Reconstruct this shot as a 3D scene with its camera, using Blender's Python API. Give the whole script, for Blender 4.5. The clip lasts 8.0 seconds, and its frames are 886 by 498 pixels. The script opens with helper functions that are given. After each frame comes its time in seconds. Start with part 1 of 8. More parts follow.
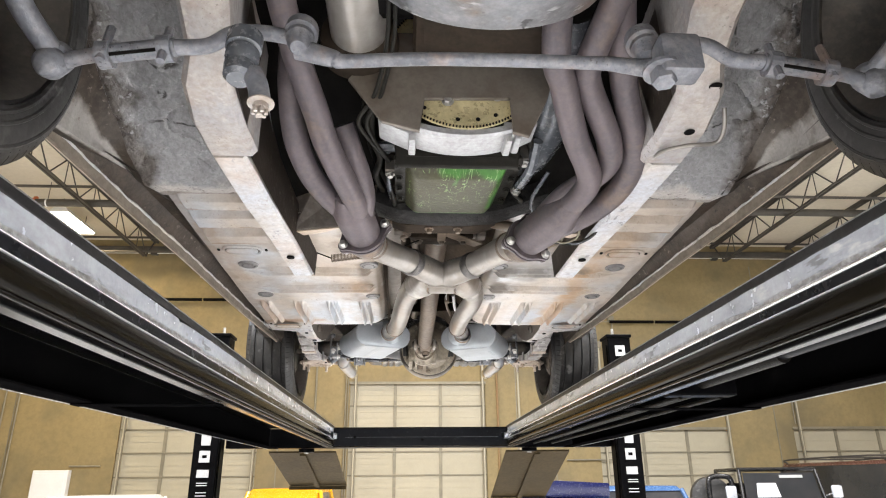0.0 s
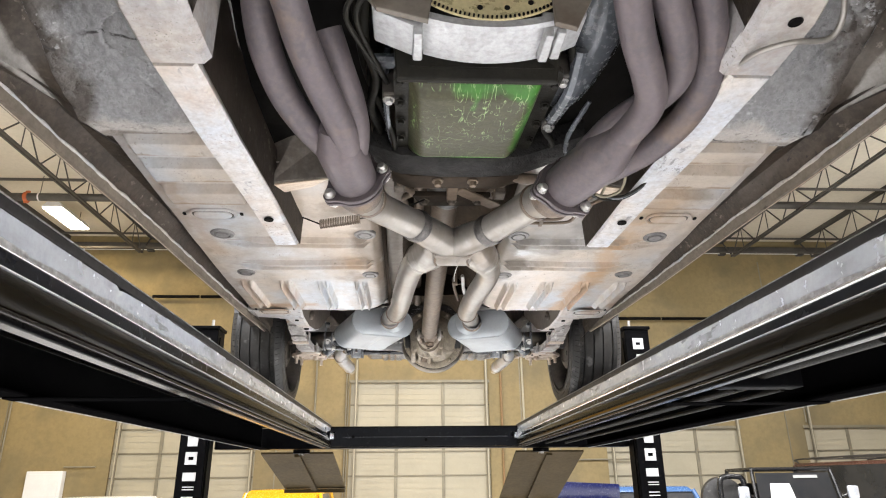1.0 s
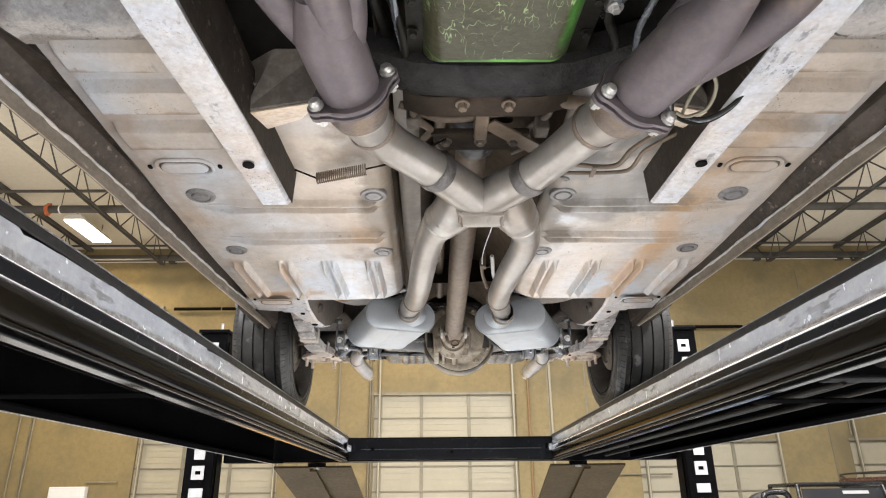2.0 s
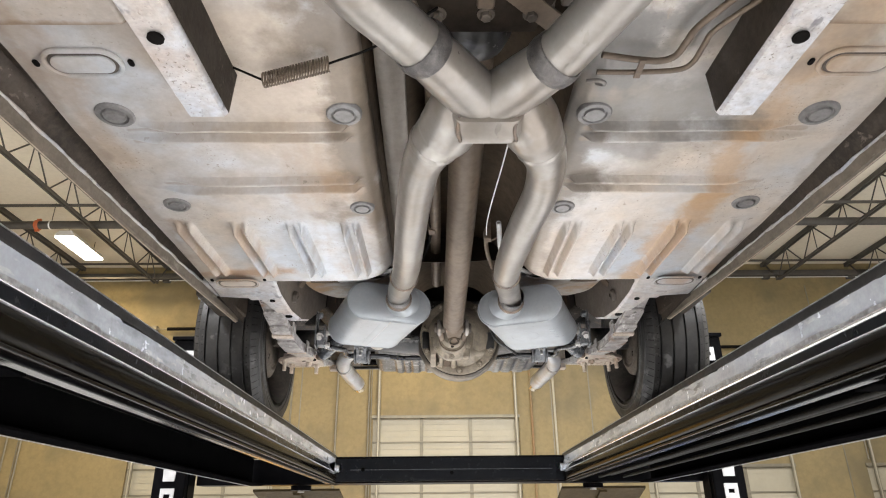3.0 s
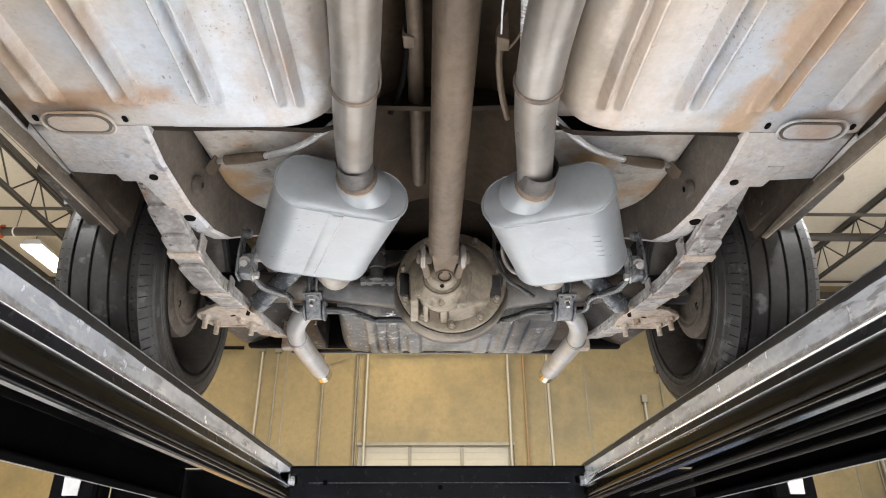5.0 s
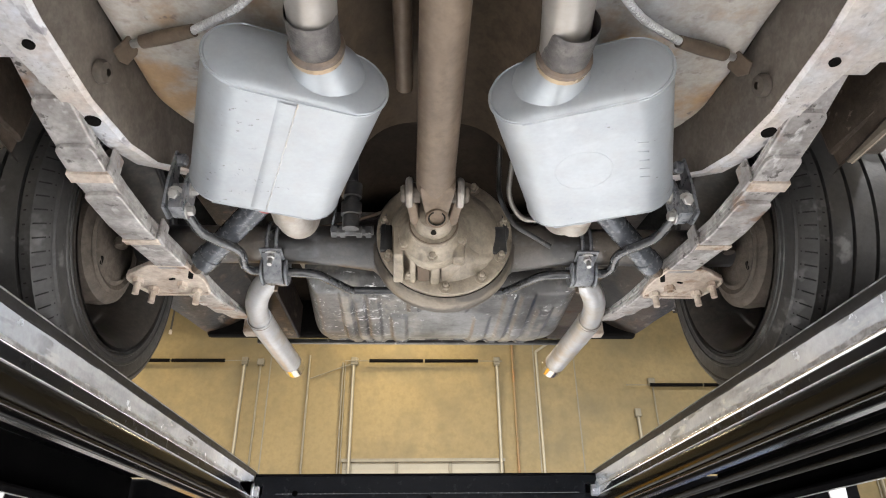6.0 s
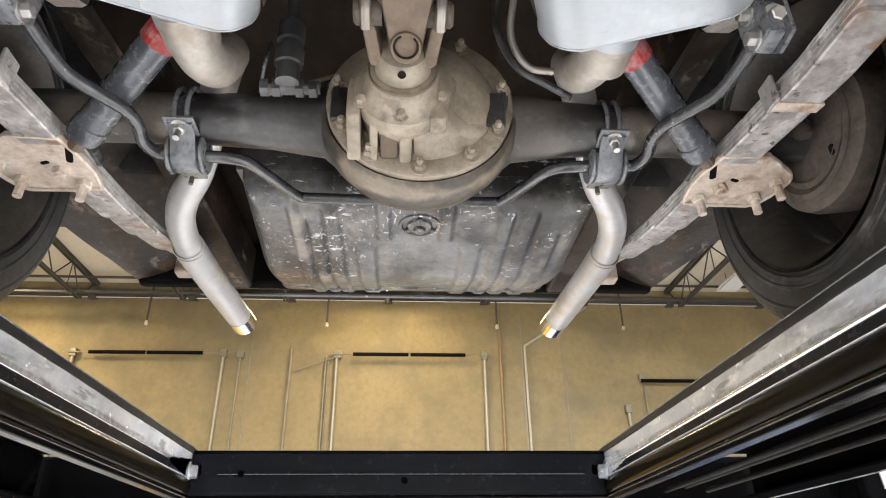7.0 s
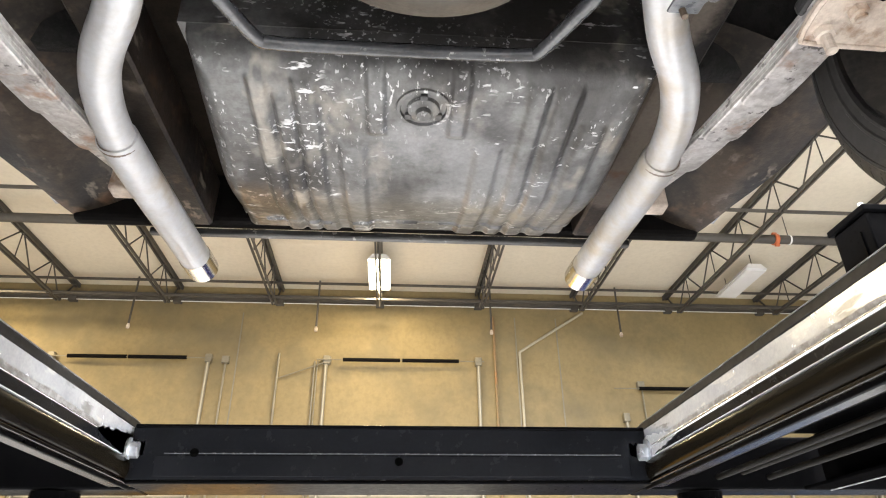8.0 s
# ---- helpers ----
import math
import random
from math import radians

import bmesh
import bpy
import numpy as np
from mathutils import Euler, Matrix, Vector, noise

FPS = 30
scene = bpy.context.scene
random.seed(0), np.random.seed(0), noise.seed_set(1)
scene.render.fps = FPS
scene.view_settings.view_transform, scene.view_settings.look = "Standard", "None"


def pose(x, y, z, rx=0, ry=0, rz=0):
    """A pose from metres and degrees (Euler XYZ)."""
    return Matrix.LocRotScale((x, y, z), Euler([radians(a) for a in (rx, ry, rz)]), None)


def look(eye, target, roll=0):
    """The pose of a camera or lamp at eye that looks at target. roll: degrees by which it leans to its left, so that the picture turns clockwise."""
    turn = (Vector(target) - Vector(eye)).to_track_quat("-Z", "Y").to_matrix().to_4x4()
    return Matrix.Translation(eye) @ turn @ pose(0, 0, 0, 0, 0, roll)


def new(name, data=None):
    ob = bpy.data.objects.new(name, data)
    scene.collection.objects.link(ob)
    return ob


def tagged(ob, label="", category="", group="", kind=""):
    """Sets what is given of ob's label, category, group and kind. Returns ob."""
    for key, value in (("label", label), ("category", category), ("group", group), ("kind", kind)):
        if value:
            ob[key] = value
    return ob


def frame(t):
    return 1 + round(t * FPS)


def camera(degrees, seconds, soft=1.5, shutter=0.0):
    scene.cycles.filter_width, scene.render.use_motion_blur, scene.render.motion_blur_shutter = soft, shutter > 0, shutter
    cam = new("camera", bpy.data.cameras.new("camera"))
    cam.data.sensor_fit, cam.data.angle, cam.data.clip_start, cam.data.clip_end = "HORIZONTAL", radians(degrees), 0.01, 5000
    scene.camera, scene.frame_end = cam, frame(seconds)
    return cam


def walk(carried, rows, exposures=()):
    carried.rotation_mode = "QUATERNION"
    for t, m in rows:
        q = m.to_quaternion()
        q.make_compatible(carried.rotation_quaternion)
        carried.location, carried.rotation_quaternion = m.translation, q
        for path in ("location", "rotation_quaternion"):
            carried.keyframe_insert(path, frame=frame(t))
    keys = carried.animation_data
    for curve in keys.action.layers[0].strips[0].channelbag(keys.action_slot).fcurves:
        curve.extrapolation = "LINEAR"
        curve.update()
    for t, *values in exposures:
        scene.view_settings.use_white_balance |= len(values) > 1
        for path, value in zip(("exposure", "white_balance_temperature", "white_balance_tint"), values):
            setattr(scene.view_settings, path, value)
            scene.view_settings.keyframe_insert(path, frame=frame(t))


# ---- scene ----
cam = camera(68.8, 8.0, 1.1)
PATH = [
    (0, (-0.083, 0.06, 1.504), (0.021, 1.941, 2.178), -0.5),
    (0.5, (-0.108, 0.22, 1.526), (-0.01, 2.101, 2.2), -0.6),
    (1, (-0.088, 0.4, 1.527), (0.012, 2.281, 2.199), -0.6),
    (1.5, (-0.074, 0.56, 1.539), (-0.023, 2.437, 2.226), -0.6),
    (1.7, (-0.079, 0.637, 1.536), (-0.043, 2.512, 2.231), -0.6),
    (2.8, (-0.074, 1.083, 1.527), (-0.051, 2.927, 2.298), -0.6),
    (3, (-0.06, 1.158, 1.523), (-0.036, 2.998, 2.306), -0.6),
    (3.5, (-0.054, 1.354, 1.509), (-0.03, 3.181, 2.323), -0.7),
    (4, (-0.073, 1.563, 1.5), (-0.044, 3.38, 2.335), -0.7),
    (4.5, (-0.058, 1.767, 1.486), (-0.015, 3.579, 2.33), -0.5),
    (4.7, (-0.043, 1.849, 1.488), (0.002, 3.657, 2.343), -0.3),
    (5.8, (-0.03, 2.278, 1.502), (0.019, 4.053, 2.421), -0.3),
    (6, (-0.033, 2.355, 1.503), (0.05, 4.128, 2.425), -0.7),
    (6.5, (0.002, 2.582, 1.503), (0.117, 4.353, 2.427), -0.9),
    (7, (0.009, 2.797, 1.5), (0.128, 4.567, 2.424), -0.7),
    (7.5, (0.001, 3.01, 1.498), (0.127, 4.77, 2.44), -0.7),
    (8, (0.003, 3.214, 1.483), (0.146, 4.963, 2.443), -0.7),
]
walk(cam, [(t, look(eye, target, roll)) for t, eye, target, roll in PATH], [(0.0, -0.63), (1.5, -0.70), (3.5, -0.86), (4.7, -0.82), (6.0, -0.66), (6.5, -0.70), (7.0, -0.60), (7.5, -0.38), (8.0, -0.39)])

# ---- world, lights, exposure ----
WALL_Y = 15.4
DECK_Z = 7.15
world = bpy.data.worlds.new("hall_air")
scene.world = world
world.use_nodes = True
world.node_tree.nodes["Background"].inputs[0].default_value = (0.9, 0.93, 1.0, 1)
world.node_tree.nodes["Background"].inputs[1].default_value = 0.02


def ceiling_area(x, y, z, sx, sy, watts, colour):
    data = bpy.data.lights.new("lamp_light", "AREA")
    data.shape, data.size, data.size_y, data.energy, data.color = "RECTANGLE", sx, sy, watts, colour
    ob = new("lamp_light", data)
    ob.location = (x, y, z)
    return ob


LAMP_XY = [(-7.33, 13.4), (-0.3, 13.95)]   # warm row by the doors
FILL_XY = [(x, y) for y in (8.2, 3.6, -1.0, -5.6) for x in (-3.1, 3.1)] + [(8.4, 8.2), (8.4, 3.6)]   # unseen fill lamps, cooler, added beside the lift and over the next bay
for lx, ly in LAMP_XY:
    ceiling_area(lx, ly, 6.72, 0.34, 1.15, 320 if lx < -1 else 230, (1.0, 0.80, 0.48))
for lx, ly in FILL_XY:
    ceiling_area(lx, ly, 6.72, 0.34, 1.15, {8.2: 480 if lx < 0 else 1050, 3.6: 1400 if lx < 0 else 1640, -1.0: 1350, -5.6: 700}[ly] if lx < 5 else 420, (0.98, 0.98, 1.0))

# ---- materials ----


def node_mat(name, colours, rough=0.5, metal=0.0, scale=6.0, fine=60.0, bump=0.15, fine_mix=0.25, stops=(0.35, 0.65), rough_var=0.15, dist=0.004, spec=0.5, stain=None, stain_scale=3.0, stain_stops=(0.55, 0.7), stain_stretch=(1, 1, 1), chips=None, lines=None, marks=(), grain=0.15, nicks=()):
    """Two scales of noise over two colours, an optional stain colour, fine relief."""
    m = bpy.data.materials.new(name)
    m.use_nodes = True
    nt = m.node_tree
    n, l = nt.nodes, nt.links
    b = n["Principled BSDF"]
    b.inputs["Metallic"].default_value = metal
    b.inputs["Specular IOR Level"].default_value = spec
    tc = n.new("ShaderNodeTexCoord")

    def noise_tex(sc, det, off, stretch=(1, 1, 1)):
        mp = n.new("ShaderNodeMapping")
        mp.inputs["Scale"].default_value = stretch
        mp.inputs["Location"].default_value = (off, off * 0.7, off * 1.3)
        l.new(tc.outputs["Object"], mp.inputs["Vector"])
        t = n.new("ShaderNodeTexNoise")
        t.inputs["Scale"].default_value, t.inputs["Detail"].default_value = sc, det
        t.inputs["Roughness"].default_value = 0.6
        l.new(mp.outputs["Vector"], t.inputs["Vector"])
        return t

    def ramp(src, a, c):
        r = n.new("ShaderNodeMapRange")
        r.inputs["From Min"].default_value, r.inputs["From Max"].default_value = a, c
        l.new(src, r.inputs["Value"])
        return r.outputs["Result"]

    def mix(f, a, c):
        x = n.new("ShaderNodeMix")
        x.data_type = "RGBA"
        if isinstance(f, float):
            x.inputs[0].default_value = f
        else:
            l.new(f, x.inputs[0])
        for sock, v in ((x.inputs[6], a), (x.inputs[7], c)):
            if isinstance(v, tuple):
                sock.default_value = (*v, 1)
            else:
                l.new(v, sock)
        return x.outputs[2]

    def maths(op, a, c):
        x = n.new("ShaderNodeMath")
        x.operation = op
        for sock, v in zip(x.inputs, (a, c)):
            if isinstance(v, (int, float)):
                sock.default_value = v
            else:
                l.new(v, sock)
        return x.outputs[0]

    def vec(op, a, c):
        x = n.new("ShaderNodeVectorMath")
        x.operation = op
        for sock, v in zip(x.inputs, (a, c)):
            if isinstance(v, tuple):
                sock.default_value = v
            else:
                l.new(v, sock)
        return x

    big, small = noise_tex(scale, 4, 0.0), noise_tex(fine, 6, 3.1)
    col = mix(ramp(big.outputs["Fac"], *stops), colours[0], colours[1])
    if len(colours) > 2:
        f = n.new("ShaderNodeMath")
        f.operation = "MULTIPLY"
        f.inputs[1].default_value = fine_mix
        l.new(ramp(small.outputs["Fac"], 0.45, 0.62), f.inputs[0])
        col = mix(f.outputs[0], col, colours[2])
    if stain:
        st = noise_tex(stain_scale, 5, 7.7, stain_stretch)
        col = mix(ramp(st.outputs["Fac"], *stain_stops), col, stain)
    if chips:
        ch = noise_tex(170, 2, 11.3)
        patch = noise_tex(7, 3, 2.3)
        g = n.new("ShaderNodeMath")
        g.operation = "MULTIPLY"
        l.new(ramp(ch.outputs["Fac"], 0.62, 0.68), g.inputs[0])
        l.new(ramp(patch.outputs["Fac"], 0.48, 0.70), g.inputs[1])
        col = mix(g.outputs[0], col, chips)

    # bands of a given tint along given lines of the sheet
    if marks:
        flat = vec("MULTIPLY", tc.outputs["Object"], (1, 1, 0)).outputs["Vector"]
        wob = noise_tex(9, 6, 4.4)
        for x0, y0, x1, y1, half, tint, amount in marks:
            ab = (x1 - x0, y1 - y0, 0)
            rel = vec("SUBTRACT", flat, (x0, y0, 0)).outputs["Vector"]
            h = maths("DIVIDE", vec("DOT_PRODUCT", rel, ab).outputs["Value"], ab[0] ** 2 + ab[1] ** 2)
            h = ramp(h, 0.0, 1.0)
            foot = n.new("ShaderNodeVectorMath")
            foot.operation = "SCALE"
            foot.inputs[0].default_value = ab
            l.new(h, foot.inputs["Scale"])
            d = vec("LENGTH", vec("SUBTRACT", rel, foot.outputs["Vector"]).outputs["Vector"], (0, 0, 0)).outputs["Value"]
            d = maths("ADD", d, maths("MULTIPLY", maths("SUBTRACT", wob.outputs["Fac"], 0.5), half * 4.0))
            col = mix(maths("MULTIPLY", maths("SUBTRACT", 1.0, ramp(d, half * 0.45, half * 1.15)), amount), col, tint)
    # thin wandering scratches
    if lines:
        for tint, sc, wide, stretch, a, c in lines:
            w = noise_tex(sc, 2, 5.5 + sc, stretch)
            d = maths("ABSOLUTE", maths("SUBTRACT", w.outputs["Fac"], 0.5), 0.0)
            f = maths("SUBTRACT", 1.0, ramp(d, wide * 0.4, wide))
            f = maths("MULTIPLY", f, ramp(noise_tex(6, 4, 8.8 + sc).outputs["Fac"], a, c))
            f = maths("MULTIPLY", f, ramp(noise_tex(60, 2, 1.8).outputs["Fac"], 0.40, 0.55))
            col = mix(f, col, tint)
    # short nicks and flakes, in clusters
    for tint, sc, stretch, a, c, psc, pa, pc in nicks:
        f = ramp(noise_tex(sc, 3, 2.9 + sc, stretch).outputs["Fac"], a, c)
        f = maths("MULTIPLY", f, ramp(noise_tex(psc, 4, 12.4 + psc).outputs["Fac"], pa, pc))
        col = mix(f, col, tint)
    if grain:
        f = maths("ADD", maths("MULTIPLY", noise_tex(130, 3, 6.1).outputs["Fac"], 0.55), maths("MULTIPLY", noise_tex(19, 6, 9.9).outputs["Fac"], 0.45))
        f = maths("ADD", maths("MULTIPLY", ramp(f, 0.36, 0.64), 2.0 * grain), 1.0 - grain)
        x = n.new("ShaderNodeVectorMath")
        x.operation = "SCALE"
        l.new(col, x.inputs[0]) if not isinstance(col, tuple) else None
        l.new(f, x.inputs["Scale"])
        col = x.outputs["Vector"]
    l.new(col, b.inputs["Base Color"])
    rr = n.new("ShaderNodeMapRange")
    rr.inputs["To Min"].default_value, rr.inputs["To Max"].default_value = max(0.03, rough - rough_var), min(1.0, rough + rough_var)
    l.new(small.outputs["Fac"], rr.inputs["Value"])
    l.new(rr.outputs["Result"], b.inputs["Roughness"])
    if bump:
        bn = n.new("ShaderNodeBump")
        bn.inputs["Strength"].default_value, bn.inputs["Distance"].default_value = bump, dist
        l.new(small.outputs["Fac"], bn.inputs["Height"])
        l.new(bn.outputs["Normal"], b.inputs["Normal"])
    return m


M_PAN = node_mat("pan_paint", [(0.50, 0.43, 0.362), (0.465, 0.495, 0.535), (0.30, 0.26, 0.22)], 0.40, 0.0, 2.4, 30, 0.16, 0.20, stops=(0.42, 0.62), stain=(0.36, 0.25, 0.165), stain_scale=2.2, stain_stops=(0.56, 0.74), stain_stretch=(2.4, 0.9, 1.0), chips=(0.20, 0.16, 0.13),
                 marks=[(0.535, 1.80, 0.505, 2.12, 0.046, (0.43, 0.29, 0.175), 0.65), (0.505, 2.12, 0.52, 2.36, 0.040, (0.44, 0.295, 0.175), 0.7), (0.52, 2.36, 0.484, 2.82, 0.040, (0.42, 0.265, 0.14), 0.75), (0.60, 2.81, 0.69, 2.76, 0.030, (0.38, 0.24, 0.14), 0.6),
                        # broad brown bands, darkest along both tunnel edges
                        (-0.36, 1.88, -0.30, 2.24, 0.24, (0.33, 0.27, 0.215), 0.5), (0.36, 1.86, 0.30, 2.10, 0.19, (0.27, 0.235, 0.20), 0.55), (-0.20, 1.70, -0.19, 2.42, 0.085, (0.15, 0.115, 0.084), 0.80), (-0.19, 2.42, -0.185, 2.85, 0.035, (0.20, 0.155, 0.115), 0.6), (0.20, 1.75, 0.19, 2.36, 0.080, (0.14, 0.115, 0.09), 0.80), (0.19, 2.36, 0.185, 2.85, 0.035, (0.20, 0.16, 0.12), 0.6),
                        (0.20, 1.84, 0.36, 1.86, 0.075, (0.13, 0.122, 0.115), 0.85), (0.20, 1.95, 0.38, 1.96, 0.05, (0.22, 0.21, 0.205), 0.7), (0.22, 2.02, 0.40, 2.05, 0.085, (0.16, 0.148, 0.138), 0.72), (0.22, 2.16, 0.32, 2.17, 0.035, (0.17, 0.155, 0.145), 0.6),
                        (-0.69, 2.775, -0.45, 2.755, 0.030, (0.36, 0.21, 0.11), 0.7), (-0.645, 2.46, -0.625, 2.76, 0.022, (0.30, 0.20, 0.13), 0.6), (-0.515, 2.47, -0.49, 2.76, 0.018, (0.36, 0.24, 0.15), 0.5), (-0.66, 1.75, -0.655, 2.2, 0.03, (0.36, 0.26, 0.18), 0.5)]
                 # brown lines beside the pressed ribs: grime with the ribs' shade painted in
                 + [(k * 0.475, y, k * 0.665, y, 0.011, (0.24, 0.165, 0.105), 0.8) for k in (-1, 1) for y in (1.606, 1.720, 1.836)] + [(k * 0.21, y, k * 0.60, y, 0.006, (0.26, 0.20, 0.15), 0.5) for k in (-1, 1) for y in (2.103, 2.137, 2.284, 2.317)]
                 # a narrow browner band along each outer edge
                 + [(k * 0.688, 1.55, k * 0.690, 2.80, 0.018, (0.26, 0.195, 0.145), 0.5) for k in (-1, 1)],
                 nicks=[((0.22, 0.18, 0.145), 75, (1, 0.5, 1), 0.63, 0.69, 5, 0.54, 0.66), ((0.30, 0.25, 0.20), 12, (1, 0.6, 1), 0.52, 0.72, 3, 0.45, 0.65)], grain=0.07)
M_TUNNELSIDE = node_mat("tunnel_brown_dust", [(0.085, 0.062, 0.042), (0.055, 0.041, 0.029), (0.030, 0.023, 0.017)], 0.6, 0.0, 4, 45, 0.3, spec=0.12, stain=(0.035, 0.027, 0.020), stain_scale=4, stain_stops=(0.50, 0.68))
# a much darker brown than the tunnel sides
M_TUNNEL = node_mat("underbody_dark_brown", [(0.034, 0.025, 0.018), (0.019, 0.0145, 0.011), (0.010, 0.008, 0.007)], 0.65, 0.0, 5, 45, 0.3, spec=0.08)
M_RAIL = node_mat("rail_paint", [(0.52, 0.475, 0.43), (0.47, 0.485, 0.52), (0.34, 0.285, 0.24)], 0.42, 0.0, 7, 60, 0.25, 0.35, stain=(0.42, 0.335, 0.28), stain_scale=7, stain_stops=(0.54, 0.72), chips=(0.14, 0.11, 0.09), nicks=[((0.22, 0.21, 0.22), 50, (1, 0.5, 1), 0.58, 0.64, 9, 0.50, 0.60)], grain=0.14)
M_RAILF = node_mat("grey_rail_paint", [(0.39, 0.345, 0.305), (0.31, 0.30, 0.305), (0.22, 0.17, 0.135)], 0.42, 0.0, 6, 50, 0.3, 0.35, stain=(0.30, 0.23, 0.18), stain_scale=5, stain_stops=(0.50, 0.66), chips=(0.12, 0.10, 0.09), nicks=[((0.42, 0.38, 0.345), 60, (1, 1, 1), 0.56, 0.64, 8, 0.50, 0.62)], grain=0.14)
M_UNDERCOAT = node_mat("undercoat", [(0.27, 0.265, 0.268), (0.36, 0.36, 0.372), (0.13, 0.122, 0.118)], 0.30, 0.0, 2.4, 70, 0.5, 0.30, dist=0.010, spec=0.55, stain=(0.17, 0.15, 0.135), stain_scale=3, stain_stops=(0.52, 0.70), nicks=[((0.46, 0.46, 0.47), 60, (1, 1, 1), 0.58, 0.66, 6, 0.44, 0.60)],
                       lines=[((0.045, 0.042, 0.040), 4.5, 0.010, (1, 0.8, 1), 0.42, 0.50)],
                       marks=[(k * 0.74, 1.535, k * 0.40, 1.535, 0.045, (0.50, 0.465, 0.435), 0.92) for k in (-1, 1)] + [(k * 0.70, 1.548, k * 0.42, 1.548, 0.010, (0.20, 0.165, 0.135), 0.7) for k in (-1, 1)] + [(k * 0.752, 0.86, k * 0.735, 1.47, 0.048, (0.075, 0.060, 0.049), 0.9) for k in (-1, 1)])
M_DARK = node_mat("near_black", [(0.005, 0.0045, 0.0045), (0.009, 0.008, 0.007), (0.003, 0.003, 0.003)], 0.8, 0.0, 5, 50, 0.3, spec=0.04)
M_ROCKER = node_mat("rocker_grime", [(0.058, 0.043, 0.032), (0.032, 0.025, 0.019), (0.10, 0.080, 0.064)], 0.5, 0.0, 7, 60, 0.45, 0.35, spec=0.25, stain=(0.085, 0.068, 0.055), stain_scale=6, stain_stops=(0.56, 0.70), stain_stretch=(3, 0.6, 1), nicks=[((0.20, 0.165, 0.135), 55, (1, 0.6, 1), 0.61, 0.67, 8, 0.50, 0.62), ((0.03, 0.024, 0.02), 70, (1, 1, 1), 0.60, 0.66, 7, 0.48, 0.60)])
M_BODY = node_mat("body_paint", [(0.30, 0.31, 0.33), (0.27, 0.28, 0.30)], 0.3, 0.0, 3, 50, 0.0, grain=0.03)
M_HEADER = node_mat("header_coating", [(0.110, 0.090, 0.097), (0.085, 0.073, 0.081), (0.16, 0.13, 0.115)], 0.5, 0.2, 9, 90, 0.15, 0.25, spec=0.3, stain=(0.16, 0.12, 0.10), stain_scale=9, stain_stops=(0.58, 0.72), grain=0.09)
M_STEEL = node_mat("aluminized_steel", [(0.300, 0.280, 0.258), (0.225, 0.208, 0.190), (0.170, 0.148, 0.126)], 0.31, 0.5, 5, 30, 0.03, 0.20, rough_var=0.08, dist=0.002, stain=(0.185, 0.152, 0.122), stain_scale=5, stain_stops=(0.50, 0.70), nicks=[((0.40, 0.385, 0.36), 14, (1, 0.6, 1), 0.54, 0.66, 5, 0.46, 0.62), ((0.13, 0.11, 0.092), 60, (1, 0.3, 1), 0.64, 0.69, 8, 0.52, 0.64)], grain=0.05)
M_PLUG = node_mat("plug_grey", [(0.17, 0.165, 0.165), (0.23, 0.22, 0.215), (0.11, 0.10, 0.095)], 0.45, 0.1, 14, 80, 0.2, 0.4)
M_HOUSE = node_mat("wheelhouse_black", [(0.0165, 0.0158, 0.0158), (0.03, 0.0285, 0.027), (0.009, 0.009, 0.009)], 0.6, 0.0, 4, 40, 0.6, 0.4, dist=0.015, spec=0.1)
M_BACKING = node_mat("backing_plate_rust", [(0.125, 0.104, 0.085), (0.078, 0.066, 0.055), (0.040, 0.034, 0.029)], 0.55, 0.1, 9, 60, 0.4, 0.4, spec=0.2)
M_PINCH = node_mat("tan_pinch_weld", [(0.215, 0.180, 0.140), (0.165, 0.138, 0.108), (0.10, 0.08, 0.064)], 0.5, 0.0, 9, 50, 0.2, 0.25, nicks=[((0.34, 0.30, 0.25), 40, (1, 0.3, 1), 0.60, 0.66, 8, 0.50, 0.62), ((0.07, 0.05, 0.04), 30, (1, 0.5, 1), 0.62, 0.67, 7, 0.50, 0.62)])
M_STRAW = node_mat("straw_heat_tint", [(0.50, 0.40, 0.26), (0.36, 0.26, 0.17)], 0.3, 0.5, 12, 60, 0.05)
M_WELD = node_mat("burnt_weld", [(0.20, 0.15, 0.11), (0.12, 0.10, 0.09)], 0.5, 0.6, 30, 200, 0.5)
M_SOOT = node_mat("sooty_pipe_end", [(0.085, 0.078, 0.076), (0.052, 0.048, 0.047), (0.20, 0.185, 0.17)], 0.42, 0.4, 14, 60, 0.5, 0.35, dist=0.006)
M_SOOTED = node_mat("dusty_outlet_pipe", [(0.36, 0.335, 0.305), (0.28, 0.25, 0.215), (0.20, 0.165, 0.13)], 0.42, 0.3, 7, 60, 0.1, 0.3, stain=(0.22, 0.17, 0.125), stain_scale=8, stain_stops=(0.50, 0.66), grain=0.1)
M_BOWL = node_mat("dusty_axle_bowl", [(0.074, 0.062, 0.049), (0.045, 0.039, 0.033), (0.030, 0.027, 0.024)], 0.45, 0.0, 6, 50, 0.2, 0.3, spec=0.3, marks=[(-0.08, 3.62, 0.15, 3.62, 0.022, (0.25, 0.21, 0.16), 0.7)])
M_MUFFLER = node_mat("muffler_silver", [(0.355, 0.382, 0.405), (0.285, 0.305, 0.325), (0.325, 0.33, 0.335)], 0.37, 0.35, 6, 26, 0.10, 0.4, stops=(0.30, 0.72), rough_var=0.08, dist=0.002, grain=0.04, nicks=[((0.375, 0.40, 0.42), 16, (1, 1, 0.6), 0.50, 0.70, 5, 0.45, 0.65), ((0.17, 0.165, 0.16), 70, (1, 1, 0.5), 0.66, 0.71, 6, 0.52, 0.62)])
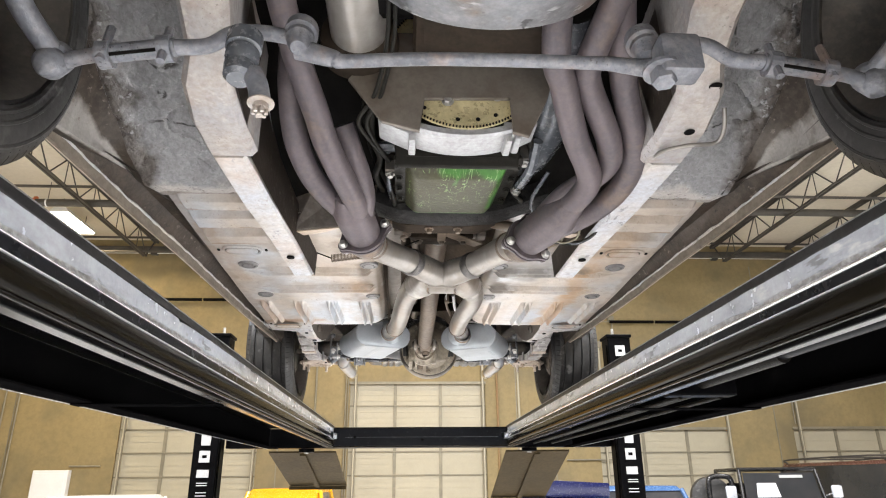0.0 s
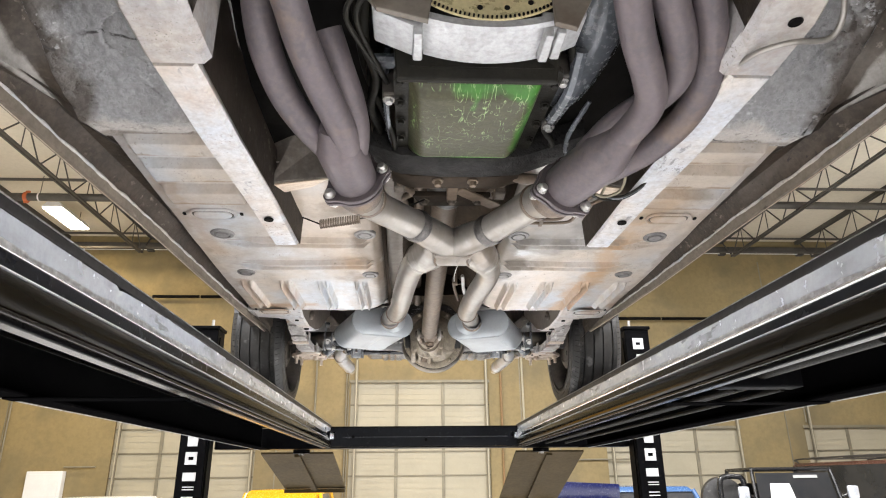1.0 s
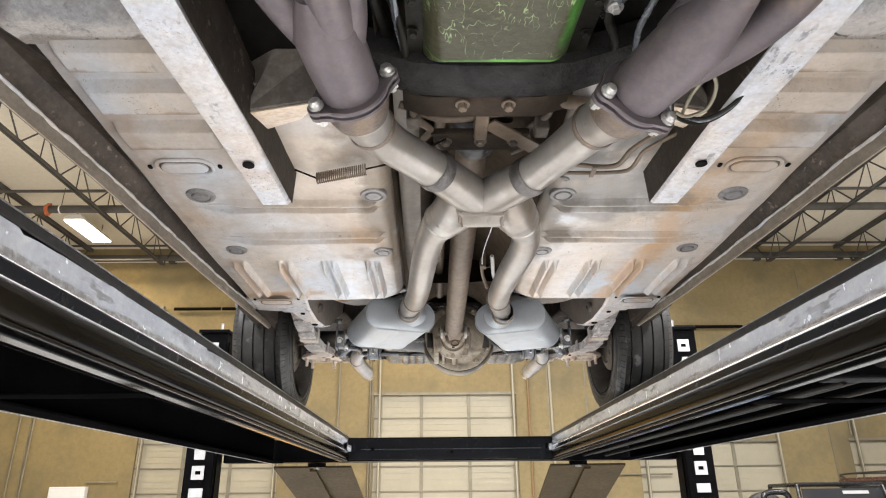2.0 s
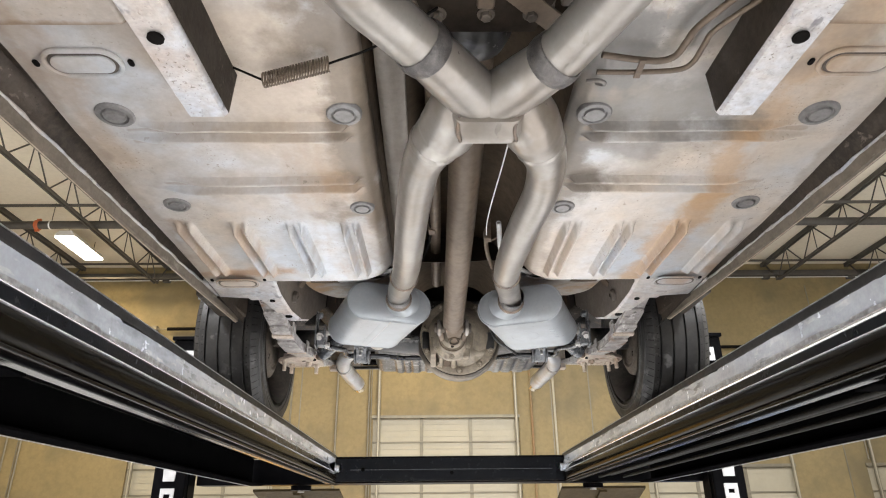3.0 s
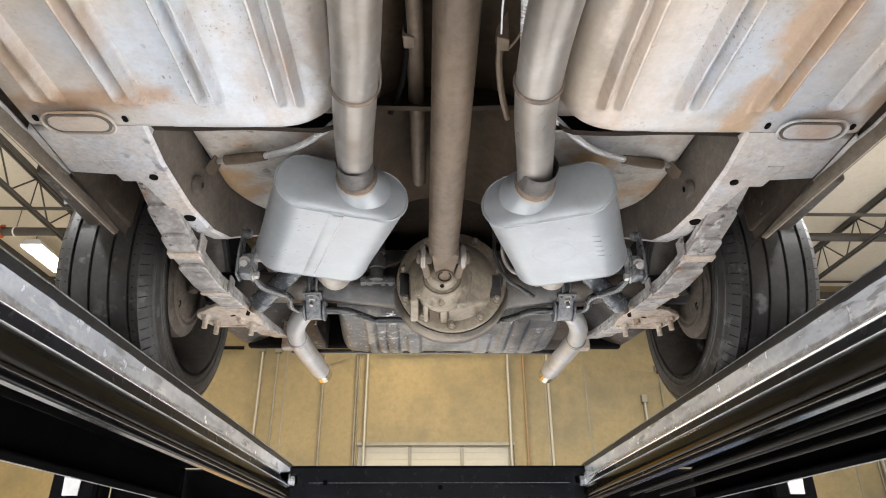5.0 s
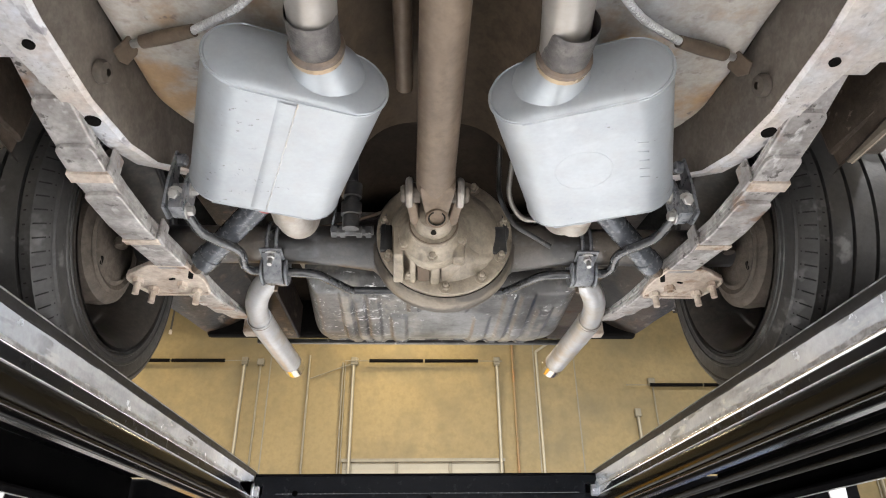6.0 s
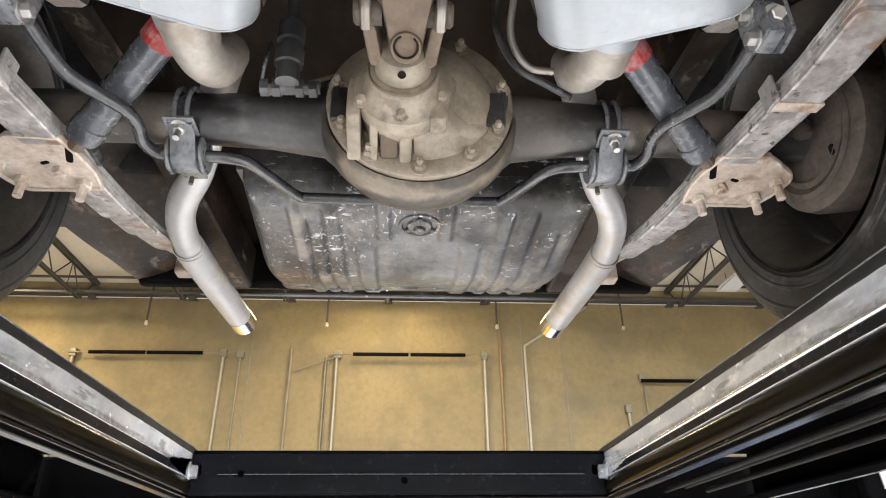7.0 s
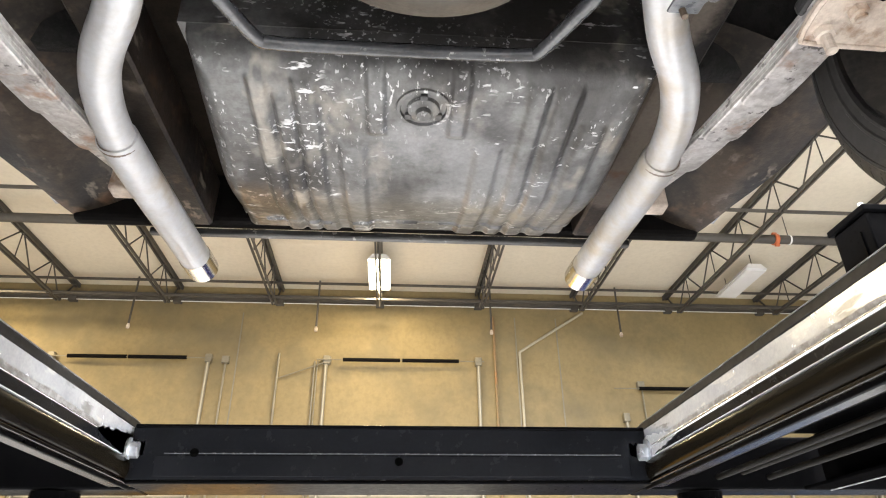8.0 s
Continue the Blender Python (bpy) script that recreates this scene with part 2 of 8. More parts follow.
M_TAIL = node_mat("bright_tail_pipe", [(0.52, 0.525, 0.54), (0.44, 0.44, 0.445), (0.42, 0.37, 0.31)], 0.36, 0.30, 6, 60, 0.08, 0.22, stain=(0.42, 0.36, 0.28), stain_scale=6, stain_stops=(0.54, 0.70), grain=0.06)
M_SHAFT = node_mat("dusty_steel", [(0.150, 0.112, 0.080), (0.108, 0.081, 0.060), (0.06, 0.046, 0.036)], 0.5, 0.15, 6, 50, 0.2, 0.3, spec=0.3, grain=0.1)
M_CAST = node_mat("dusty_cast_iron", [(0.315, 0.268, 0.205), (0.225, 0.188, 0.143), (0.095, 0.079, 0.062)], 0.46, 0.0, 9, 60, 0.4, 0.32, stain=(0.095, 0.076, 0.058), stain_scale=11, stain_stops=(0.53, 0.67), grain=0.12)
M_AXLE = node_mat("worn_black_axle", [(0.026, 0.0265, 0.029), (0.045, 0.0435, 0.042), (0.080, 0.072, 0.062)], 0.36, 0.0, 5, 50, 0.25, 0.30, spec=0.5, stain=(0.014, 0.0135, 0.0135), stain_scale=6, stain_stops=(0.46, 0.60), nicks=[((0.20, 0.195, 0.185), 60, (1, 1, 1), 0.62, 0.67, 9, 0.50, 0.60), ((0.13, 0.135, 0.15), 20, (0.5, 1, 1), 0.54, 0.66, 5, 0.50, 0.64)],
                  marks=[(0.21, 3.62, 0.285, 3.62, 0.05, (0.15, 0.125, 0.098), 0.35), (0.40, 3.62, 0.52, 3.62, 0.045, (0.21, 0.175, 0.14), 0.6), (-0.40, 3.62, -0.52, 3.62, 0.045, (0.17, 0.14, 0.11), 0.5), (0.30, 3.62, 0.34, 3.62, 0.03, (0.012, 0.012, 0.012), 0.8), (-0.29, 3.62, -0.34, 3.62, 0.03, (0.012, 0.012, 0.012), 0.8)])
M_BLACKSTEEL = node_mat("satin_black_steel", [(0.100, 0.108, 0.122), (0.068, 0.075, 0.086), (0.18, 0.18, 0.18)], 0.25, 0.2, 12, 90, 0.14, 0.25)
M_BAR = node_mat("bar_black_enamel", [(0.040, 0.042, 0.046), (0.026, 0.027, 0.030), (0.09, 0.09, 0.09)], 0.22, 0.0, 9, 60, 0.06, 0.2, rough_var=0.06, spec=0.7, nicks=[((0.22, 0.22, 0.22), 70, (1, 1, 1), 0.64, 0.69, 9, 0.52, 0.62)])
M_CLAMP = node_mat("worn_black_bracket", [(0.150, 0.158, 0.172), (0.092, 0.098, 0.108), (0.26, 0.26, 0.26)], 0.30, 0.15, 14, 80, 0.2, 0.35, spec=0.5, nicks=[((0.26, 0.26, 0.26), 60, (1, 1, 1), 0.58, 0.64, 14, 0.46, 0.58)])
M_SPRING = node_mat("leaf_steel", [(0.56, 0.54, 0.525), (0.35, 0.33, 0.32), (0.17, 0.145, 0.125)], 0.45, 0.2, 11, 45, 0.3, 0.40, stops=(0.40, 0.58), stain=(0.28, 0.17, 0.11), stain_scale=12, stain_stops=(0.57, 0.68), nicks=[((0.60, 0.59, 0.58), 40, (1, 0.5, 1), 0.55, 0.62, 10, 0.46, 0.58), ((0.10, 0.09, 0.085), 55, (1, 1, 1), 0.58, 0.63, 12, 0.5, 0.6)])
M_RUSTY = node_mat("pale_rust", [(0.64, 0.565, 0.49), (0.51, 0.42, 0.345), (0.29, 0.205, 0.15)], 0.6, 0.05, 14, 60, 0.4, 0.30, stain=(0.32, 0.21, 0.14), stain_scale=16, stain_stops=(0.56, 0.67))
M_TANK = node_mat("tank_steel", [(0.098, 0.097, 0.094), (0.165, 0.166, 0.166), (0.055, 0.052, 0.048)], 0.36, 0.30, 4.0, 40, 0.30, 0.45, stain=(0.040, 0.038, 0.036), stain_scale=3.4, stain_stops=(0.47, 0.60), stain_stretch=(1.6, 0.7, 1),
                  nicks=[((0.62, 0.62, 0.62), 75, (0.35, 1, 1), 0.60, 0.64, 7, 0.52, 0.60), ((0.45, 0.45, 0.45), 120, (1, 0.4, 1), 0.60, 0.65, 5, 0.50, 0.60), ((0.24, 0.22, 0.19), 14, (1, 0.5, 1), 0.54, 0.64, 3, 0.46, 0.60)],
                  # the dark front band is soot with shade put into the colour
                  marks=[(-0.36, 4.585, 0.44, 4.585, 0.030, (0.34, 0.30, 0.25), 0.75), (-0.15, 3.86, 0.22, 3.90, 0.10, (0.030, 0.028, 0.027), 0.7), (0.10, 4.02, 0.18, 4.10, 0.045, (0.032, 0.030, 0.030), 0.8), (0.10, 4.15, 0.40, 4.50, 0.10, (0.25, 0.25, 0.255), 0.5)])
M_TYRE = node_mat("tyre_rubber", [(0.028, 0.0272, 0.0268), (0.043, 0.0415, 0.040), (0.017, 0.0166, 0.0164)], 0.45, 0.0, 5, 60, 0.2, spec=0.45, nicks=[((0.12, 0.118, 0.115), 22, (1, 1, 1), 0.56, 0.66, 6, 0.46, 0.62)])
M_RIM = node_mat("rim_black", [(0.05, 0.048, 0.046), (0.085, 0.075, 0.065), (0.14, 0.12, 0.10)], 0.4, 0.3, 6, 60, 0.1, 0.3, spec=0.3)
M_ALU = node_mat("cast_aluminium", [(0.40, 0.405, 0.415), (0.33, 0.33, 0.335), (0.22, 0.205, 0.19)], 0.5, 0.4, 9, 80, 0.35, 0.3)
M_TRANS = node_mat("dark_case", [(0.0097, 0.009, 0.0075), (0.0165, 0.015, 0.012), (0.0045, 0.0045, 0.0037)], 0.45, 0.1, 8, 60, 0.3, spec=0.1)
M_GREEN = node_mat("green_pan_paint", [(0.0289, 0.0272, 0.0136), (0.0408, 0.0382, 0.0204), (0.0595, 0.0595, 0.034)], 0.42, 0.0, 6, 90, 0.25, 0.5, spec=0.28,
                   marks=[(0.0, 1.262, 0.125, 1.266, 0.020, (0.036, 0.130, 0.018), 0.9), (0.112, 1.27, 0.116, 1.50, 0.013, (0.036, 0.130, 0.018), 0.9), (0.02, 1.27, 0.015, 1.315, 0.008, (0.036, 0.130, 0.018), 0.6), (-0.09, 1.537, 0.12, 1.537, 0.005, (0.10, 0.32, 0.05), 0.9)],
                   lines=[((0.22, 0.34, 0.14), 9, 0.011, (5.0, 0.9, 1), 0.45, 0.52), ((0.20, 0.27, 0.13), 18, 0.010, (2.6, 1.0, 1), 0.50, 0.58)])
M_BRASS = node_mat("flexplate_zinc", [(0.60, 0.52, 0.30), (0.50, 0.43, 0.25)], 0.3, 0.35, 8, 90, 0.1)
M_BOLT = node_mat("zinc_bolt", [(0.50, 0.49, 0.475), (0.34, 0.33, 0.315)], 0.35, 0.7, 30, 120, 0.1)
M_CHROME = node_mat("tip_chrome", [(0.75, 0.72, 0.66), (0.68, 0.64, 0.58)], 0.15, 1.0, 8, 90, 0.05, grain=0)
M_RED = node_mat("red_decal", [(0.34, 0.02, 0.02), (0.26, 0.018, 0.018), (0.45, 0.35, 0.35)], 0.4, 0.0, 20, 60, 0.0, 0.4)
M_LIFT = node_mat("lift_black_paint", [(0.0022, 0.0022, 0.0025), (0.0035, 0.0035, 0.004), (0.006, 0.0056, 0.005)], 0.32, 0.0, 5, 60, 0.06, 0.2, spec=0.012, grain=0)
M_LIFT_MATT = node_mat("lift_matt_black", [(0.0022, 0.0022, 0.0024), (0.0034, 0.0033, 0.0034), (0.006, 0.0055, 0.005)], 0.85, 0.0, 5, 60, 0.1, 0.2, spec=0.0, grain=0)
M_LIFT_SATIN = node_mat("lift_satin_black", [(0.004, 0.004, 0.005), (0.006, 0.006, 0.007), (0.010, 0.010, 0.010)], 0.20, 0.0, 3, 25, 0.03, 0.2, spec=0.025)
M_BEAM = node_mat("beam_blue_black", [(0.009, 0.010, 0.0125), (0.013, 0.014, 0.017)], 0.24, 0.0, 3, 30, 0.0, spec=0.12, grain=0.1)
M_LINK = node_mat("greased_link_steel", [(0.165, 0.172, 0.195), (0.105, 0.108, 0.122), (0.26, 0.25, 0.255)], 0.45, 0.2, 12, 70, 0.45, 0.45, stain=(0.20, 0.155, 0.135), stain_scale=9, stain_stops=(0.56, 0.68), chips=(0.05, 0.045, 0.045))
# pale bands on +x only put the right side's light into the colour
M_QUARTER = node_mat("quarter_rust_lit_right", [(0.036, 0.025, 0.017), (0.014, 0.011, 0.009), (0.080, 0.060, 0.044)], 0.5, 0.0, 7, 50, 0.4, 0.35, spec=0.3, stain=(0.010, 0.008, 0.007), stain_scale=5, stain_stops=(0.46, 0.60), stain_stretch=(1.6, 0.7, 1), nicks=[((0.15, 0.125, 0.10), 28, (1, 0.6, 1), 0.56, 0.64, 6, 0.48, 0.60), ((0.13, 0.075, 0.045), 14, (1, 1, 1), 0.55, 0.66, 5, 0.48, 0.62)], marks=[(0.46, 3.86, 0.50, 4.42, 0.05, (0.19, 0.158, 0.130), 0.7), (0.62, 4.15, 0.80, 4.45, 0.06, (0.085, 0.062, 0.045), 0.6)])
M_TBOX = node_mat("grime_and_shade_brown", [(0.062, 0.048, 0.037), (0.036, 0.029, 0.024), (0.11, 0.092, 0.076)], 0.5, 0.0, 6, 50, 0.4, 0.35, spec=0.25, stain=(0.10, 0.084, 0.070), stain_scale=6, stain_stops=(0.54, 0.68), stain_stretch=(3, 0.8, 1), nicks=[((0.17, 0.145, 0.12), 60, (1, 1, 1), 0.60, 0.66, 9, 0.48, 0.60)],
                  marks=[(k * x0, y0, k * x1, y1, 0.007, (0.33, 0.31, 0.29), 0.8) for k in (-1, 1) for x0, y0, x1, y1 in ((0.815, 0.90, 0.776, 1.23), (0.776, 1.23, 0.757, 1.50), (0.757, 1.50, 0.738, 1.62))])
M_PATCH = node_mat("tan_primer", [(0.4956, 0.4012, 0.3068), (0.5664, 0.4956, 0.4248), (0.3304, 0.2124, 0.1298)], 0.6, 0.0, 7, 50, 0.3, 0.4)
M_FLANK = node_mat("flank_brown", [(0.1365, 0.1144, 0.0949), (0.091, 0.078, 0.0676), (0.208, 0.1885, 0.169)], 0.6, 0.0, 5, 50, 0.2, 0.3, dist=0.004, spec=0.2)
M_GALV = node_mat("worn_galvanised", [(0.82, 0.86, 0.93), (0.64, 0.685, 0.765), (0.56, 0.59, 0.64)], 0.26, 0.5, 4, 22, 0.15, 0.25, rough_var=0.05, stain=(0.42, 0.435, 0.465), stain_scale=7, stain_stops=(0.56, 0.72), stain_stretch=(1, 0.5, 1.8), nicks=[((0.95, 0.96, 0.98), 30, (1, 0.4, 1.6), 0.55, 0.63, 6, 0.48, 0.60), ((0.40, 0.41, 0.43), 26, (1, 0.3, 1.6), 0.57, 0.62, 5, 0.48, 0.58)], grain=0.09)
# White, hardly metallic: stands in for glints along the rails and at the ends.
M_BRIGHT = node_mat("glint_white", [(0.90, 0.91, 0.93), (0.82, 0.83, 0.86), (0.70, 0.70, 0.72)], 0.25, 0.1, 30, 120, 0.1, 0.3, grain=0.08)
M_EDGE = node_mat("polished_bare_edge", [(0.95, 0.95, 0.96), (0.88, 0.88, 0.90), (0.75, 0.75, 0.77)], 0.22, 0.85, 20, 120, 0.1, 0.3, rough_var=0.06, grain=0.06)
M_SCUFF = node_mat("scuffed_metal", [(0.34, 0.335, 0.335), (0.24, 0.235, 0.23), (0.62, 0.63, 0.66)], 0.35, 0.3, 18, 60, 0.4, 0.5)
M_LIP = node_mat("lip_grey_black", [(0.020, 0.0195, 0.020), (0.028, 0.027, 0.027), (0.014, 0.014, 0.014)], 0.4, 0.0, 4, 50, 0.06, 0.3, spec=0.2)
M_JRAIL = node_mat("rail_brown_black", [(0.007, 0.0058, 0.004), (0.011, 0.009, 0.006)], 0.18, 0.0, 3, 14, 0.0, rough_var=0.03, spec=0.045, grain=0)
M_WEAR = node_mat("polished_black_wear_strip", [(0.006, 0.005, 0.004), (0.012, 0.010, 0.008)], 0.24, 0.0, 3, 14, 0.03, rough_var=0.08, spec=0.16, grain=0)
M_COVER = node_mat("dusty_grey_cover", [(0.150, 0.130, 0.110), (0.115, 0.100, 0.085), (0.085, 0.07, 0.058)], 0.5, 0.1, 5, 50, 0.2, 0.3, spec=0.35, stain=(0.085, 0.066, 0.05), stain_scale=6, stain_stops=(0.5, 0.68), grain=0.08)
M_OILPAN = node_mat("mottled_oil_pan", [(0.20, 0.205, 0.22), (0.12, 0.115, 0.118), (0.30, 0.29, 0.29)], 0.42, 0.35, 9, 50, 0.35, 0.40, stain=(0.17, 0.115, 0.08), stain_scale=7, stain_stops=(0.52, 0.64), nicks=[((0.40, 0.39, 0.39), 45, (0.4, 1, 1), 0.57, 0.63, 9, 0.48, 0.60), ((0.04, 0.038, 0.04), 24, (1, 1, 1), 0.60, 0.66, 6, 0.48, 0.60)])
M_CABLE = node_mat("wire_rope", [(0.012, 0.0105, 0.0085), (0.007, 0.0063, 0.0054), (0.004, 0.004, 0.0035)], 0.5, 0.0, 200, 400, 0.4, 0.5, spec=0.04)
M_WALL = node_mat("tan_concrete_wall", [(0.232, 0.176, 0.080), (0.270, 0.205, 0.095), (0.185, 0.143, 0.070)], 0.7, 0.0, 0.7, 9, 0.15, 0.35, dist=0.01, stain=(0.168, 0.134, 0.070), stain_scale=0.7, stain_stops=(0.46, 0.66), grain=0.06)
M_WALLPIPE = node_mat("painted_pipe", [(0.22, 0.158, 0.075), (0.25, 0.15, 0.07), (0.30, 0.14, 0.05)], 0.55, 0.1, 1.2, 20, 0.0, 0.3, stain=(0.32, 0.15, 0.05), stain_scale=1.1, stain_stops=(0.60, 0.68))
M_DOOR = node_mat("cream_door_panel", [(0.3643, 0.3287, 0.2416), (0.396, 0.3564, 0.2653)], 0.5, 0.0, 1.5, 20, 0.05, grain=0.04)
M_TRACK = node_mat("galvanised_track", [(0.24, 0.215, 0.155), (0.19, 0.17, 0.125)], 0.5, 0.3, 4, 40, 0.05, grain=0.08)
M_DECK = node_mat("roof_deck_white", [(0.64, 0.585, 0.475), (0.60, 0.545, 0.44), (0.52, 0.475, 0.385)], 0.8, 0.0, 0.8, 12, 0.05, 0.3, grain=0.04)
M_JOIST = node_mat("joist_grey_primer", [(0.10, 0.092, 0.08), (0.07, 0.065, 0.06)], 0.6, 0.2, 2, 30, 0.05, spec=0.2, grain=0.1)
# invented white for the unseen floor, so that it reflects light upwards
M_FLOOR = node_mat("bounce_white_floor", [(0.80, 0.80, 0.80), (0.76, 0.76, 0.77), (0.66, 0.66, 0.66)], 0.3, 0.0, 0.6, 14, 0.05, 0.3, grain=0.05)
M_WHITE = node_mat("white_paint", [(0.78, 0.78, 0.78), (0.72, 0.72, 0.72)], 0.45, 0.0, 2, 40, 0.0, grain=0.03)
M_GLASS = node_mat("dark_car_glass", [(0.02, 0.022, 0.025), (0.03, 0.03, 0.032)], 0.08, 0.0, 2, 30, 0.0, grain=0)


def emit_mat(name, colour, strength):
    m = bpy.data.materials.new(name)
    m.use_nodes = True
    b = m.node_tree.nodes["Principled BSDF"]
    b.inputs["Base Color"].default_value = (*colour, 1)
    b.inputs["Emission Color"].default_value = (*colour, 1)
    b.inputs["Emission Strength"].default_value = strength
    return m


M_LAMP = emit_mat("lamp_diffuser", (1.0, 0.92, 0.72), 14.0)

# ---- mesh helpers ----


def part(name, bm, material, parent=None, label="", smooth=False):
    me = bpy.data.meshes.new(name)
    bmesh.ops.recalc_face_normals(bm, faces=bm.faces)
    bm.to_mesh(me)
    bm.free()
    me.materials.append(material)
    if smooth:
        me.polygons.foreach_set("use_smooth", [True] * len(me.polygons))
        me.set_sharp_from_angle(angle=radians(38))
    ob = new(name, me)
    if parent is not None:
        ob.parent = parent
    if label:
        ob["label"] = label
    return ob


def thing(name, label, category, group="", kind="", m=None):
    ob = tagged(new(name), label, category, group, kind)
    ob.empty_display_size = 0.1
    if m is not None:
        ob.matrix_basis = m
    return ob


def box(x0, x1, y0, y1, z0, z1, bevel=0.0, bm=None):
    bm = bm or bmesh.new()
    vs = [bm.verts.new((x, y, z)) for x in (x0, x1) for y in (y0, y1) for z in (z0, z1)]
    fs = [bm.faces.new([vs[i] for i in q]) for q in ((0, 1, 3, 2), (4, 6, 7, 5), (0, 4, 5, 1), (2, 3, 7, 6), (0, 2, 6, 4), (1, 5, 7, 3))]
    if bevel:
        es = {e for f in fs for e in f.edges}
        bmesh.ops.bevel(bm, geom=list(es), offset=bevel, segments=2, affect="EDGES", profile=0.5)
    return bm


def hexa(pts, bevel=0.0, bm=None):
    """A box from 8 corners: four below, four above, both counter-clockwise."""
    bm = bm or bmesh.new()
    vs = [bm.verts.new(p) for p in pts]
    fs = [bm.faces.new([vs[i] for i in q]) for q in ((3, 2, 1, 0), (4, 5, 6, 7), (0, 1, 5, 4), (1, 2, 6, 5), (2, 3, 7, 6), (3, 0, 4, 7))]
    if bevel:
        es = {e for f in fs for e in f.edges}
        bmesh.ops.bevel(bm, geom=list(es), offset=bevel, segments=2, affect="EDGES", profile=0.5)
    return bm


def glide(pts, steps=8):
    """A smooth line through points (Catmull-Rom)."""
    p = [Vector(q) for q in pts]
    if len(p) < 3:
        return p
    p = [p[0] * 2 - p[1]] + p + [p[-1] * 2 - p[-2]]
    out = []
    for i in range(1, len(p) - 2):
        for k in range(steps):
            t = k / steps
            a, b, c, d = p[i - 1], p[i], p[i + 1], p[i + 2]
            out.append(0.5 * ((2 * b) + (c - a) * t + (2 * a - 5 * b + 4 * c - d) * t * t + (3 * b - a - 3 * c + d) * t ** 3))
    out.append(p[-2])
    return out


def tube(pts, r, seg=16, steps=8, bm=None, hollow=0.0, radii=None):
    """A round tube along a smooth line; radii: one for each given point."""
    bm = bm or bmesh.new()
    line = glide(pts, steps)
    if radii:
        rs = np.interp(np.linspace(0, len(pts) - 1, len(line)), range(len(pts)), radii)
    else:
        rs = [r] * len(line)
    n0 = None
    rings = []
    for i, p in enumerate(line):
        d = (line[min(i + 1, len(line) - 1)] - line[max(i - 1, 0)]).normalized()
        if n0 is None:
            n0 = d.orthogonal().normalized()
        n0 = (n0 - d * n0.dot(d)).normalized()
        b = d.cross(n0)
        rings.append([bm.verts.new(p + (n0 * math.cos(2 * math.pi * k / seg) + b * math.sin(2 * math.pi * k / seg)) * rs[i]) for k in range(seg)])
    for a, b in zip(rings, rings[1:]):
        for k in range(seg):
            bm.faces.new((a[k], a[(k + 1) % seg], b[(k + 1) % seg], b[k]))
    if hollow:
        end, prev = rings[-1], rings[-2]
        c = sum((v.co for v in end), Vector()) / seg
        d = (c - sum((v.co for v in prev), Vector()) / seg).normalized()
        lip = [bm.verts.new(c + (v.co - c) * (1 - hollow)) for v in end]
        deep = [bm.verts.new(v.co - d * rs[-1] * 3) for v in lip]
        for k in range(seg):
            j = (k + 1) % seg
            bm.faces.new((end[k], end[j], lip[j], lip[k]))
            bm.faces.new((lip[k], lip[j], deep[j], deep[k]))
        bm.faces.new(deep)
    else:
        bm.faces.new(rings[-1])
    bm.faces.new(list(reversed(rings[0])))
    return bm


def lathe(profile, centre, axis, seg=32, bm=None):
    """A turned body: (radius, along) pairs about an axis."""
    bm = bm or bmesh.new()
    d = Vector(axis).normalized()
    u = d.orthogonal().normalized()
    v = d.cross(u)
    c = Vector(centre)
    rings = []
    for r, h in profile:
        if r < 1e-6:
            rings.append([bm.verts.new(c + d * h)])
        else:
            rings.append([bm.verts.new(c + d * h + (u * math.cos(2 * math.pi * k / seg) + v * math.sin(2 * math.pi * k / seg)) * r) for k in range(seg)])
    for a, b in zip(rings, rings[1:]):
        for k in range(seg):
            j = (k + 1) % seg
            if len(a) == 1 and len(b) == 1:
                continue
            if len(a) == 1:
                bm.faces.new((a[0], b[j], b[k]))
            elif len(b) == 1:
                bm.faces.new((a[k], a[j], b[0]))
            else:
                bm.faces.new((a[k], a[j], b[j], b[k]))
    return bm


def rod(p0, p1, r, seg=12, bm=None):
    d = Vector(p1) - Vector(p0)
    return lathe([(0, 0), (r, 0), (r, d.length), (0, d.length)], p0, d, seg, bm)


def bolt(p, axis, r=0.009, h=0.012, bm=None):
    """A hexagon head on a washer."""
    bm = lathe([(0, 0), (r * 1.55, 0), (r * 1.55, h * 0.2), (0, h * 0.2)], p, axis, 16, bm)
    return lathe([(0, h * 0.2), (r, h * 0.2), (r, h * 0.9), (r * 0.8, h), (0, h)], p, axis, 6, bm)


def prism(outline, m, depth, bevel=0.0, bm=None):
    """An outline in x, y, drawn up by depth along z, then placed by the matrix m."""
    bm = bm or bmesh.new()
    lo = [bm.verts.new(m @ Vector((x, y, 0))) for x, y in outline]
    hi = [bm.verts.new(m @ Vector((x, y, depth))) for x, y in outline]
    n = len(lo)
    fs = [bm.faces.new(lo[::-1]), bm.faces.new(hi)]
    for i in range(n):
        bm.faces.new((lo[i], lo[(i + 1) % n], hi[(i + 1) % n], hi[i]))
    if bevel:
        es = {e for f in fs for e in f.edges}
        bmesh.ops.bevel(bm, geom=list(es), offset=bevel, segments=2, affect="EDGES", profile=0.5)
    return bm


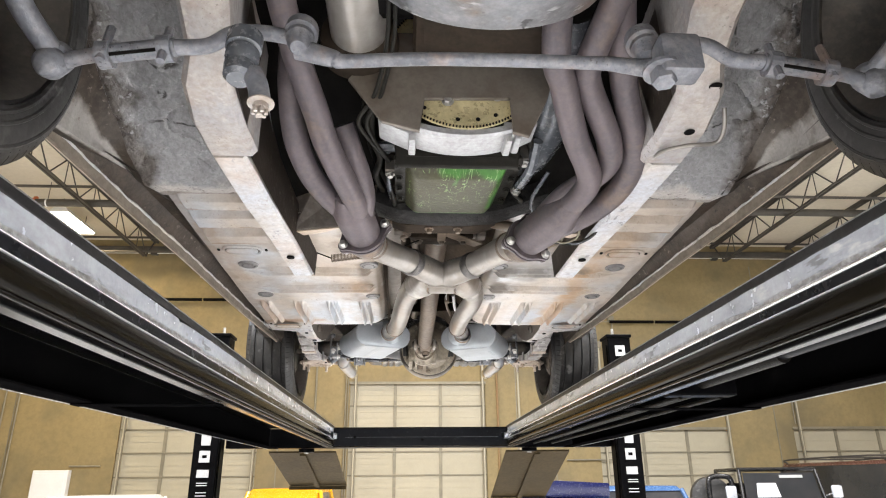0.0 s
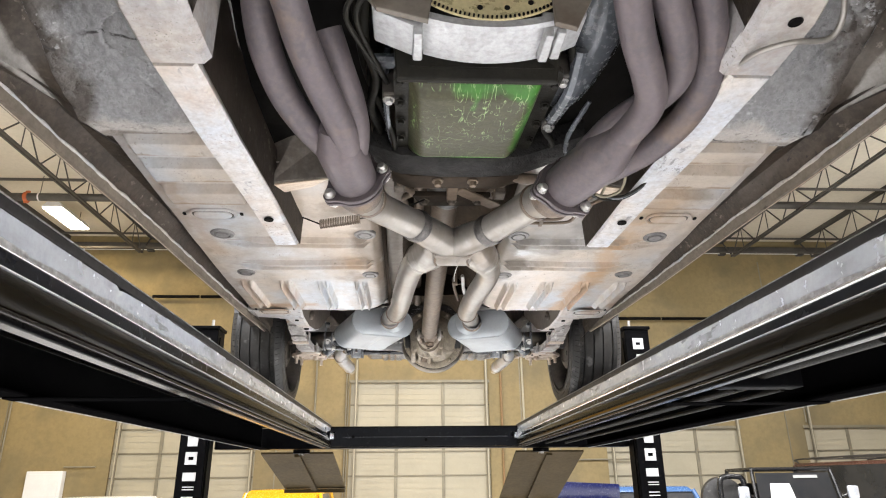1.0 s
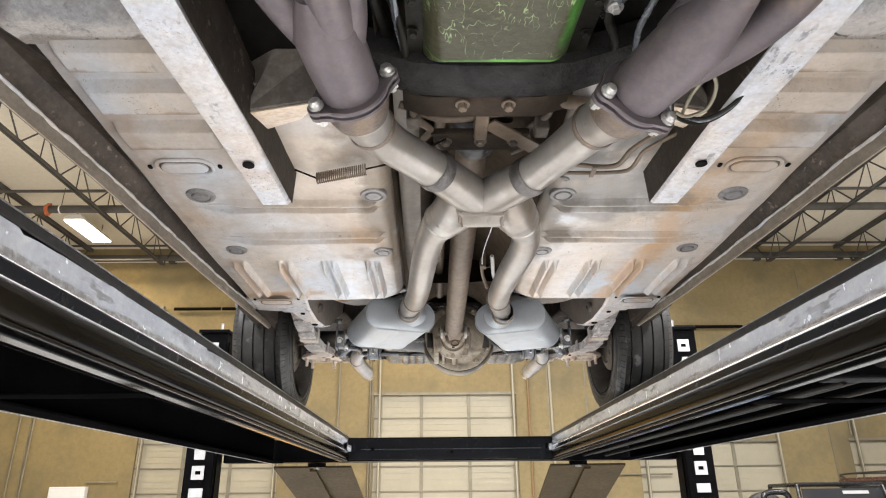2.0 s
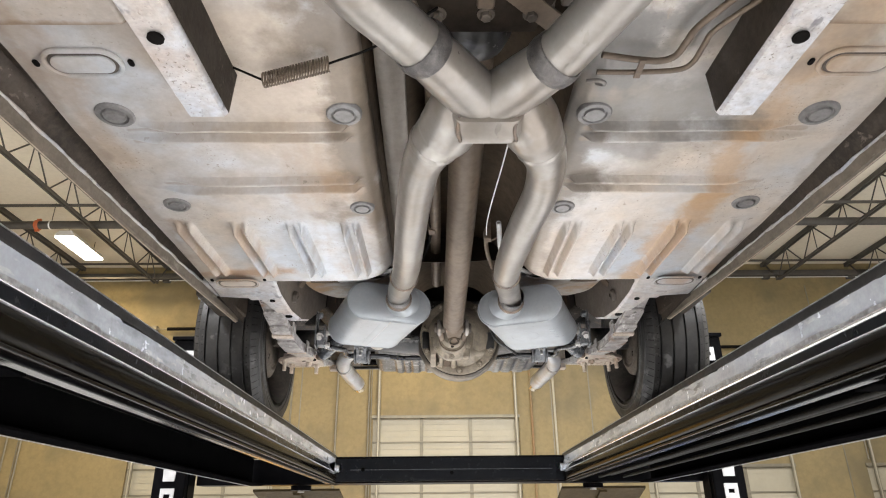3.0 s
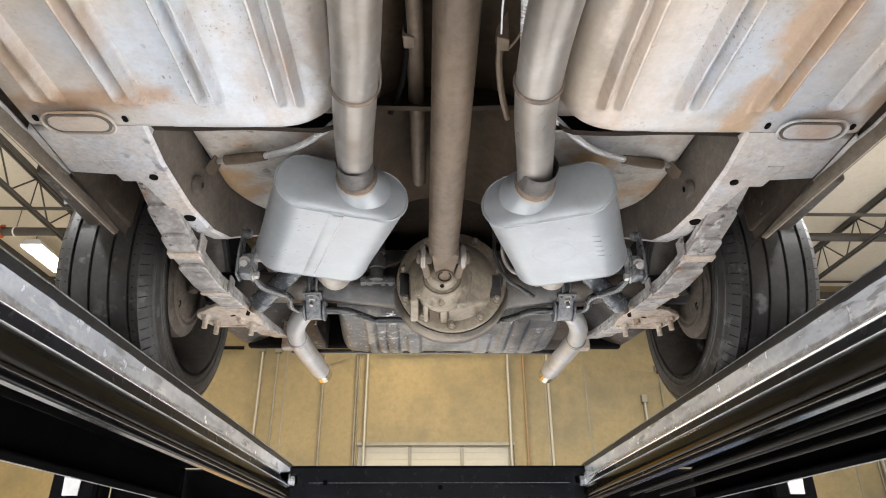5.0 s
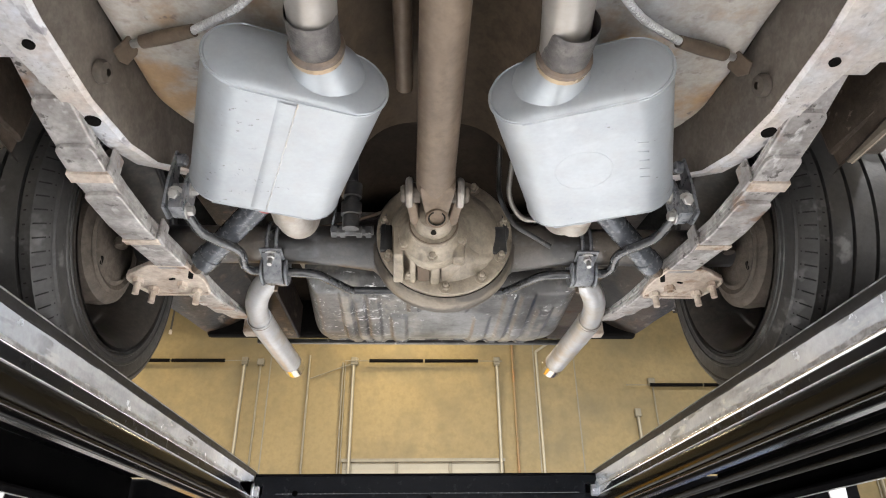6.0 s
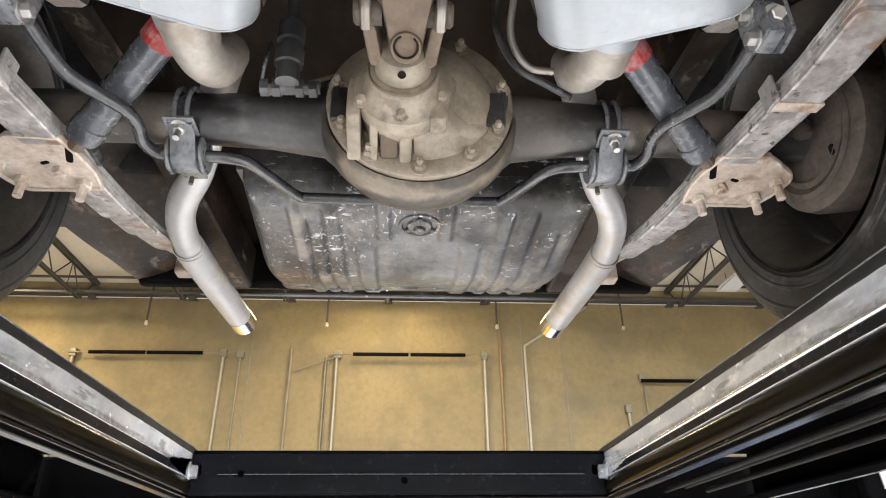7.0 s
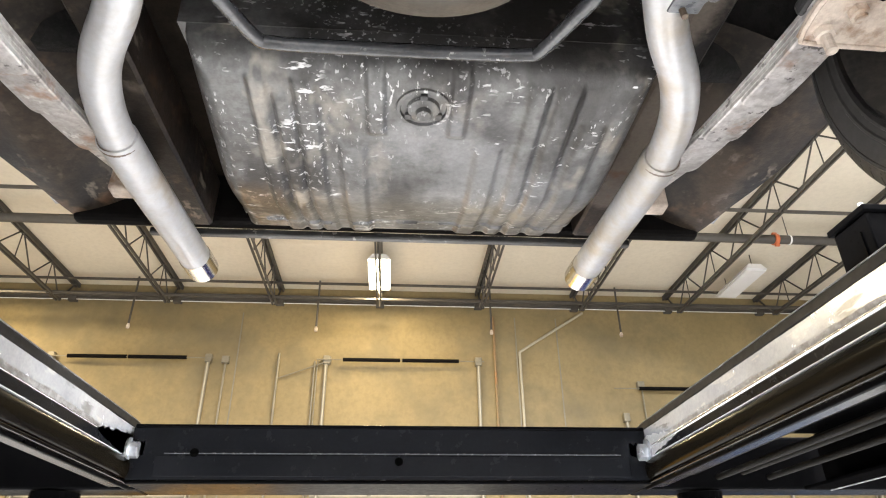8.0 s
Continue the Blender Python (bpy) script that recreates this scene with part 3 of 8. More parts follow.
def strip(line, sections, bm=None, close=True):
    """A bar along a line of points: at each point a section, a list of (across, up) in the x-z plane."""
    bm = bm or bmesh.new()
    rings = []
    for (x, y, z), sec in zip(line, sections):
        rings.append([bm.verts.new((x + a, y, z + b)) for a, b in sec])
    n = len(rings[0])
    for a, b in zip(rings, rings[1:]):
        for k in range(n if close else n - 1):
            j = (k + 1) % n
            bm.faces.new((a[k], a[j], b[j], b[k]))
    if close:
        bm.faces.new(rings[0][::-1])
        bm.faces.new(rings[-1])
    return bm


def grid(xs, ys, f, bm=None):
    """A sheet over xs and ys at the heights f(x, y)."""
    bm = bm or bmesh.new()
    rows = [[bm.verts.new((x, y, f(x, y))) for x in xs] for y in ys]
    for a, b in zip(rows, rows[1:]):
        for i in range(len(xs) - 1):
            bm.faces.new((a[i], a[i + 1], b[i + 1], b[i]))
    return bm


def rounded(w, h, r, n=6):
    """A rounded rectangle outline about the origin."""
    pts = []
    for cx, cy, a0 in ((w / 2 - r, h / 2 - r, 0), (-w / 2 + r, h / 2 - r, 90), (-w / 2 + r, -h / 2 + r, 180), (w / 2 - r, -h / 2 + r, 270)):
        for k in range(n + 1):
            a = radians(a0 + 90 * k / n)
            pts.append((cx + r * math.cos(a), cy + r * math.sin(a)))
    return pts


def ribbed(pts, r):
    """A sheath of close rings along a line."""
    line = glide(pts, 14)
    bm, run, step = bmesh.new(), 0.0, r * 0.9
    prev = None
    for p in line:
        if prev is not None:
            d = p - prev
            while run < d.length:
                q = prev + d.normalized() * run
                lathe([(r * 0.72, -r * 0.45), (r, -r * 0.25), (r, r * 0.25), (r * 0.72, r * 0.45)], q, d, 10, bm)
                run += step
            run -= d.length
        prev = p
    return bm


def smooth01(a, b, x):
    t = min(1.0, max(0.0, (x - a) / (b - a)))
    return t * t * (3 - 2 * t)

# ---- the hall ----
HX0, HX1, HY0 = -14.0, 16.0, -12.0
# The unseen floor is made white to bounce light onto the underbody.
tagged(part("floor", box(HX0 - 0.3, HX1 + 0.3, HY0 - 0.3, WALL_Y + 0.3, -0.2, 0.0), M_FLOOR), "workshop floor, out of view, whitened to bounce light up", "floor", kind="structure")
tagged(part("ceiling", box(HX0 - 0.3, HX1 + 0.3, HY0 - 0.3, WALL_Y + 0.3, DECK_Z, DECK_Z + 0.15), M_DECK), "off-white painted metal roof deck", "ceiling", kind="structure")
tagged(part("wall_west", box(HX0 - 0.25, HX0, HY0, WALL_Y, 0, DECK_Z), M_WALL), "plain tan concrete side wall", "wall", kind="structure")
tagged(part("wall_east", box(HX1, HX1 + 0.25, HY0, WALL_Y, 0, DECK_Z), M_WALL), "plain tan concrete side wall", "wall", kind="structure")
tagged(part("wall_south", box(HX0, HX1, HY0 - 0.25, HY0, 0, DECK_Z), M_WALL), "plain tan concrete wall", "wall", kind="structure")

# the wall with the roll-up doors: piers and headers round each opening
DOORS = [(-6.52, -3.45, 3.64), (-1.42, 1.72, 3.64), (4.35, 7.47, 2.58), (9.0, 12.1, 2.58)]
wall_bm = bmesh.new()
edge = HX0
for x0, x1, top in DOORS:
    box(edge, x0, WALL_Y, WALL_Y + 0.25, 0, DECK_Z, bm=wall_bm)
    box(x0, x1, WALL_Y, WALL_Y + 0.25, top, DECK_Z, bm=wall_bm)
    edge = x1
box(edge, HX1, WALL_Y, WALL_Y + 0.25, 0, DECK_Z, bm=wall_bm)
wall_north = tagged(part("wall_north", wall_bm, M_WALL), "tan painted tilt-up concrete wall with door openings", "wall", kind="structure")
# joints between the wall's cast panels
for jx in (-8.88, -3.0, 2.45, 3.3, 8.6):
    part("joint", box(jx - 0.012, jx + 0.012, WALL_Y - 0.012, WALL_Y - 0.002, 0, 6.6), M_TRACK, wall_north)

PANEL_H = 0.505


def roll_up_door(number, x0, x1, top):
    d = thing("door_%d" % number, "closed cream sectional roll-up door with raised ribs", "roll-up door", kind="structure")
    cols, y = 3, WALL_Y + 0.06
    w = (x1 - x0) / cols
    rows = int(math.ceil(top / PANEL_H))
    for r in range(rows):
        z1 = top - r * PANEL_H
        z0 = max(0.0, z1 - PANEL_H)
        bm = box(x0, x1, y, y + 0.05, z0 + 0.004, z1 - 0.004)
        for k in (0.25, 0.5, 0.75):
            zz = z0 + (z1 - z0) * k
            box(x0, x1, y - 0.008, y, zz - 0.012, zz + 0.012, bm=bm)
        part("panel", bm, M_DOOR, d)
        part("hinge_strip", box(x0, x1, y - 0.03, y - 0.010, z0 - 0.012, z0 + 0.018, 0.004), M_TRACK, d)
    for c in range(1, cols):
        part("stile", box(x0 + c * w - 0.035, x0 + c * w + 0.035, y - 0.028, y - 0.009, 0, top - 0.01), M_TRACK, d)
    for s in (0, 1):
        xx = x0 + 0.13 if s == 0 else x1 - 0.06
        part("track", box(xx - 0.03, xx + 0.03, WALL_Y - 0.09, WALL_Y - 0.035, 0, top + 1.95, 0.006), M_TRACK, d)
        part("track_lip", box(xx - 0.012, xx + 0.012, WALL_Y - 0.098, WALL_Y - 0.0905, 0, top + 1.93, 0.002), M_DOOR, d)
        part("bracket", box(xx - 0.06, xx + 0.06, WALL_Y - 0.12, WALL_Y - 0.004, top + 1.9, top + 2.06, 0.01), M_TRACK, d)
    part("header_seal", box(x0 - 0.02, x1 + 0.02, WALL_Y - 0.03, WALL_Y - 0.004, top - 0.01, top + 0.05), M_TRACK, d)
    zc = top + 1.97 if top > 3 else top + 2.53
    xm = (x0 + x1) / 2
    for a, b in ((x0 + 0.45, xm - 0.02), (xm + 0.02, x1 - 0.45)):
        part("torsion_spring", rod((a, WALL_Y - 0.14, zc), (b, WALL_Y - 0.14, zc), 0.036), M_DARK, d, "black coiled torsion spring")
    part("torsion_shaft", rod((x0 - 0.05, WALL_Y - 0.14, zc), (x1 + 0.05, WALL_Y - 0.14, zc), 0.010), M_TRACK, d)
    return d


for i, (x0, x1, top) in enumerate(DOORS):
    roll_up_door(i + 1, x0, x1, top)

# conduits on the wall
for cx, z0, z1, r in ((-2.2, 0.5, 5.75, 0.024), (-1.51, 0.5, 5.6, 0.018), (-1.46, 0.5, 5.6, 0.012), (-3.19, 2.5, 5.58, 0.022), (2.0, 0, 6.6, 0.026), (2.5, 0, 5.85, 0.026), (-9.1, 0, 5.0, 0.02), (-8.8, 0, 5.0, 0.02), (4.88, 3.5, 5.2, 0.016), (9.05, 2.7, 5.0, 0.015)):
    bm = rod((cx, WALL_Y - 0.05, z0), (cx, WALL_Y - 0.05, z1), r)
    if cx == 2.5:
        rod((cx, WALL_Y - 0.05, z1), (3.87, WALL_Y - 0.05, 6.72), r, bm=bm)
    tagged(part("conduit", bm, M_TRACK if cx not in (2.0, 2.5) else (M_WALLPIPE if cx == 2.0 else M_DOOR)), "thin metal conduit running up the tan wall", "conduit", "wall conduits")
for a, b, zc in ((3.55, 5.0, 1.92),):
    tagged(part("conduit", rod((a, WALL_Y - 0.05, zc), (b, WALL_Y - 0.05, zc), 0.018), M_TRACK), "thin metal conduit running along the tan wall", "conduit", "wall conduits")
panel = thing("electric_panel", "white wall-mounted electric panel with a conduit", "electric panel")
part("cabinet", box(-8.14, -7.39, WALL_Y - 0.16, WALL_Y - 0.004, 0.7, 1.78, 0.015), M_WHITE, panel)
part("door", box(-8.08, -7.45, WALL_Y - 0.175, WALL_Y - 0.162, 0.76, 1.72, 0.008), M_WHITE, panel)
tagged(part("conduit", rod((-7.44, WALL_Y - 0.06, 1.86), (-6.78, WALL_Y - 0.06, 1.86), 0.02), M_TRACK), "thin metal conduit beside the electric panel", "conduit", "wall conduits")

for cx, cz in ((-3.19, 5.6), (4.86, 5.2), (-1.27, 5.62), (1.66, 5.64)):
    tagged(part("junction_box", box(cx - 0.07, cx + 0.07, WALL_Y - 0.11, WALL_Y - 0.003, cz - 0.07, cz + 0.07, 0.012), M_TRACK), "small grey junction box on the tan wall", "junction box", "wall boxes")
tagged(part("cable", rod((-1.27, WALL_Y - 0.1, 5.58), (-2.2, WALL_Y - 0.04, 5.25), 0.012, 8), M_TRACK), "slack cable running to the tan wall", "cable")

# open-web roof joists


def joist(x):
    j = thing("roof_joist", "dark grey open-web steel roof joist", "joist", "roof joists", "structure")
    y0, y1, zt, zb = HY0, WALL_Y - 0.02, DECK_Z - 0.05, DECK_Z - 0.62
    bm = bmesh.new()
    for s in (-0.05, 0.015):
        box(x + s, x + s + 0.035, y0, y1, zt - 0.04, zt + 0.045, bm=bm)
    part("top_chord", bm, M_JOIST, j)
    bm = bmesh.new()
    for s in (-0.055, 0.015):
        box(x + s, x + s + 0.03, y0, y1 - 0.55, zb, zb + 0.04, bm=bm)
    part("bottom_chord", bm, M_JOIST, j)
    bm = bmesh.new()
    y, up = y1 - 0.55, True
    while y > 1.0:
        rod((x, y, zb + 0.02 if up else zt), (x, y - 0.55, zt if up else zb + 0.02), 0.014, 6, bm)
        if up:
            rod((x, y - 0.55, zt), (x, y - 0.55, zb + 0.02), 0.010, 6, bm)
        y -= 0.55
        up = not up
    rod((x, y1 - 0.55, zb + 0.02), (x, y1 - 0.1, zt), 0.018, 6, bm)
    part("web", bm, M_JOIST, j)
    part("wall_seat", box(x - 0.08, x + 0.08, WALL_Y - 0.12, WALL_Y - 0.003, zt - 0.35, zt - 0.26, 0.01), M_JOIST, j)
    return j


for k in range(-6, 8):
    joist(-0.3 + 2.0 * k)
bm = bmesh.new()
for by, bz in ((14.85, DECK_Z - 0.13), (14.5, DECK_Z - 0.60), (11.0, DECK_Z - 0.60)):
    box(HX0, HX1, by - 0.02, by + 0.02, bz - 0.02, bz + 0.02, bm=bm)
tagged(part("bridging_angle", bm, M_JOIST), "thin steel bridging angles between the roof joists", "steel angle", kind="structure")
tagged(part("ledger", box(HX0, HX1, WALL_Y - 0.08, WALL_Y - 0.003, DECK_Z - 0.32, DECK_Z - 0.18), M_JOIST), "dark steel ledger along the top of the wall", "ledger", kind="structure")
tagged(part("conduit", rod((HX0, WALL_Y - 0.1, DECK_Z - 0.37), (HX1, WALL_Y - 0.1, DECK_Z - 0.37), 0.009, 8), M_WHITE), "long white conduit under the wall ledger", "conduit", "wall conduits")
PIPE_Y, PIPE_Z = 12.05, 6.68
pipe = thing("sprinkler_main", "dark sprinkler main pipe with orange couplings under the joists", "pipe")
part("pipe", rod((HX0, PIPE_Y, PIPE_Z), (HX1, PIPE_Y, PIPE_Z), 0.075, 16), M_JOIST, pipe, smooth=True)
M_ORANGE = node_mat("orange_coupling", [(0.55, 0.14, 0.04), (0.45, 0.11, 0.04)], 0.5, 0.0, 10, 60, 0.0)
for cx in (-7.40, 6.22):
    cp = part("coupling", lathe([(0.076, -0.034), (0.094, -0.034), (0.098, -0.026), (0.098, 0.026), (0.094, 0.034), (0.076, 0.034)], (cx, PIPE_Y, PIPE_Z), (1, 0, 0), 24), M_ORANGE, pipe, "orange pipe coupling", smooth=True)
    for k in (-1, 1):
        part("coupling_lug", box(cx - 0.03, cx + 0.05, PIPE_Y - 0.02, PIPE_Y + 0.02, PIPE_Z + k * 0.105 - 0.02, PIPE_Z + k * 0.105 + 0.02, 0.004), M_ORANGE, cp)
    part("hanger_ring", lathe([(0.0755, -0.012), (0.083, -0.012), (0.083, 0.012), (0.0755, 0.012)], (cx + 0.24, PIPE_Y, PIPE_Z), (1, 0, 0), 20), M_WHITE, pipe, "pale hanger ring", smooth=True)
    part("hanger_rod", rod((cx + 0.24, PIPE_Y, PIPE_Z + 0.08), (cx + 0.24, PIPE_Y, DECK_Z - 0.02), 0.007, 6), M_JOIST, pipe)
for cx in (-5.0, -1.5, 1.9, 4.5):
    sp = thing("sprinkler_drop", "thin sprinkler drop pipe hanging by the wall", "pipe", "sprinkler drops")
    part("pipe", rod((cx, 15.0, DECK_Z), (cx, 15.0, 6.15), 0.02, 8), M_JOIST, sp)
    part("head", lathe([(0, 0), (0.03, 0.0), (0.035, 0.05), (0.02, 0.09), (0, 0.09)], (cx, 15.0, 6.08), (0, 0, 1), 10), M_RUSTY, sp)


def high_bay(x, y, lit=True):
    f = thing("ceiling_light", "lit white fluorescent high-bay fixture" if lit else "unlit white fluorescent high-bay fixture", "ceiling light", "high-bay lights")
    part("housing", hexa([(x - 0.21, y - 0.62, 6.80), (x + 0.21, y - 0.62, 6.80), (x + 0.21, y + 0.62, 6.80), (x - 0.21, y + 0.62, 6.80), (x - 0.12, y - 0.60, 6.92), (x + 0.12, y - 0.60, 6.92), (x + 0.12, y + 0.60, 6.92), (x - 0.12, y + 0.60, 6.92)], 0.01), M_WHITE, f)
    part("diffuser", box(x - 0.19, x + 0.19, y - 0.6, y + 0.6, 6.77, 6.797, 0.006), M_LAMP if lit else M_WHITE, f, "glowing lens" if lit else "dark lens")
    for yy in (y - 0.5, y + 0.5):
        part("hanger", rod((x, yy, 6.9), (x, yy, DECK_Z), 0.008, 6), M_JOIST, f)
    return f


# fixtures of the second list are unseen, added to house the fill lamps
for lx, ly in LAMP_XY + FILL_XY:
    high_bay(lx, ly)
high_bay(6.6, 13.95, lit=False)

# ---- the four-post lift ----
lift = thing("four_post_lift", "black four-post car lift with two raised runways", "car lift")
RT, RB = 1.872, 1.722   # runway top and underside


def runway(s, xin, xout):
    name = "runway"
    y0, y1 = -0.9, 4.86
    X = lambda a: s * a
    lo, hi = sorted((X(xin), X(xout)))
    bm = box(lo, hi, y0, y1, RT - 0.012, RT, 0.003)
    run = part(name, bm, M_LIFT, lift, "black steel runway deck")

    def side(a, b, z0, z1, nm, mat, label="", bev=0.002, ya=y0, yb=y1):
        p, q = sorted((X(a), X(b)))
        return part(nm, box(p, q, ya, yb, z0, z1, bev), mat, run, label)
    side(xin, xin + 0.008, RB, RT - 0.013, "inner_web", M_LIFT)
    side(xout - 0.008, xout, RB, RT - 0.013, "outer_web", M_LIFT_MATT)
    side(xout - 0.07, xout - 0.009, RB, RB + 0.008, "outer_flange", M_LIFT_MATT)
    # The outer edge's thin highlight is drawn as a paler strip.
    side(xout - 0.003, xout + 0.001, RB - 0.0025, RB - 0.0005, "outer_edge", M_SCUFF, "thin grey strip for the outer edge's highlight", 0.0)
    # worn bare strip on the inner web: a clean band, a scuffed ragged band under it
    def band(name, mat, label, off, low, high, rough_low, rough_high, seed, chip):
        bm, prev, rnd = bmesh.new(), None, random.Random(seed)
        lo_z, hi_z, x = low, high, X(xin - off)
        for y in np.linspace(y0, y1 - 0.05, 520):
            lo_z += rnd.uniform(-rough_low, rough_low) + (low - lo_z) * 0.30
            hi_z += rnd.uniform(-rough_high, rough_high) + (high - hi_z) * 0.22
            if rnd.random() < chip:
                hi_z += rnd.uniform(-0.006, 0.003)
            row = (bm.verts.new((X(xin - 0.0005), y, lo_z)), bm.verts.new((x, y, lo_z)), bm.verts.new((x, y, hi_z)), bm.verts.new((X(xin - 0.0005), y, hi_z)))
            if prev:
                for k in range(3):
                    bm.faces.new((prev[k], row[k], row[k + 1], prev[k + 1]))
            prev = row
        return part(name, bm, mat, run, label)
    band("worn_strip", M_GALV, "bare worn metal strip with a chipped paint edge", 0.003, 1.8115, 1.8545, 0.0002, 0.0004, 5 + int(s), 0.012)
    band("scuffed_band", M_SCUFF, "scuffed lower edge of the bare strip", 0.0038, 1.8115, 1.8205, 0.0001, 0.0016, 25 + int(s), 0.05)
    # A polished rod is added to catch the lamp highlight, thicker on the right.
    e = 0.0018 if s < 0 else 0.0045
    part("bright_edge", rod((X(xin - 0.002), y0, 1.8113 - e * 0.6), (X(xin - 0.002), y1 - 0.04, 1.8113 - e * 0.6), e, 16), M_EDGE, run, "polished edge rod added for the lamp highlight", smooth=True)
    side(xin - 0.003, xin - 0.0003, 1.7865, 1.8085, "lower_band", M_BEAM, "glossy blue-black band")
    # A white line draws the narrow glint above the jack rail.
    part("fine_edge", box(*sorted((X(xin - 0.006), X(xin - 0.0005))), y0, y1 - 0.04, 1.7845, 1.7860), M_BRIGHT, run, "thin white line for the rail's glint")
    # rounded rail below it
    sec = [(0.0, 0.048)] + [(-0.013 * math.sin(math.pi * k / 14), 0.024 + 0.024 * math.cos(math.pi * k / 14)) for k in range(1, 14)] + [(0.0, 0.0)]
    bm = bmesh.new()
    line = [(X(xin - 0.001), y0, 1.736), (X(xin - 0.001), y1 - 0.03, 1.736)]
    strip(line, [[(s * q, r) for q, r in sec]] * 2, bm)
    part("jack_rail", bm, M_JRAIL, run, "rounded brown-black jack rail", smooth=True)
    side(xin - 0.010, xin + 0.048, 1.7290, 1.7355, "wear_strip", M_WEAR, "polished black foot of the jack rail", 0.0015)
    side(xin - 0.004, xin - 0.0005, 1.8552, 1.8725, "top_lip", M_LIP, "dark grey top lip")
    part("lip_edge", box(*sorted((X(xin - 0.005), X(xin - 0.0005))), y0, y1 - 0.03, 1.8727, 1.8737), M_SCUFF, run, "thin pale top edge")
    # cross straps under the runway
    for yy in ((0.45, 2.03) if s < 0 else (0.65, 2.2)):
        p, q = sorted((X(xin + 0.02), X(xout - 0.01)))
        part("cross_strap", box(p, q, yy - 0.025, yy + 0.025, RB - 0.006, RB - 0.001, 0.002), M_LIFT_MATT, run)
    # A ragged white patch stands in for the glint at the runway's end.
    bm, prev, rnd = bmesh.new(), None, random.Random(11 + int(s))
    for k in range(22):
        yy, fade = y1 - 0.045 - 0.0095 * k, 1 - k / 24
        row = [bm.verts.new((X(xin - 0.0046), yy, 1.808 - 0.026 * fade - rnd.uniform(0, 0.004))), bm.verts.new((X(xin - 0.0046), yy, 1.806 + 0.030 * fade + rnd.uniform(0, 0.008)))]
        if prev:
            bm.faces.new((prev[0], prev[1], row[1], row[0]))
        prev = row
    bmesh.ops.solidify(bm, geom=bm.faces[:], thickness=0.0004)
    part("end_glint", bm, M_BRIGHT, run, "bright white patch for the glint at the runway end")
    part("end_bolt", bolt((X(xin - 0.004), y1 - 0.06, 1.80), (-s, 0, 0), 0.02, 0.025), M_GALV, run, "bright bare bolt")
    return run


run_l = runway(-1, 0.606, 1.06)
run_r = runway(1, 0.584, 1.06)
# this runway stands a little askew
run_r.matrix_basis = Matrix.Rotation(-0.0098, 4, "Z")
# hydraulic cylinder and lifting cables in one runway
part("hydraulic_cylinder", rod((0.83, -0.6, 1.815), (0.83, 1.62, 1.815), 0.036, 20), M_LIFT, run_r, "black hydraulic cylinder", smooth=True)
part("piston_rod", rod((0.83, 1.62, 1.79), (0.83, 2.1, 1.79), 0.02, 14), M_CABLE, run_r, "oily piston rod", smooth=True)
part("cable_plate", box(0.72, 0.94, 2.1, 2.16, 1.75, 1.84, 0.006), M_LIFT, run_r)
for k in range(5):
    xx = 0.642 + 0.066 * k
    part("lifting_cable", rod((xx, 2.15, 1.752 + 0.012 * (k % 2)), (xx, 4.86, 1.752 + 0.012 * (k % 2)), 0.0075, 10), M_CABLE, run_r, "steel wire rope", smooth=True)
part("air_line", tube([(-0.63, -0.8, 1.735), (-0.632, 1.5, 1.738), (-0.63, 3.0, 1.732), (-0.628, 4.7, 1.736)], 0.006, 8), M_LIFT, run_l)

beam = part("crossbeam", box(-0.598, 0.63, 4.80, 4.98, 1.727, 1.735, 0.003), M_LIFT, lift, "black steel crossbeam between the runways")
part("beam_web", box(-0.598, 0.63, 4.80, 4.808, 1.7355, 1.852), M_BEAM, beam)
part("beam_top", box(-0.598, 0.63, 4.80, 4.98, 1.8525, 1.862, 0.003), M_LIFT_SATIN, beam)
part("beam_rib", rod((-0.52, 4.798, 1.794), (0.56, 4.798, 1.794), 0.0016, 8), M_BLACKSTEEL, beam, "thin worn edge")
# White patches paint in the glints at both ends of the beam.
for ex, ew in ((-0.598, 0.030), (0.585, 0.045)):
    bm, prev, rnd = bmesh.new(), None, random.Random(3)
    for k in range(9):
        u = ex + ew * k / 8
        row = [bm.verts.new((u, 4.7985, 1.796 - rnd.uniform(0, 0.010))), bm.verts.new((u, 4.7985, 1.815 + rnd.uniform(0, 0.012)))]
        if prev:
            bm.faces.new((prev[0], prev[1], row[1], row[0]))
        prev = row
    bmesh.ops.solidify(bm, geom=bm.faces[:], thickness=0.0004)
    part("beam_glint", bm, M_BRIGHT, beam, "bright white patch for the glint at the beam's end")
part("beam_swage", box(-0.54, 0.58, 4.7965, 4.7995, 1.742, 1.79, 0.0014), M_BEAM, beam)
M_HOLE = node_mat("hole_black", [(0.0015, 0.0015, 0.0015), (0.002, 0.002, 0.002)], 0.9, 0.0, 5, 50, 0.0, spec=0.0)
for hx, hz in ((-0.452, 1.795), (0.022, 1.776)):
    part("bolt_hole", rod((hx, 4.7945, hz), (hx, 4.7962, hz), 0.010, 14), M_HOLE, beam)
for s, a, b in ((-1, 0.6, 1.36), (1, 0.635, 1.40)):
    p, q = sorted((s * a, s * b))
    part("beam_end", box(p, q, 4.885, 4.99, 1.727, 1.86, 0.006), M_LIFT, lift)
    part("pulley", rod((s * 0.80, 4.93, 1.700), (s * 0.80, 4.93, 1.724), 0.055, 24), M_LIFT, lift)
    part("pulley_pin", rod((s * 0.80, 4.93, 1.690), (s * 0.80, 4.93, 1.6995), 0.018, 12), M_BOLT, lift)
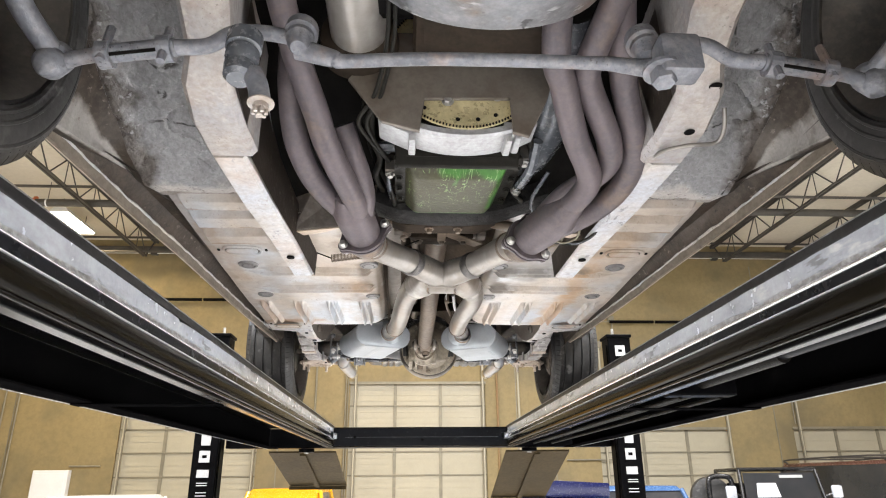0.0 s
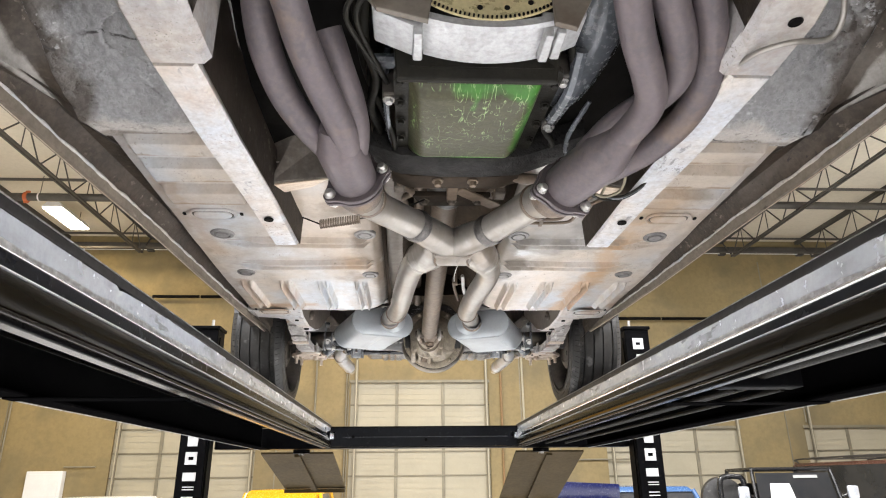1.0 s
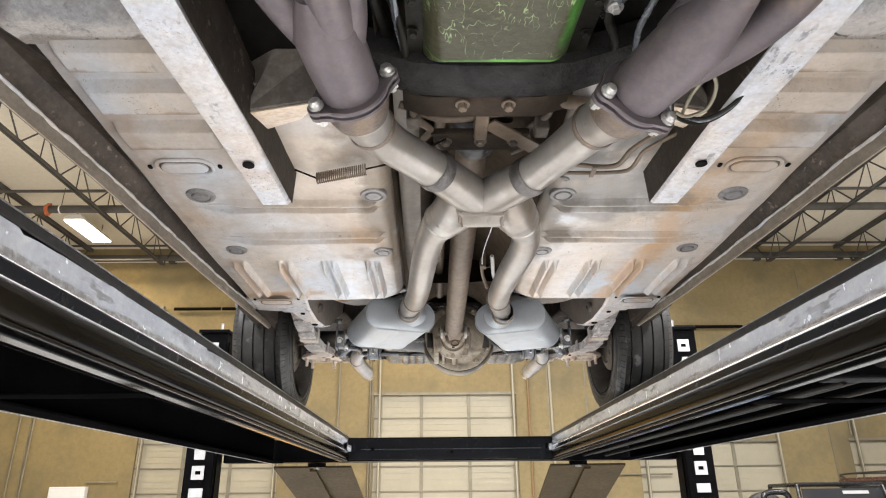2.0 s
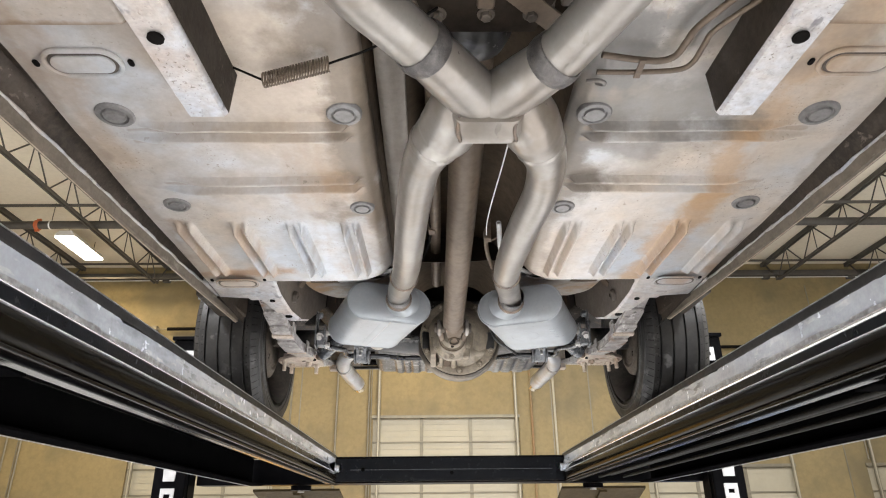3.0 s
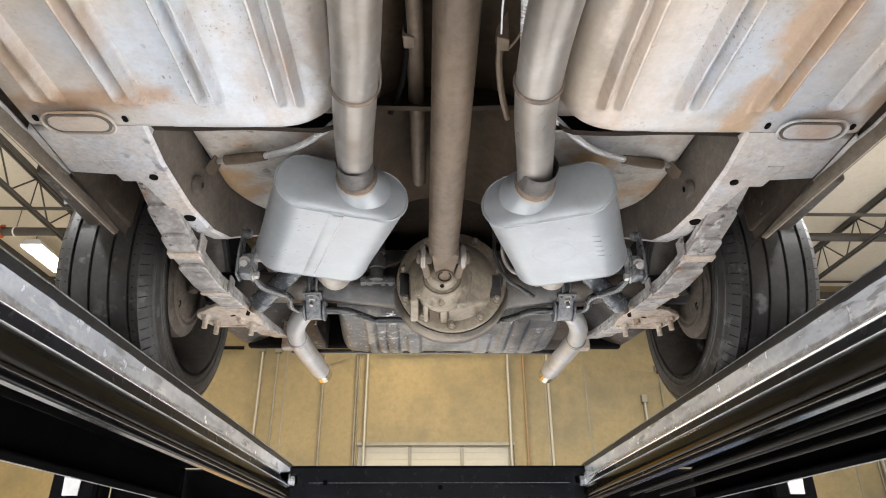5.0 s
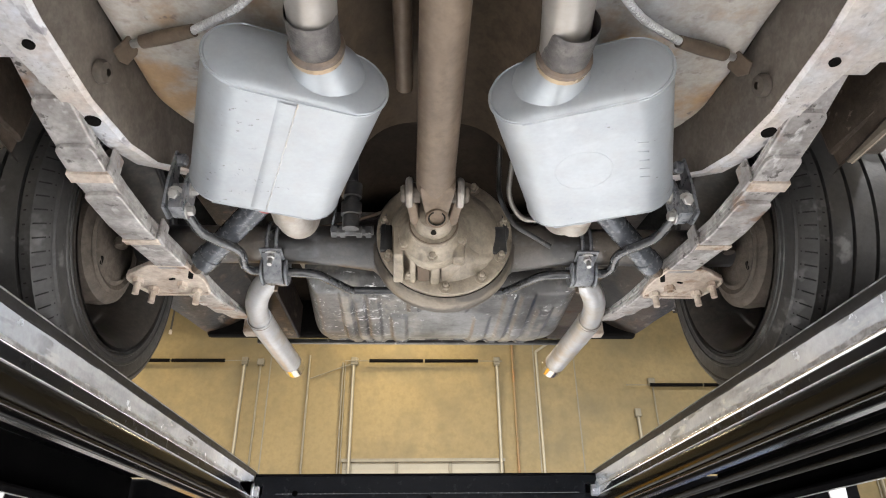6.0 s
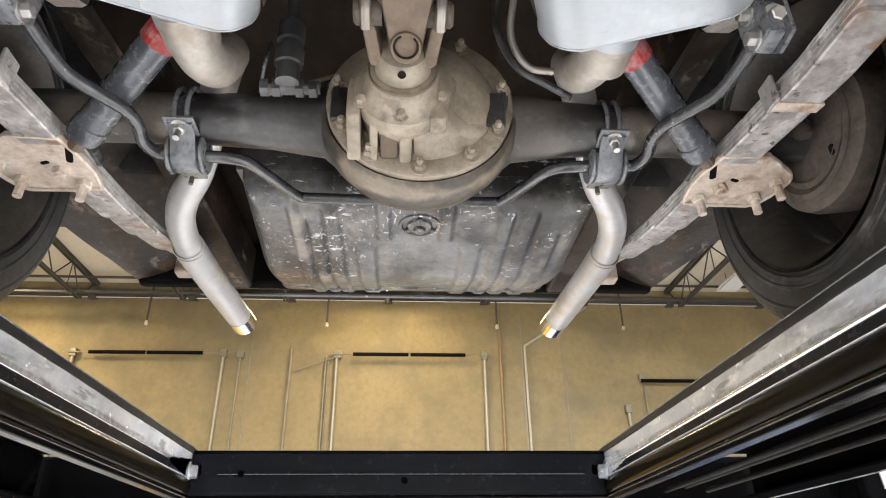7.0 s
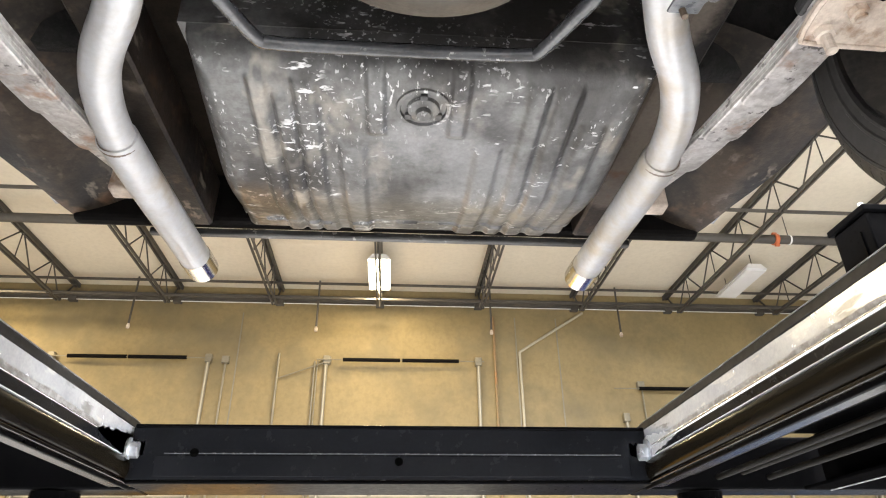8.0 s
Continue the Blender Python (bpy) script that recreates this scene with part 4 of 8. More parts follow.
M_MARK = node_mat("pale_grey_print", [(0.42, 0.42, 0.42), (0.36, 0.36, 0.36)], 0.5, 0.0, 20, 60, 0.0, spec=0.2, grain=0.05)
# posts with pale block marks where the maker's name stands
for s, px in ((-1, -1.46), (1, 1.485)):
    post = part("post", box(px - 0.085, px + 0.085, 4.76, 4.92, 0, 2.50, 0.008), M_LIFT, lift, "black lift post")
    part("post_cap", box(px - 0.095, px + 0.095, 4.75, 4.93, 2.5005, 2.522, 0.004), M_LIFT, post)
    part("cable_stud", rod((px - 0.02 * s, 4.84, 2.522), (px - 0.02 * s, 4.84, 2.58), 0.010, 10), M_BOLT, post)
    part("lock_ladder", box(px - s * 0.085 - 0.006, px - s * 0.085 + 0.006, 4.80, 4.88, 0.1, 2.45), M_LIFT, post)
    part("base_plate", box(px - 0.16, px + 0.16, 4.68, 5.0, 0.001, 0.02, 0.004), M_LIFT, post)
    for i, lz in enumerate((2.40, 2.29, 2.18, 2.07, 1.96, 1.78, 1.67)):
        bm = bmesh.new()
        a, b = px - 0.036, px + 0.036
        if i % 3 == 0:
            # a block with a slot
            for u0, u1, v0, v1 in ((a, b, 0.010, 0.038), (a, a + 0.020, -0.0098, 0.0098), (b - 0.020, b, -0.0098, 0.0098), (a, b, -0.038, -0.010)):
                box(u0, u1, 4.754, 4.7595, lz + v0, lz + v1, bm=bm)
        else:
            # a tapering block
            w0, w1 = (0.036, 0.018) if i % 3 == 1 else (0.030, 0.034)
            hexa([(px - w0, 4.754, lz - 0.037), (px + w0, 4.754, lz - 0.037), (px + w0, 4.7595, lz - 0.037), (px - w0, 4.7595, lz - 0.037), (px - w1, 4.754, lz + 0.037), (px + w1, 4.754, lz + 0.037), (px + w1, 4.7595, lz + 0.037), (px - w1, 4.7595, lz + 0.037)], bm=bm)
        part("mark", bm, M_MARK, post, "pale plain mark")
    part("mark", box(px - 0.04, px + 0.04, 4.754, 4.7595, 1.535, 1.585), M_MARK, post, "pale block mark")
    for lz in (1.50, 1.485, 1.44, 1.42):
        part("mark_line", box(px - 0.035, px + 0.035, 4.754, 4.7595, lz - 0.003, lz + 0.003), M_MARK, post)

# drop-down approach ramps behind the crossbeam
M_RAMP = node_mat("ramp_brown", [(0.048, 0.035, 0.018), (0.036, 0.027, 0.014), (0.024, 0.018, 0.010)], 0.6, 0.0, 4, 40, 0.2, spec=0.02)
for x0, x1, z1 in ((-1.08, -0.60, 1.47), (0.64, 1.11, 1.36)):
    ramp = part("approach_ramp", hexa([(x0, 5.0, 1.70), (x1, 5.0, 1.70), (x1, 6.0, z1), (x0, 6.0, z1), (x0, 5.0, 1.712), (x1, 5.0, 1.712), (x1, 6.0, z1 + 0.012), (x0, 6.0, z1 + 0.012)]), M_RAMP, lift, "brown dusty steel approach ramp")
    xm = (x0 + x1) / 2
    part("ramp_rib", hexa([(xm - 0.02, 5.02, 1.68), (xm + 0.02, 5.02, 1.68), (xm + 0.02, 5.98, z1 - 0.02), (xm - 0.02, 5.98, z1 - 0.02), (xm - 0.02, 5.02, 1.694), (xm + 0.02, 5.02, 1.694), (xm + 0.02, 5.98, z1 - 0.001), (xm - 0.02, 5.98, z1 - 0.001)]), M_RAMP, ramp)
    part("ramp_edge", box(x0, x1, 5.955, 6.0, z1 - 0.03, z1 - 0.002, 0.003), M_RAMP, ramp)

# ---- the car on the lift: built level, then set down with its slight slope ----
SLOPE = -2.3
CAR = Matrix.Translation((0, 0, 1.50)) @ Matrix.Rotation(radians(SLOPE), 4, "X") @ Matrix.Translation((0, 0, -1.38))
car = thing("car", "classic coupe with grey-white underbody raised on a four-post lift", "car", m=CAR)
PZ = 2.135


def pan_height(x, y):
    """The floor pan's underside at the distance x from the centre line."""
    z = PZ + 0.010 * smooth01(2.4, 2.8, y)
    # rounded edge towards the tunnel and the rear, with a round corner
    R = 0.13
    dx, dy = x - 0.165, 2.865 - y
    if dx < R and dy < R:
        d = R - math.hypot(R - dx, R - dy)
    else:
        d = min(dx, dy)
    if d < 0.045:
        q = max(0.0, 0.045 - max(d, 0.0))
        z += (0.045 - math.sqrt(max(0.0, 0.045 ** 2 - q * q))) * 1.3
    rib = 0.0
    for y0, y1 in ((1.555, 1.60), (1.655, 1.715), (1.775, 1.83)):
        rib = max(rib, 0.024 * smooth01(y0 - 0.010, y0, y) * (1 - smooth01(y1, y1 + 0.006, y)) * smooth01(0.47, 0.49, x) * (1 - smooth01(0.655, 0.675, x)))
    for yc, x1 in ((2.090, 0.60), (2.122, 0.645), (2.270, 0.61), (2.302, 0.645)):
        rib = max(rib, 0.017 * (1 - smooth01(0.001, 0.0085, abs(y - yc))) * smooth01(0.205, 0.225, x) * (1 - smooth01(x1 - 0.10, x1, x)))
    for xc in (0.255, 0.378, 0.504, 0.632):
        inside = smooth01(2.455, 2.48, y) * (1 - smooth01(2.745, 2.785, y))
        twin = max(1 - smooth01(0.001, 0.0100, abs(x - xc - 0.0135)), 1 - smooth01(0.001, 0.0100, abs(x - xc + 0.0135)))
        rib = max(rib, 0.025 * twin * inside * (1.0 if xc < 0.6 else 0.75))
    # small dents and the sag of old sheet metal
    rib += 0.0022 * noise.noise((x * 7, y * 7, 0.5)) + 0.0008 * noise.noise((x * 30, y * 30, 1.5))
    return z - rib


for s in (-1, 1):
    fine = [xc + d for xc in (0.255, 0.378, 0.504, 0.632) for d in np.arange(-0.026, 0.0261, 0.0022)]
    xs = [s * v for v in sorted(set(np.round(np.concatenate((np.arange(0.167, 0.6951, 0.0060), fine)), 4)))]
    fine = [yc + d for yc in (2.090, 2.122, 2.270, 2.302) for d in np.arange(-0.011, 0.0111, 0.0015)] + [yc + d for yc in (1.55, 1.603, 1.65, 1.718, 1.77, 1.833) for d in np.arange(-0.008, 0.0081, 0.002)]
    ys = sorted(set(np.round(np.concatenate((np.arange(1.50, 2.8651, 0.0065), fine)), 4)))
    pan_bm = grid(xs, ys, lambda x, y: pan_height(abs(x), y))
    bmesh.ops.delete(pan_bm, geom=[v for v in pan_bm.verts if abs(v.co.x) < 0.40 and v.co.y < 1.655], context="VERTS")
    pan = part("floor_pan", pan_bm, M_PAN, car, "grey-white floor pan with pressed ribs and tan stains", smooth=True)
    for px, py, r in ((0.605, 2.06, 0.032), (0.215, 2.06, 0.030), (0.612, 2.372, 0.028), (0.218, 2.39, 0.026)):
        bm = lathe([(0, 0.006), (r * 0.55, 0.006), (r * 0.60, 0.001), (r * 0.68, 0.001), (r * 0.72, 0.005), (r * 0.95, 0.004), (r * 1.02, 0.001), (r * 1.04, -0.004)], (s * px, py, PZ), (0, 0, -1), 28)
        part("floor_plug", bm, M_PLUG, pan, "grey round floor plug with a pressed ring", smooth=True)
    for oy, ox, hole in ((1.93, 0.594, 0.052), (2.812, 0.604, 0.045)):
        m = pose(s * ox, oy, PZ - 0.001, 180, 0, 0)
        out = rounded(0.115, 0.055, 0.0272, 8)
        cover = part("oval_cover", prism(rounded(0.095, 0.036, 0.0178, 8), m, 0.006 if oy < 2 else 0.0034, 0.001), M_PAN, pan, "pressed oval cover")
        ring = [m @ Vector((q, r, 0.002)) for q, r in out]
        part("cover_ring", tube(ring + ring[:1], 0.0042 if oy < 2 else 0.0022, 8, 1), M_PAN, cover, smooth=True)
        part("cover_gap", prism(rounded(0.104, 0.045, 0.022, 8), m, 0.0028), M_FLANK, cover)
        for k in (-1, 1):
            part("slot", prism(rounded(0.008, 0.014, 0.0035, 3), pose(s * ox + k * 0.072, oy, PZ - 0.001 if oy < 2 else PZ + 0.0085, 180, 0, 0), 0.0025), M_DARK, pan)

    # rocker: trough, lip and outer skin
    lip = [(0.83, 0.95, 2.085), (0.815, 1.2, 2.088), (0.787, 1.6, 2.09), (0.766, 1.94, 2.10), (0.756, 2.4, 2.12), (0.746, 2.8, 2.142), (0.735, 3.24, 2.17)]
    line = glide(lip, 6)
    bm = bmesh.new()
    rows = []
    for p in line:
        x, y, z = p
        inner = min(0.775, 0.69 + max(0.0, (1.56 - y)) * 0.4)
        pts = [(inner, 2.139), (inner + 0.008, 2.150), (inner + 0.020, 2.161), (x - 0.032, z + 0.066), (x - 0.018, z + 0.046), (x - 0.009, z + 0.028), (x - 0.006, z + 0.004), (x, z), (x + 0.003, z + 0.004), (x + 0.004, z + 0.024), (x + 0.028, z + 0.062), (x + 0.06, z + 0.16), (x + 0.09, z + 0.30)]
        rows.append([bm.verts.new((s * a, y, b)) for a, b in pts])
    for a, b in zip(rows, rows[1:]):
        for k in range(len(a) - 1):
            bm.faces.new((a[k], a[k + 1], b[k + 1], b[k]))
    rocker = part("rocker", bm, M_ROCKER, car, "grimy brown rocker panel with pinch weld", smooth=True)
    secs = [[(-s * 0.0092, 0.022), (-s * 0.0078, -0.001), (s * 0.0035, -0.003), (s * 0.0048, 0.011)]] * len(line)
    part("pinch_weld", strip([(s * p[0], p[1], p[2]) for p in line], secs), M_PINCH, rocker, "tan flat pinch weld")
    seam = [(s * (p[0] - 0.0095 + 0.0015 * noise.noise((p[1] * 31, 0.5, s))), p[1], p[2] + 0.0235 + 0.003 * noise.noise((p[1] * 23, 2.5, s))) for p in glide(lip, 24)]
    part("seam_sealer", tube(seam, 0.0032, 6, 1, radii=[0.0034 + 0.0022 * noise.noise((p[1] * 40, 7.5, s)) for p in seam]), M_RAIL, rocker, "ragged pale bead of seam sealer", smooth=True)
    part("pale_edge", tube([(s * (p[0] - 0.0005), p[1], p[2] - 0.0032) for p in line], 0.0011, 6, 1), M_PATCH, rocker, "thin pale edge")
    # rear cap of the rocker
    part("rocker_end", hexa([(s * 0.715, 3.02, 2.17), (s * 0.80, 3.02, 2.18), (s * 0.80, 3.245, 2.19), (s * 0.70, 3.245, 2.185), (s * 0.715, 3.02, 2.35), (s * 0.80, 3.02, 2.35), (s * 0.80, 3.25, 2.35), (s * 0.70, 3.25, 2.35)], 0.008), M_ROCKER, car)

    # toe board and wheelhouse in rough undercoat
    def toe(x, y):
        z = PZ - 0.003 + 0.50 * max(0.0, 1.50 - y) - 0.035 * max(0.0, 0.06 - abs(y - 1.50))
        k = 1 - smooth01(1.43, 1.49, y)
        crack = abs(noise.noise((x * 5, y * 7, 4.3)))
        lumps = 0.006 * noise.noise((x * 10, y * 10, 0.3)) + 0.0035 * noise.noise((x * 36, y * 52, 0.7)) + 0.0030 * noise.noise((x * 75, y * 120, 2.7)) + 0.007 * max(0.0, 1 - crack / 0.028)
        edge = smooth01(0.66, 0.735, abs(x))
        return z + lumps * (0.12 + 0.88 * k) - 0.022 * edge * edge * smooth01(0.9, 1.2, y) * (1 - smooth01(1.38, 1.54, y))

    def crest(y):
        return float(np.interp(y, (0.95, 1.25, 1.5, 1.6), (0.740, 0.742, 0.728, 0.69)))

    bm, rows = bmesh.new(), []
    for y in np.arange(0.86, 1.561, 0.0045):
        rows.append([bm.verts.new((s * x, y, toe(s * x, y))) for x in np.linspace(0.40, crest(y), 76)])
    for a, b in zip(rows, rows[1:]):
        for k in range(75):
            bm.faces.new((a[k], a[k + 1], b[k + 1], b[k]))
    part("toe_board", bm, M_UNDERCOAT, car, "rough grey undercoated toe board", smooth=True)
    bm, rows = bmesh.new(), []
    for y in np.arange(0.86, 1.60, 0.02):
        row = []
        foot = float(np.interp(y, (0.95, 1.23, 1.5, 1.62), (0.80, 0.776, 0.757, 0.735)))
        z = toe(s * crest(y), y)
        for u in np.linspace(0, 1, 9):
            row.append(bm.verts.new((s * (crest(y) + u * (foot - crest(y)) + 0.012 * math.sin(math.pi * u)), y, z + (2.098 + 0.075 * smooth01(1.12, 1.60, y) - z) * u + 0.003 * noise.noise((u * 4, y * 9, s)))))
        row.append(bm.verts.new((s * (foot + 0.006), y, 2.093 + 0.075 * smooth01(1.12, 1.60, y))))
        row.append(bm.verts.new((s * (foot + 0.03), y, 2.096 + 0.075 * smooth01(1.12, 1.60, y))))
        rows.append(row)
    for a, b in zip(rows, rows[1:]):
        for k in range(10):
            bm.faces.new((a[k], a[k + 1], b[k + 1], b[k]))
    part("front_torque_box", bm, M_TBOX, car, "brown grimy flank of the front torque box", smooth=True)

    # front frame rail: a deep front length, a step, then a lighter tapering tail
    fr = [(0.400, 0.20, 2.20), (0.404, 0.70, 2.145), (0.408, 0.86, 2.118), (0.416, 0.94, 2.085), (0.432, 1.0, 2.062), (0.44, 1.10, 2.052), (0.44, 1.217, 2.052)]
    secs = []
    line = []
    for i, (x, y, z) in enumerate(fr):
        line.append((s * x, y, z))
        w = (0.08, 0.08, 0.083, 0.075, 0.088, 0.098, 0.098)[i]
        secs.append([(-w / 2, 0.012), (-w / 2 + 0.01, 0), (w / 2 - 0.01, 0), (w / 2, 0.012), (w / 2, 0.26), (-w / 2, 0.26)])
    rail = part("frame_rail", strip(line, secs), M_RAILF, car, "grey scuffed front frame rail")
    line, secs = [], []
    for x, y, w, h in ((0.449, 1.222, 0.068, 0.2), (0.441, 1.45, 0.070, 0.12), (0.424, 1.70, 0.068, 0.092), (0.412, 1.978, 0.064, 0.073)):
        line.append((s * x, y, 2.050 + 0.012 * smooth01(1.3, 1.6, y) + (0.006 if y > 1.9 else 0)))
        secs.append([(-w / 2, 0.008), (-w / 2 + 0.006, 0), (w / 2 - 0.006, 0), (w / 2, 0.008), (w / 2, h), (-w / 2, h)])
    part("rail_tail", strip(line, secs), M_RAIL, rail, "pale rail tail under the floor")
    # A dark sheet puts the deep shade of the rail's inner side into the colour.
    side_pts = [(0.400, 1.0, 0.20), (0.402, 1.21, 0.20), (0.4125, 1.23, 0.19), (0.4035, 1.45, 0.12), (0.3875, 1.70, 0.095), (0.3765, 1.962, 0.088)]
    bm, prev = bmesh.new(), None
    for x, y, h in side_pts:
        x -= 0.003 if y > 1.2 else 0.02
        row = [bm.verts.new((s * x, y, 2.062)), bm.verts.new((s * (x - 0.004), y, 2.062 + h))]
        if prev:
            bm.faces.new((prev[0], prev[1], row[1], row[0]))
        prev = row
    bmesh.ops.solidify(bm, geom=bm.faces[:], thickness=0.001)
    part("rail_inner_side", bm, M_TBOX, rail, "dark skin for the shade on the rail's inner side")
    for hx, hy, r in ((0.417, 1.48, 0.008), (0.411, 1.80, 0.011)):
        part("rail_hole", rod((s * (hx + 0.01), hy, 2.0575), (s * (hx + 0.01), hy, 2.0608), r, 12), M_DARK, rail)
    if s > 0:
        for hx, hy, r in ((0.449, 1.096, 0.008), (0.450, 0.978, 0.009)):
            part("rail_hole", lathe([(0, 0.0005), (r, 0.0005), (r * 1.05, 0.002), (r * 1.25, 0.001), (r * 1.3, 0)], (hx, hy, 2.0512 + (0.019 if hy < 1.05 else 0)), (0, 0, -1), 16), M_DARK, rail)
        part("brake_line", tube([(0.40, 1.40, 2.16), (0.415, 1.29, 2.10), (0.417, 1.20, 2.058), (0.421, 1.146, 2.040), (0.455, 1.120, 2.036), (0.502, 1.118, 2.040), (0.515, 1.108, 2.047), (0.516, 1.088, 2.062), (0.512, 1.07, 2.09)], 0.0045, 10), M_STEEL, car, "bent steel brake line", smooth=True)
    # gusset from rail to tunnel: a folded sheet with a pale flange
    gus = part("floor_gusset", hexa([(s * 0.398, 1.668, 2.086), (s * 0.262, 1.640, 2.088), (s * 0.262, 1.650, 2.090), (s * 0.398, 1.690, 2.090), (s * 0.345, 1.628, 2.185), (s * 0.262, 1.628, 2.185), (s * 0.262, 1.648, 2.19), (s * 0.40, 1.66, 2.19)], 0.003), M_FLANK, car, "brown folded gusset between rail and tunnel")
    part("gusset_flange", hexa([(s * 0.398, 1.672, 2.082), (s * 0.265, 1.642, 2.084), (s * 0.312, 1.722, 2.106), (s * 0.404, 1.772, 2.112), (s * 0.398, 1.672, 2.086), (s * 0.265, 1.642, 2.088), (s * 0.312, 1.722, 2.110), (s * 0.404, 1.772, 2.116)], 0.001), M_PATCH, gus, "dusty tan flange of the gusset")
    # near-black footwell sheet beside the rail: the void's shade is put into its colour
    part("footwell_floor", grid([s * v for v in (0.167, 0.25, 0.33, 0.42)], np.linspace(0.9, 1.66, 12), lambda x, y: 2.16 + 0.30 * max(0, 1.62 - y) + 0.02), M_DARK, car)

    # rear frame rail extension
    line, secs = [], []
    for x, y, z, w in ((0.56, 2.84, 2.150, 0.10), (0.557, 2.95, 2.148, 0.078), (0.542, 3.10, 2.150, 0.050), (0.531, 3.22, 2.164, 0.044), (0.522, 3.31, 2.195, 0.042), (0.515, 3.40, 2.25, 0.042), (0.508, 3.5, 2.31, 0.05)):
        line.append((s * x, y, z))
        secs.append([(-w / 2, 0.006), (-w / 2 + 0.006, 0), (w / 2 - 0.006, 0), (w / 2, 0.006), (w / 2, 0.13), (-w / 2, 0.13)])
    rr = part("rear_rail", strip(line, secs), M_RAIL, car, "pale rear frame rail with a drain hole")
    for hx, hy, hz in ((0.535, 3.145, 2.154), (0.55, 2.986, 2.147)):
        part("rail_hole", rod((s * hx, hy, hz - 0.002), (s * hx, hy, hz + 0.004), 0.012 if hy > 3.1 else 0.008, 14), M_DARK, rr)
    bm, prev = bmesh.new(), None
    for x, y, z in ((0.512, 2.87, 2.156), (0.517, 2.95, 2.154), (0.516, 3.10, 2.156), (0.508, 3.22, 2.170), (0.500, 3.31, 2.200), (0.493, 3.40, 2.256), (0.482, 3.5, 2.315)):
        row = [bm.verts.new((s * (x - 0.006 * q), y, z + 0.13 * q)) for q in (0.0, 0.12, 0.3, 0.6, 1.0)]
        if prev:
            for k in range(4):
                bm.faces.new((prev[k], prev[k + 1], row[k + 1], row[k]))
        prev = row
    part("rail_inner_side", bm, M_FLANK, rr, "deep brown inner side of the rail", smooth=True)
    part("rail_bushing", lathe([(0.006, -0.012), (0.016, -0.010), (0.019, -0.004), (0.019, 0.002)], (s * 0.509, 3.085, 2.198), (s, 0, 0.15), 18), M_BACKING, rr, smooth=True)
    line, secs = [], []
    for x, y, z, w in ((0.51, 3.501, 2.312, 0.066), (0.50, 3.8, 2.345, 0.066), (0.495, 4.2, 2.36, 0.066), (0.49, 4.6, 2.38, 0.066)):
        line.append((s * x, y, z))
        secs.append([(-w / 2, 0.006), (-w / 2 + 0.006, 0), (w / 2 - 0.006, 0), (w / 2, 0.006), (w / 2, 0.13), (-w / 2, 0.13)])
    part("rear_rail_tail", strip(line, secs), M_QUARTER, rr, "grimy brown rear rail")
    part("torque_box", hexa([(s * 0.56, 2.855, 2.15), (s * 0.72, 2.855, 2.15), (s * 0.72, 3.0, 2.165), (s * 0.57, 3.0, 2.155), (s * 0.56, 2.855, 2.24), (s * 0.72, 2.855, 2.24), (s * 0.72, 3.02, 2.27), (s * 0.57, 3.02, 2.27)], 0.008), M_RAIL, car, "pale torque box by the spring mount")

# tunnel
xs = np.linspace(-1, 1, 25)
bm = bmesh.new()
rows = []
for y in np.linspace(1.35, 3.35, 30):
    w = 0.17
    top = 2.34 + 0.02 * smooth01(1.6, 1.4, y) + 0.16 * smooth01(1.75, 1.4, y)
    rows.append([bm.verts.new((w * u, y, 2.15 + (top - 2.15) * (max(0.0, 1 - abs(u) ** 3.2)) ** 0.6)) for u in xs])
for a, b in zip(rows, rows[1:]):
    for k in range(len(xs) - 1):
        bm.faces.new((a[k], a[k + 1], b[k + 1], b[k]))
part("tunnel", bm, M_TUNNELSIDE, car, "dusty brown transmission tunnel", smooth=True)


part("fuel_line", tube([(-0.066, 1.9, 2.275), (-0.064, 2.2, 2.27), (-0.060, 2.7, 2.268), (-0.056, 3.2, 2.29)], 0.0155, 12), M_SHAFT, car, "tan fuel pipe in the tunnel", smooth=True)
# a tan strip added along the left side of the tunnel
part("tunnel_side_strip", strip([(-0.128, 1.62, 2.17), (-0.134, 2.0, 2.172), (-0.137, 2.3, 2.178), (-0.139, 2.62, 2.19), (-0.139, 2.8, 2.205)], [[(-0.024, 0.006), (-0.012, 0), (0.012, 0), (0.024, 0.006), (0.024, 0.03), (-0.024, 0.03)]] * 5), M_COVER, car, "tan strip along the left tunnel side", smooth=True)
part("wire", tube([(0.072, 1.98, 2.10), (0.078, 2.12, 2.14), (0.080, 2.3, 2.18), (0.074, 2.5, 2.205), (0.072, 2.62, 2.214), (0.076, 2.69, 2.216)], 0.0015, 6), M_WHITE, car, "thin pale wire", smooth=True)
part("wire", tube([(0.080, 2.70, 2.218), (0.090, 2.715, 2.214), (0.099, 2.69, 2.206), (0.106, 2.655, 2.196)], 0.002, 6), M_SHAFT, car, smooth=True)
part("cable_sheath", tube([(0.078, 2.70, 2.222), (0.080, 2.76, 2.225), (0.090, 2.82, 2.215), (0.105, 2.87, 2.20)], 0.006, 8), M_SHAFT, car, smooth=True)
part("cable_sheath", tube([(-0.074, 2.2, 2.262), (-0.071, 2.5, 2.262), (-0.072, 2.74, 2.262), (-0.085, 2.84, 2.245), (-0.105, 2.89, 2.225)], 0.005, 8), M_DARK, car, smooth=True)
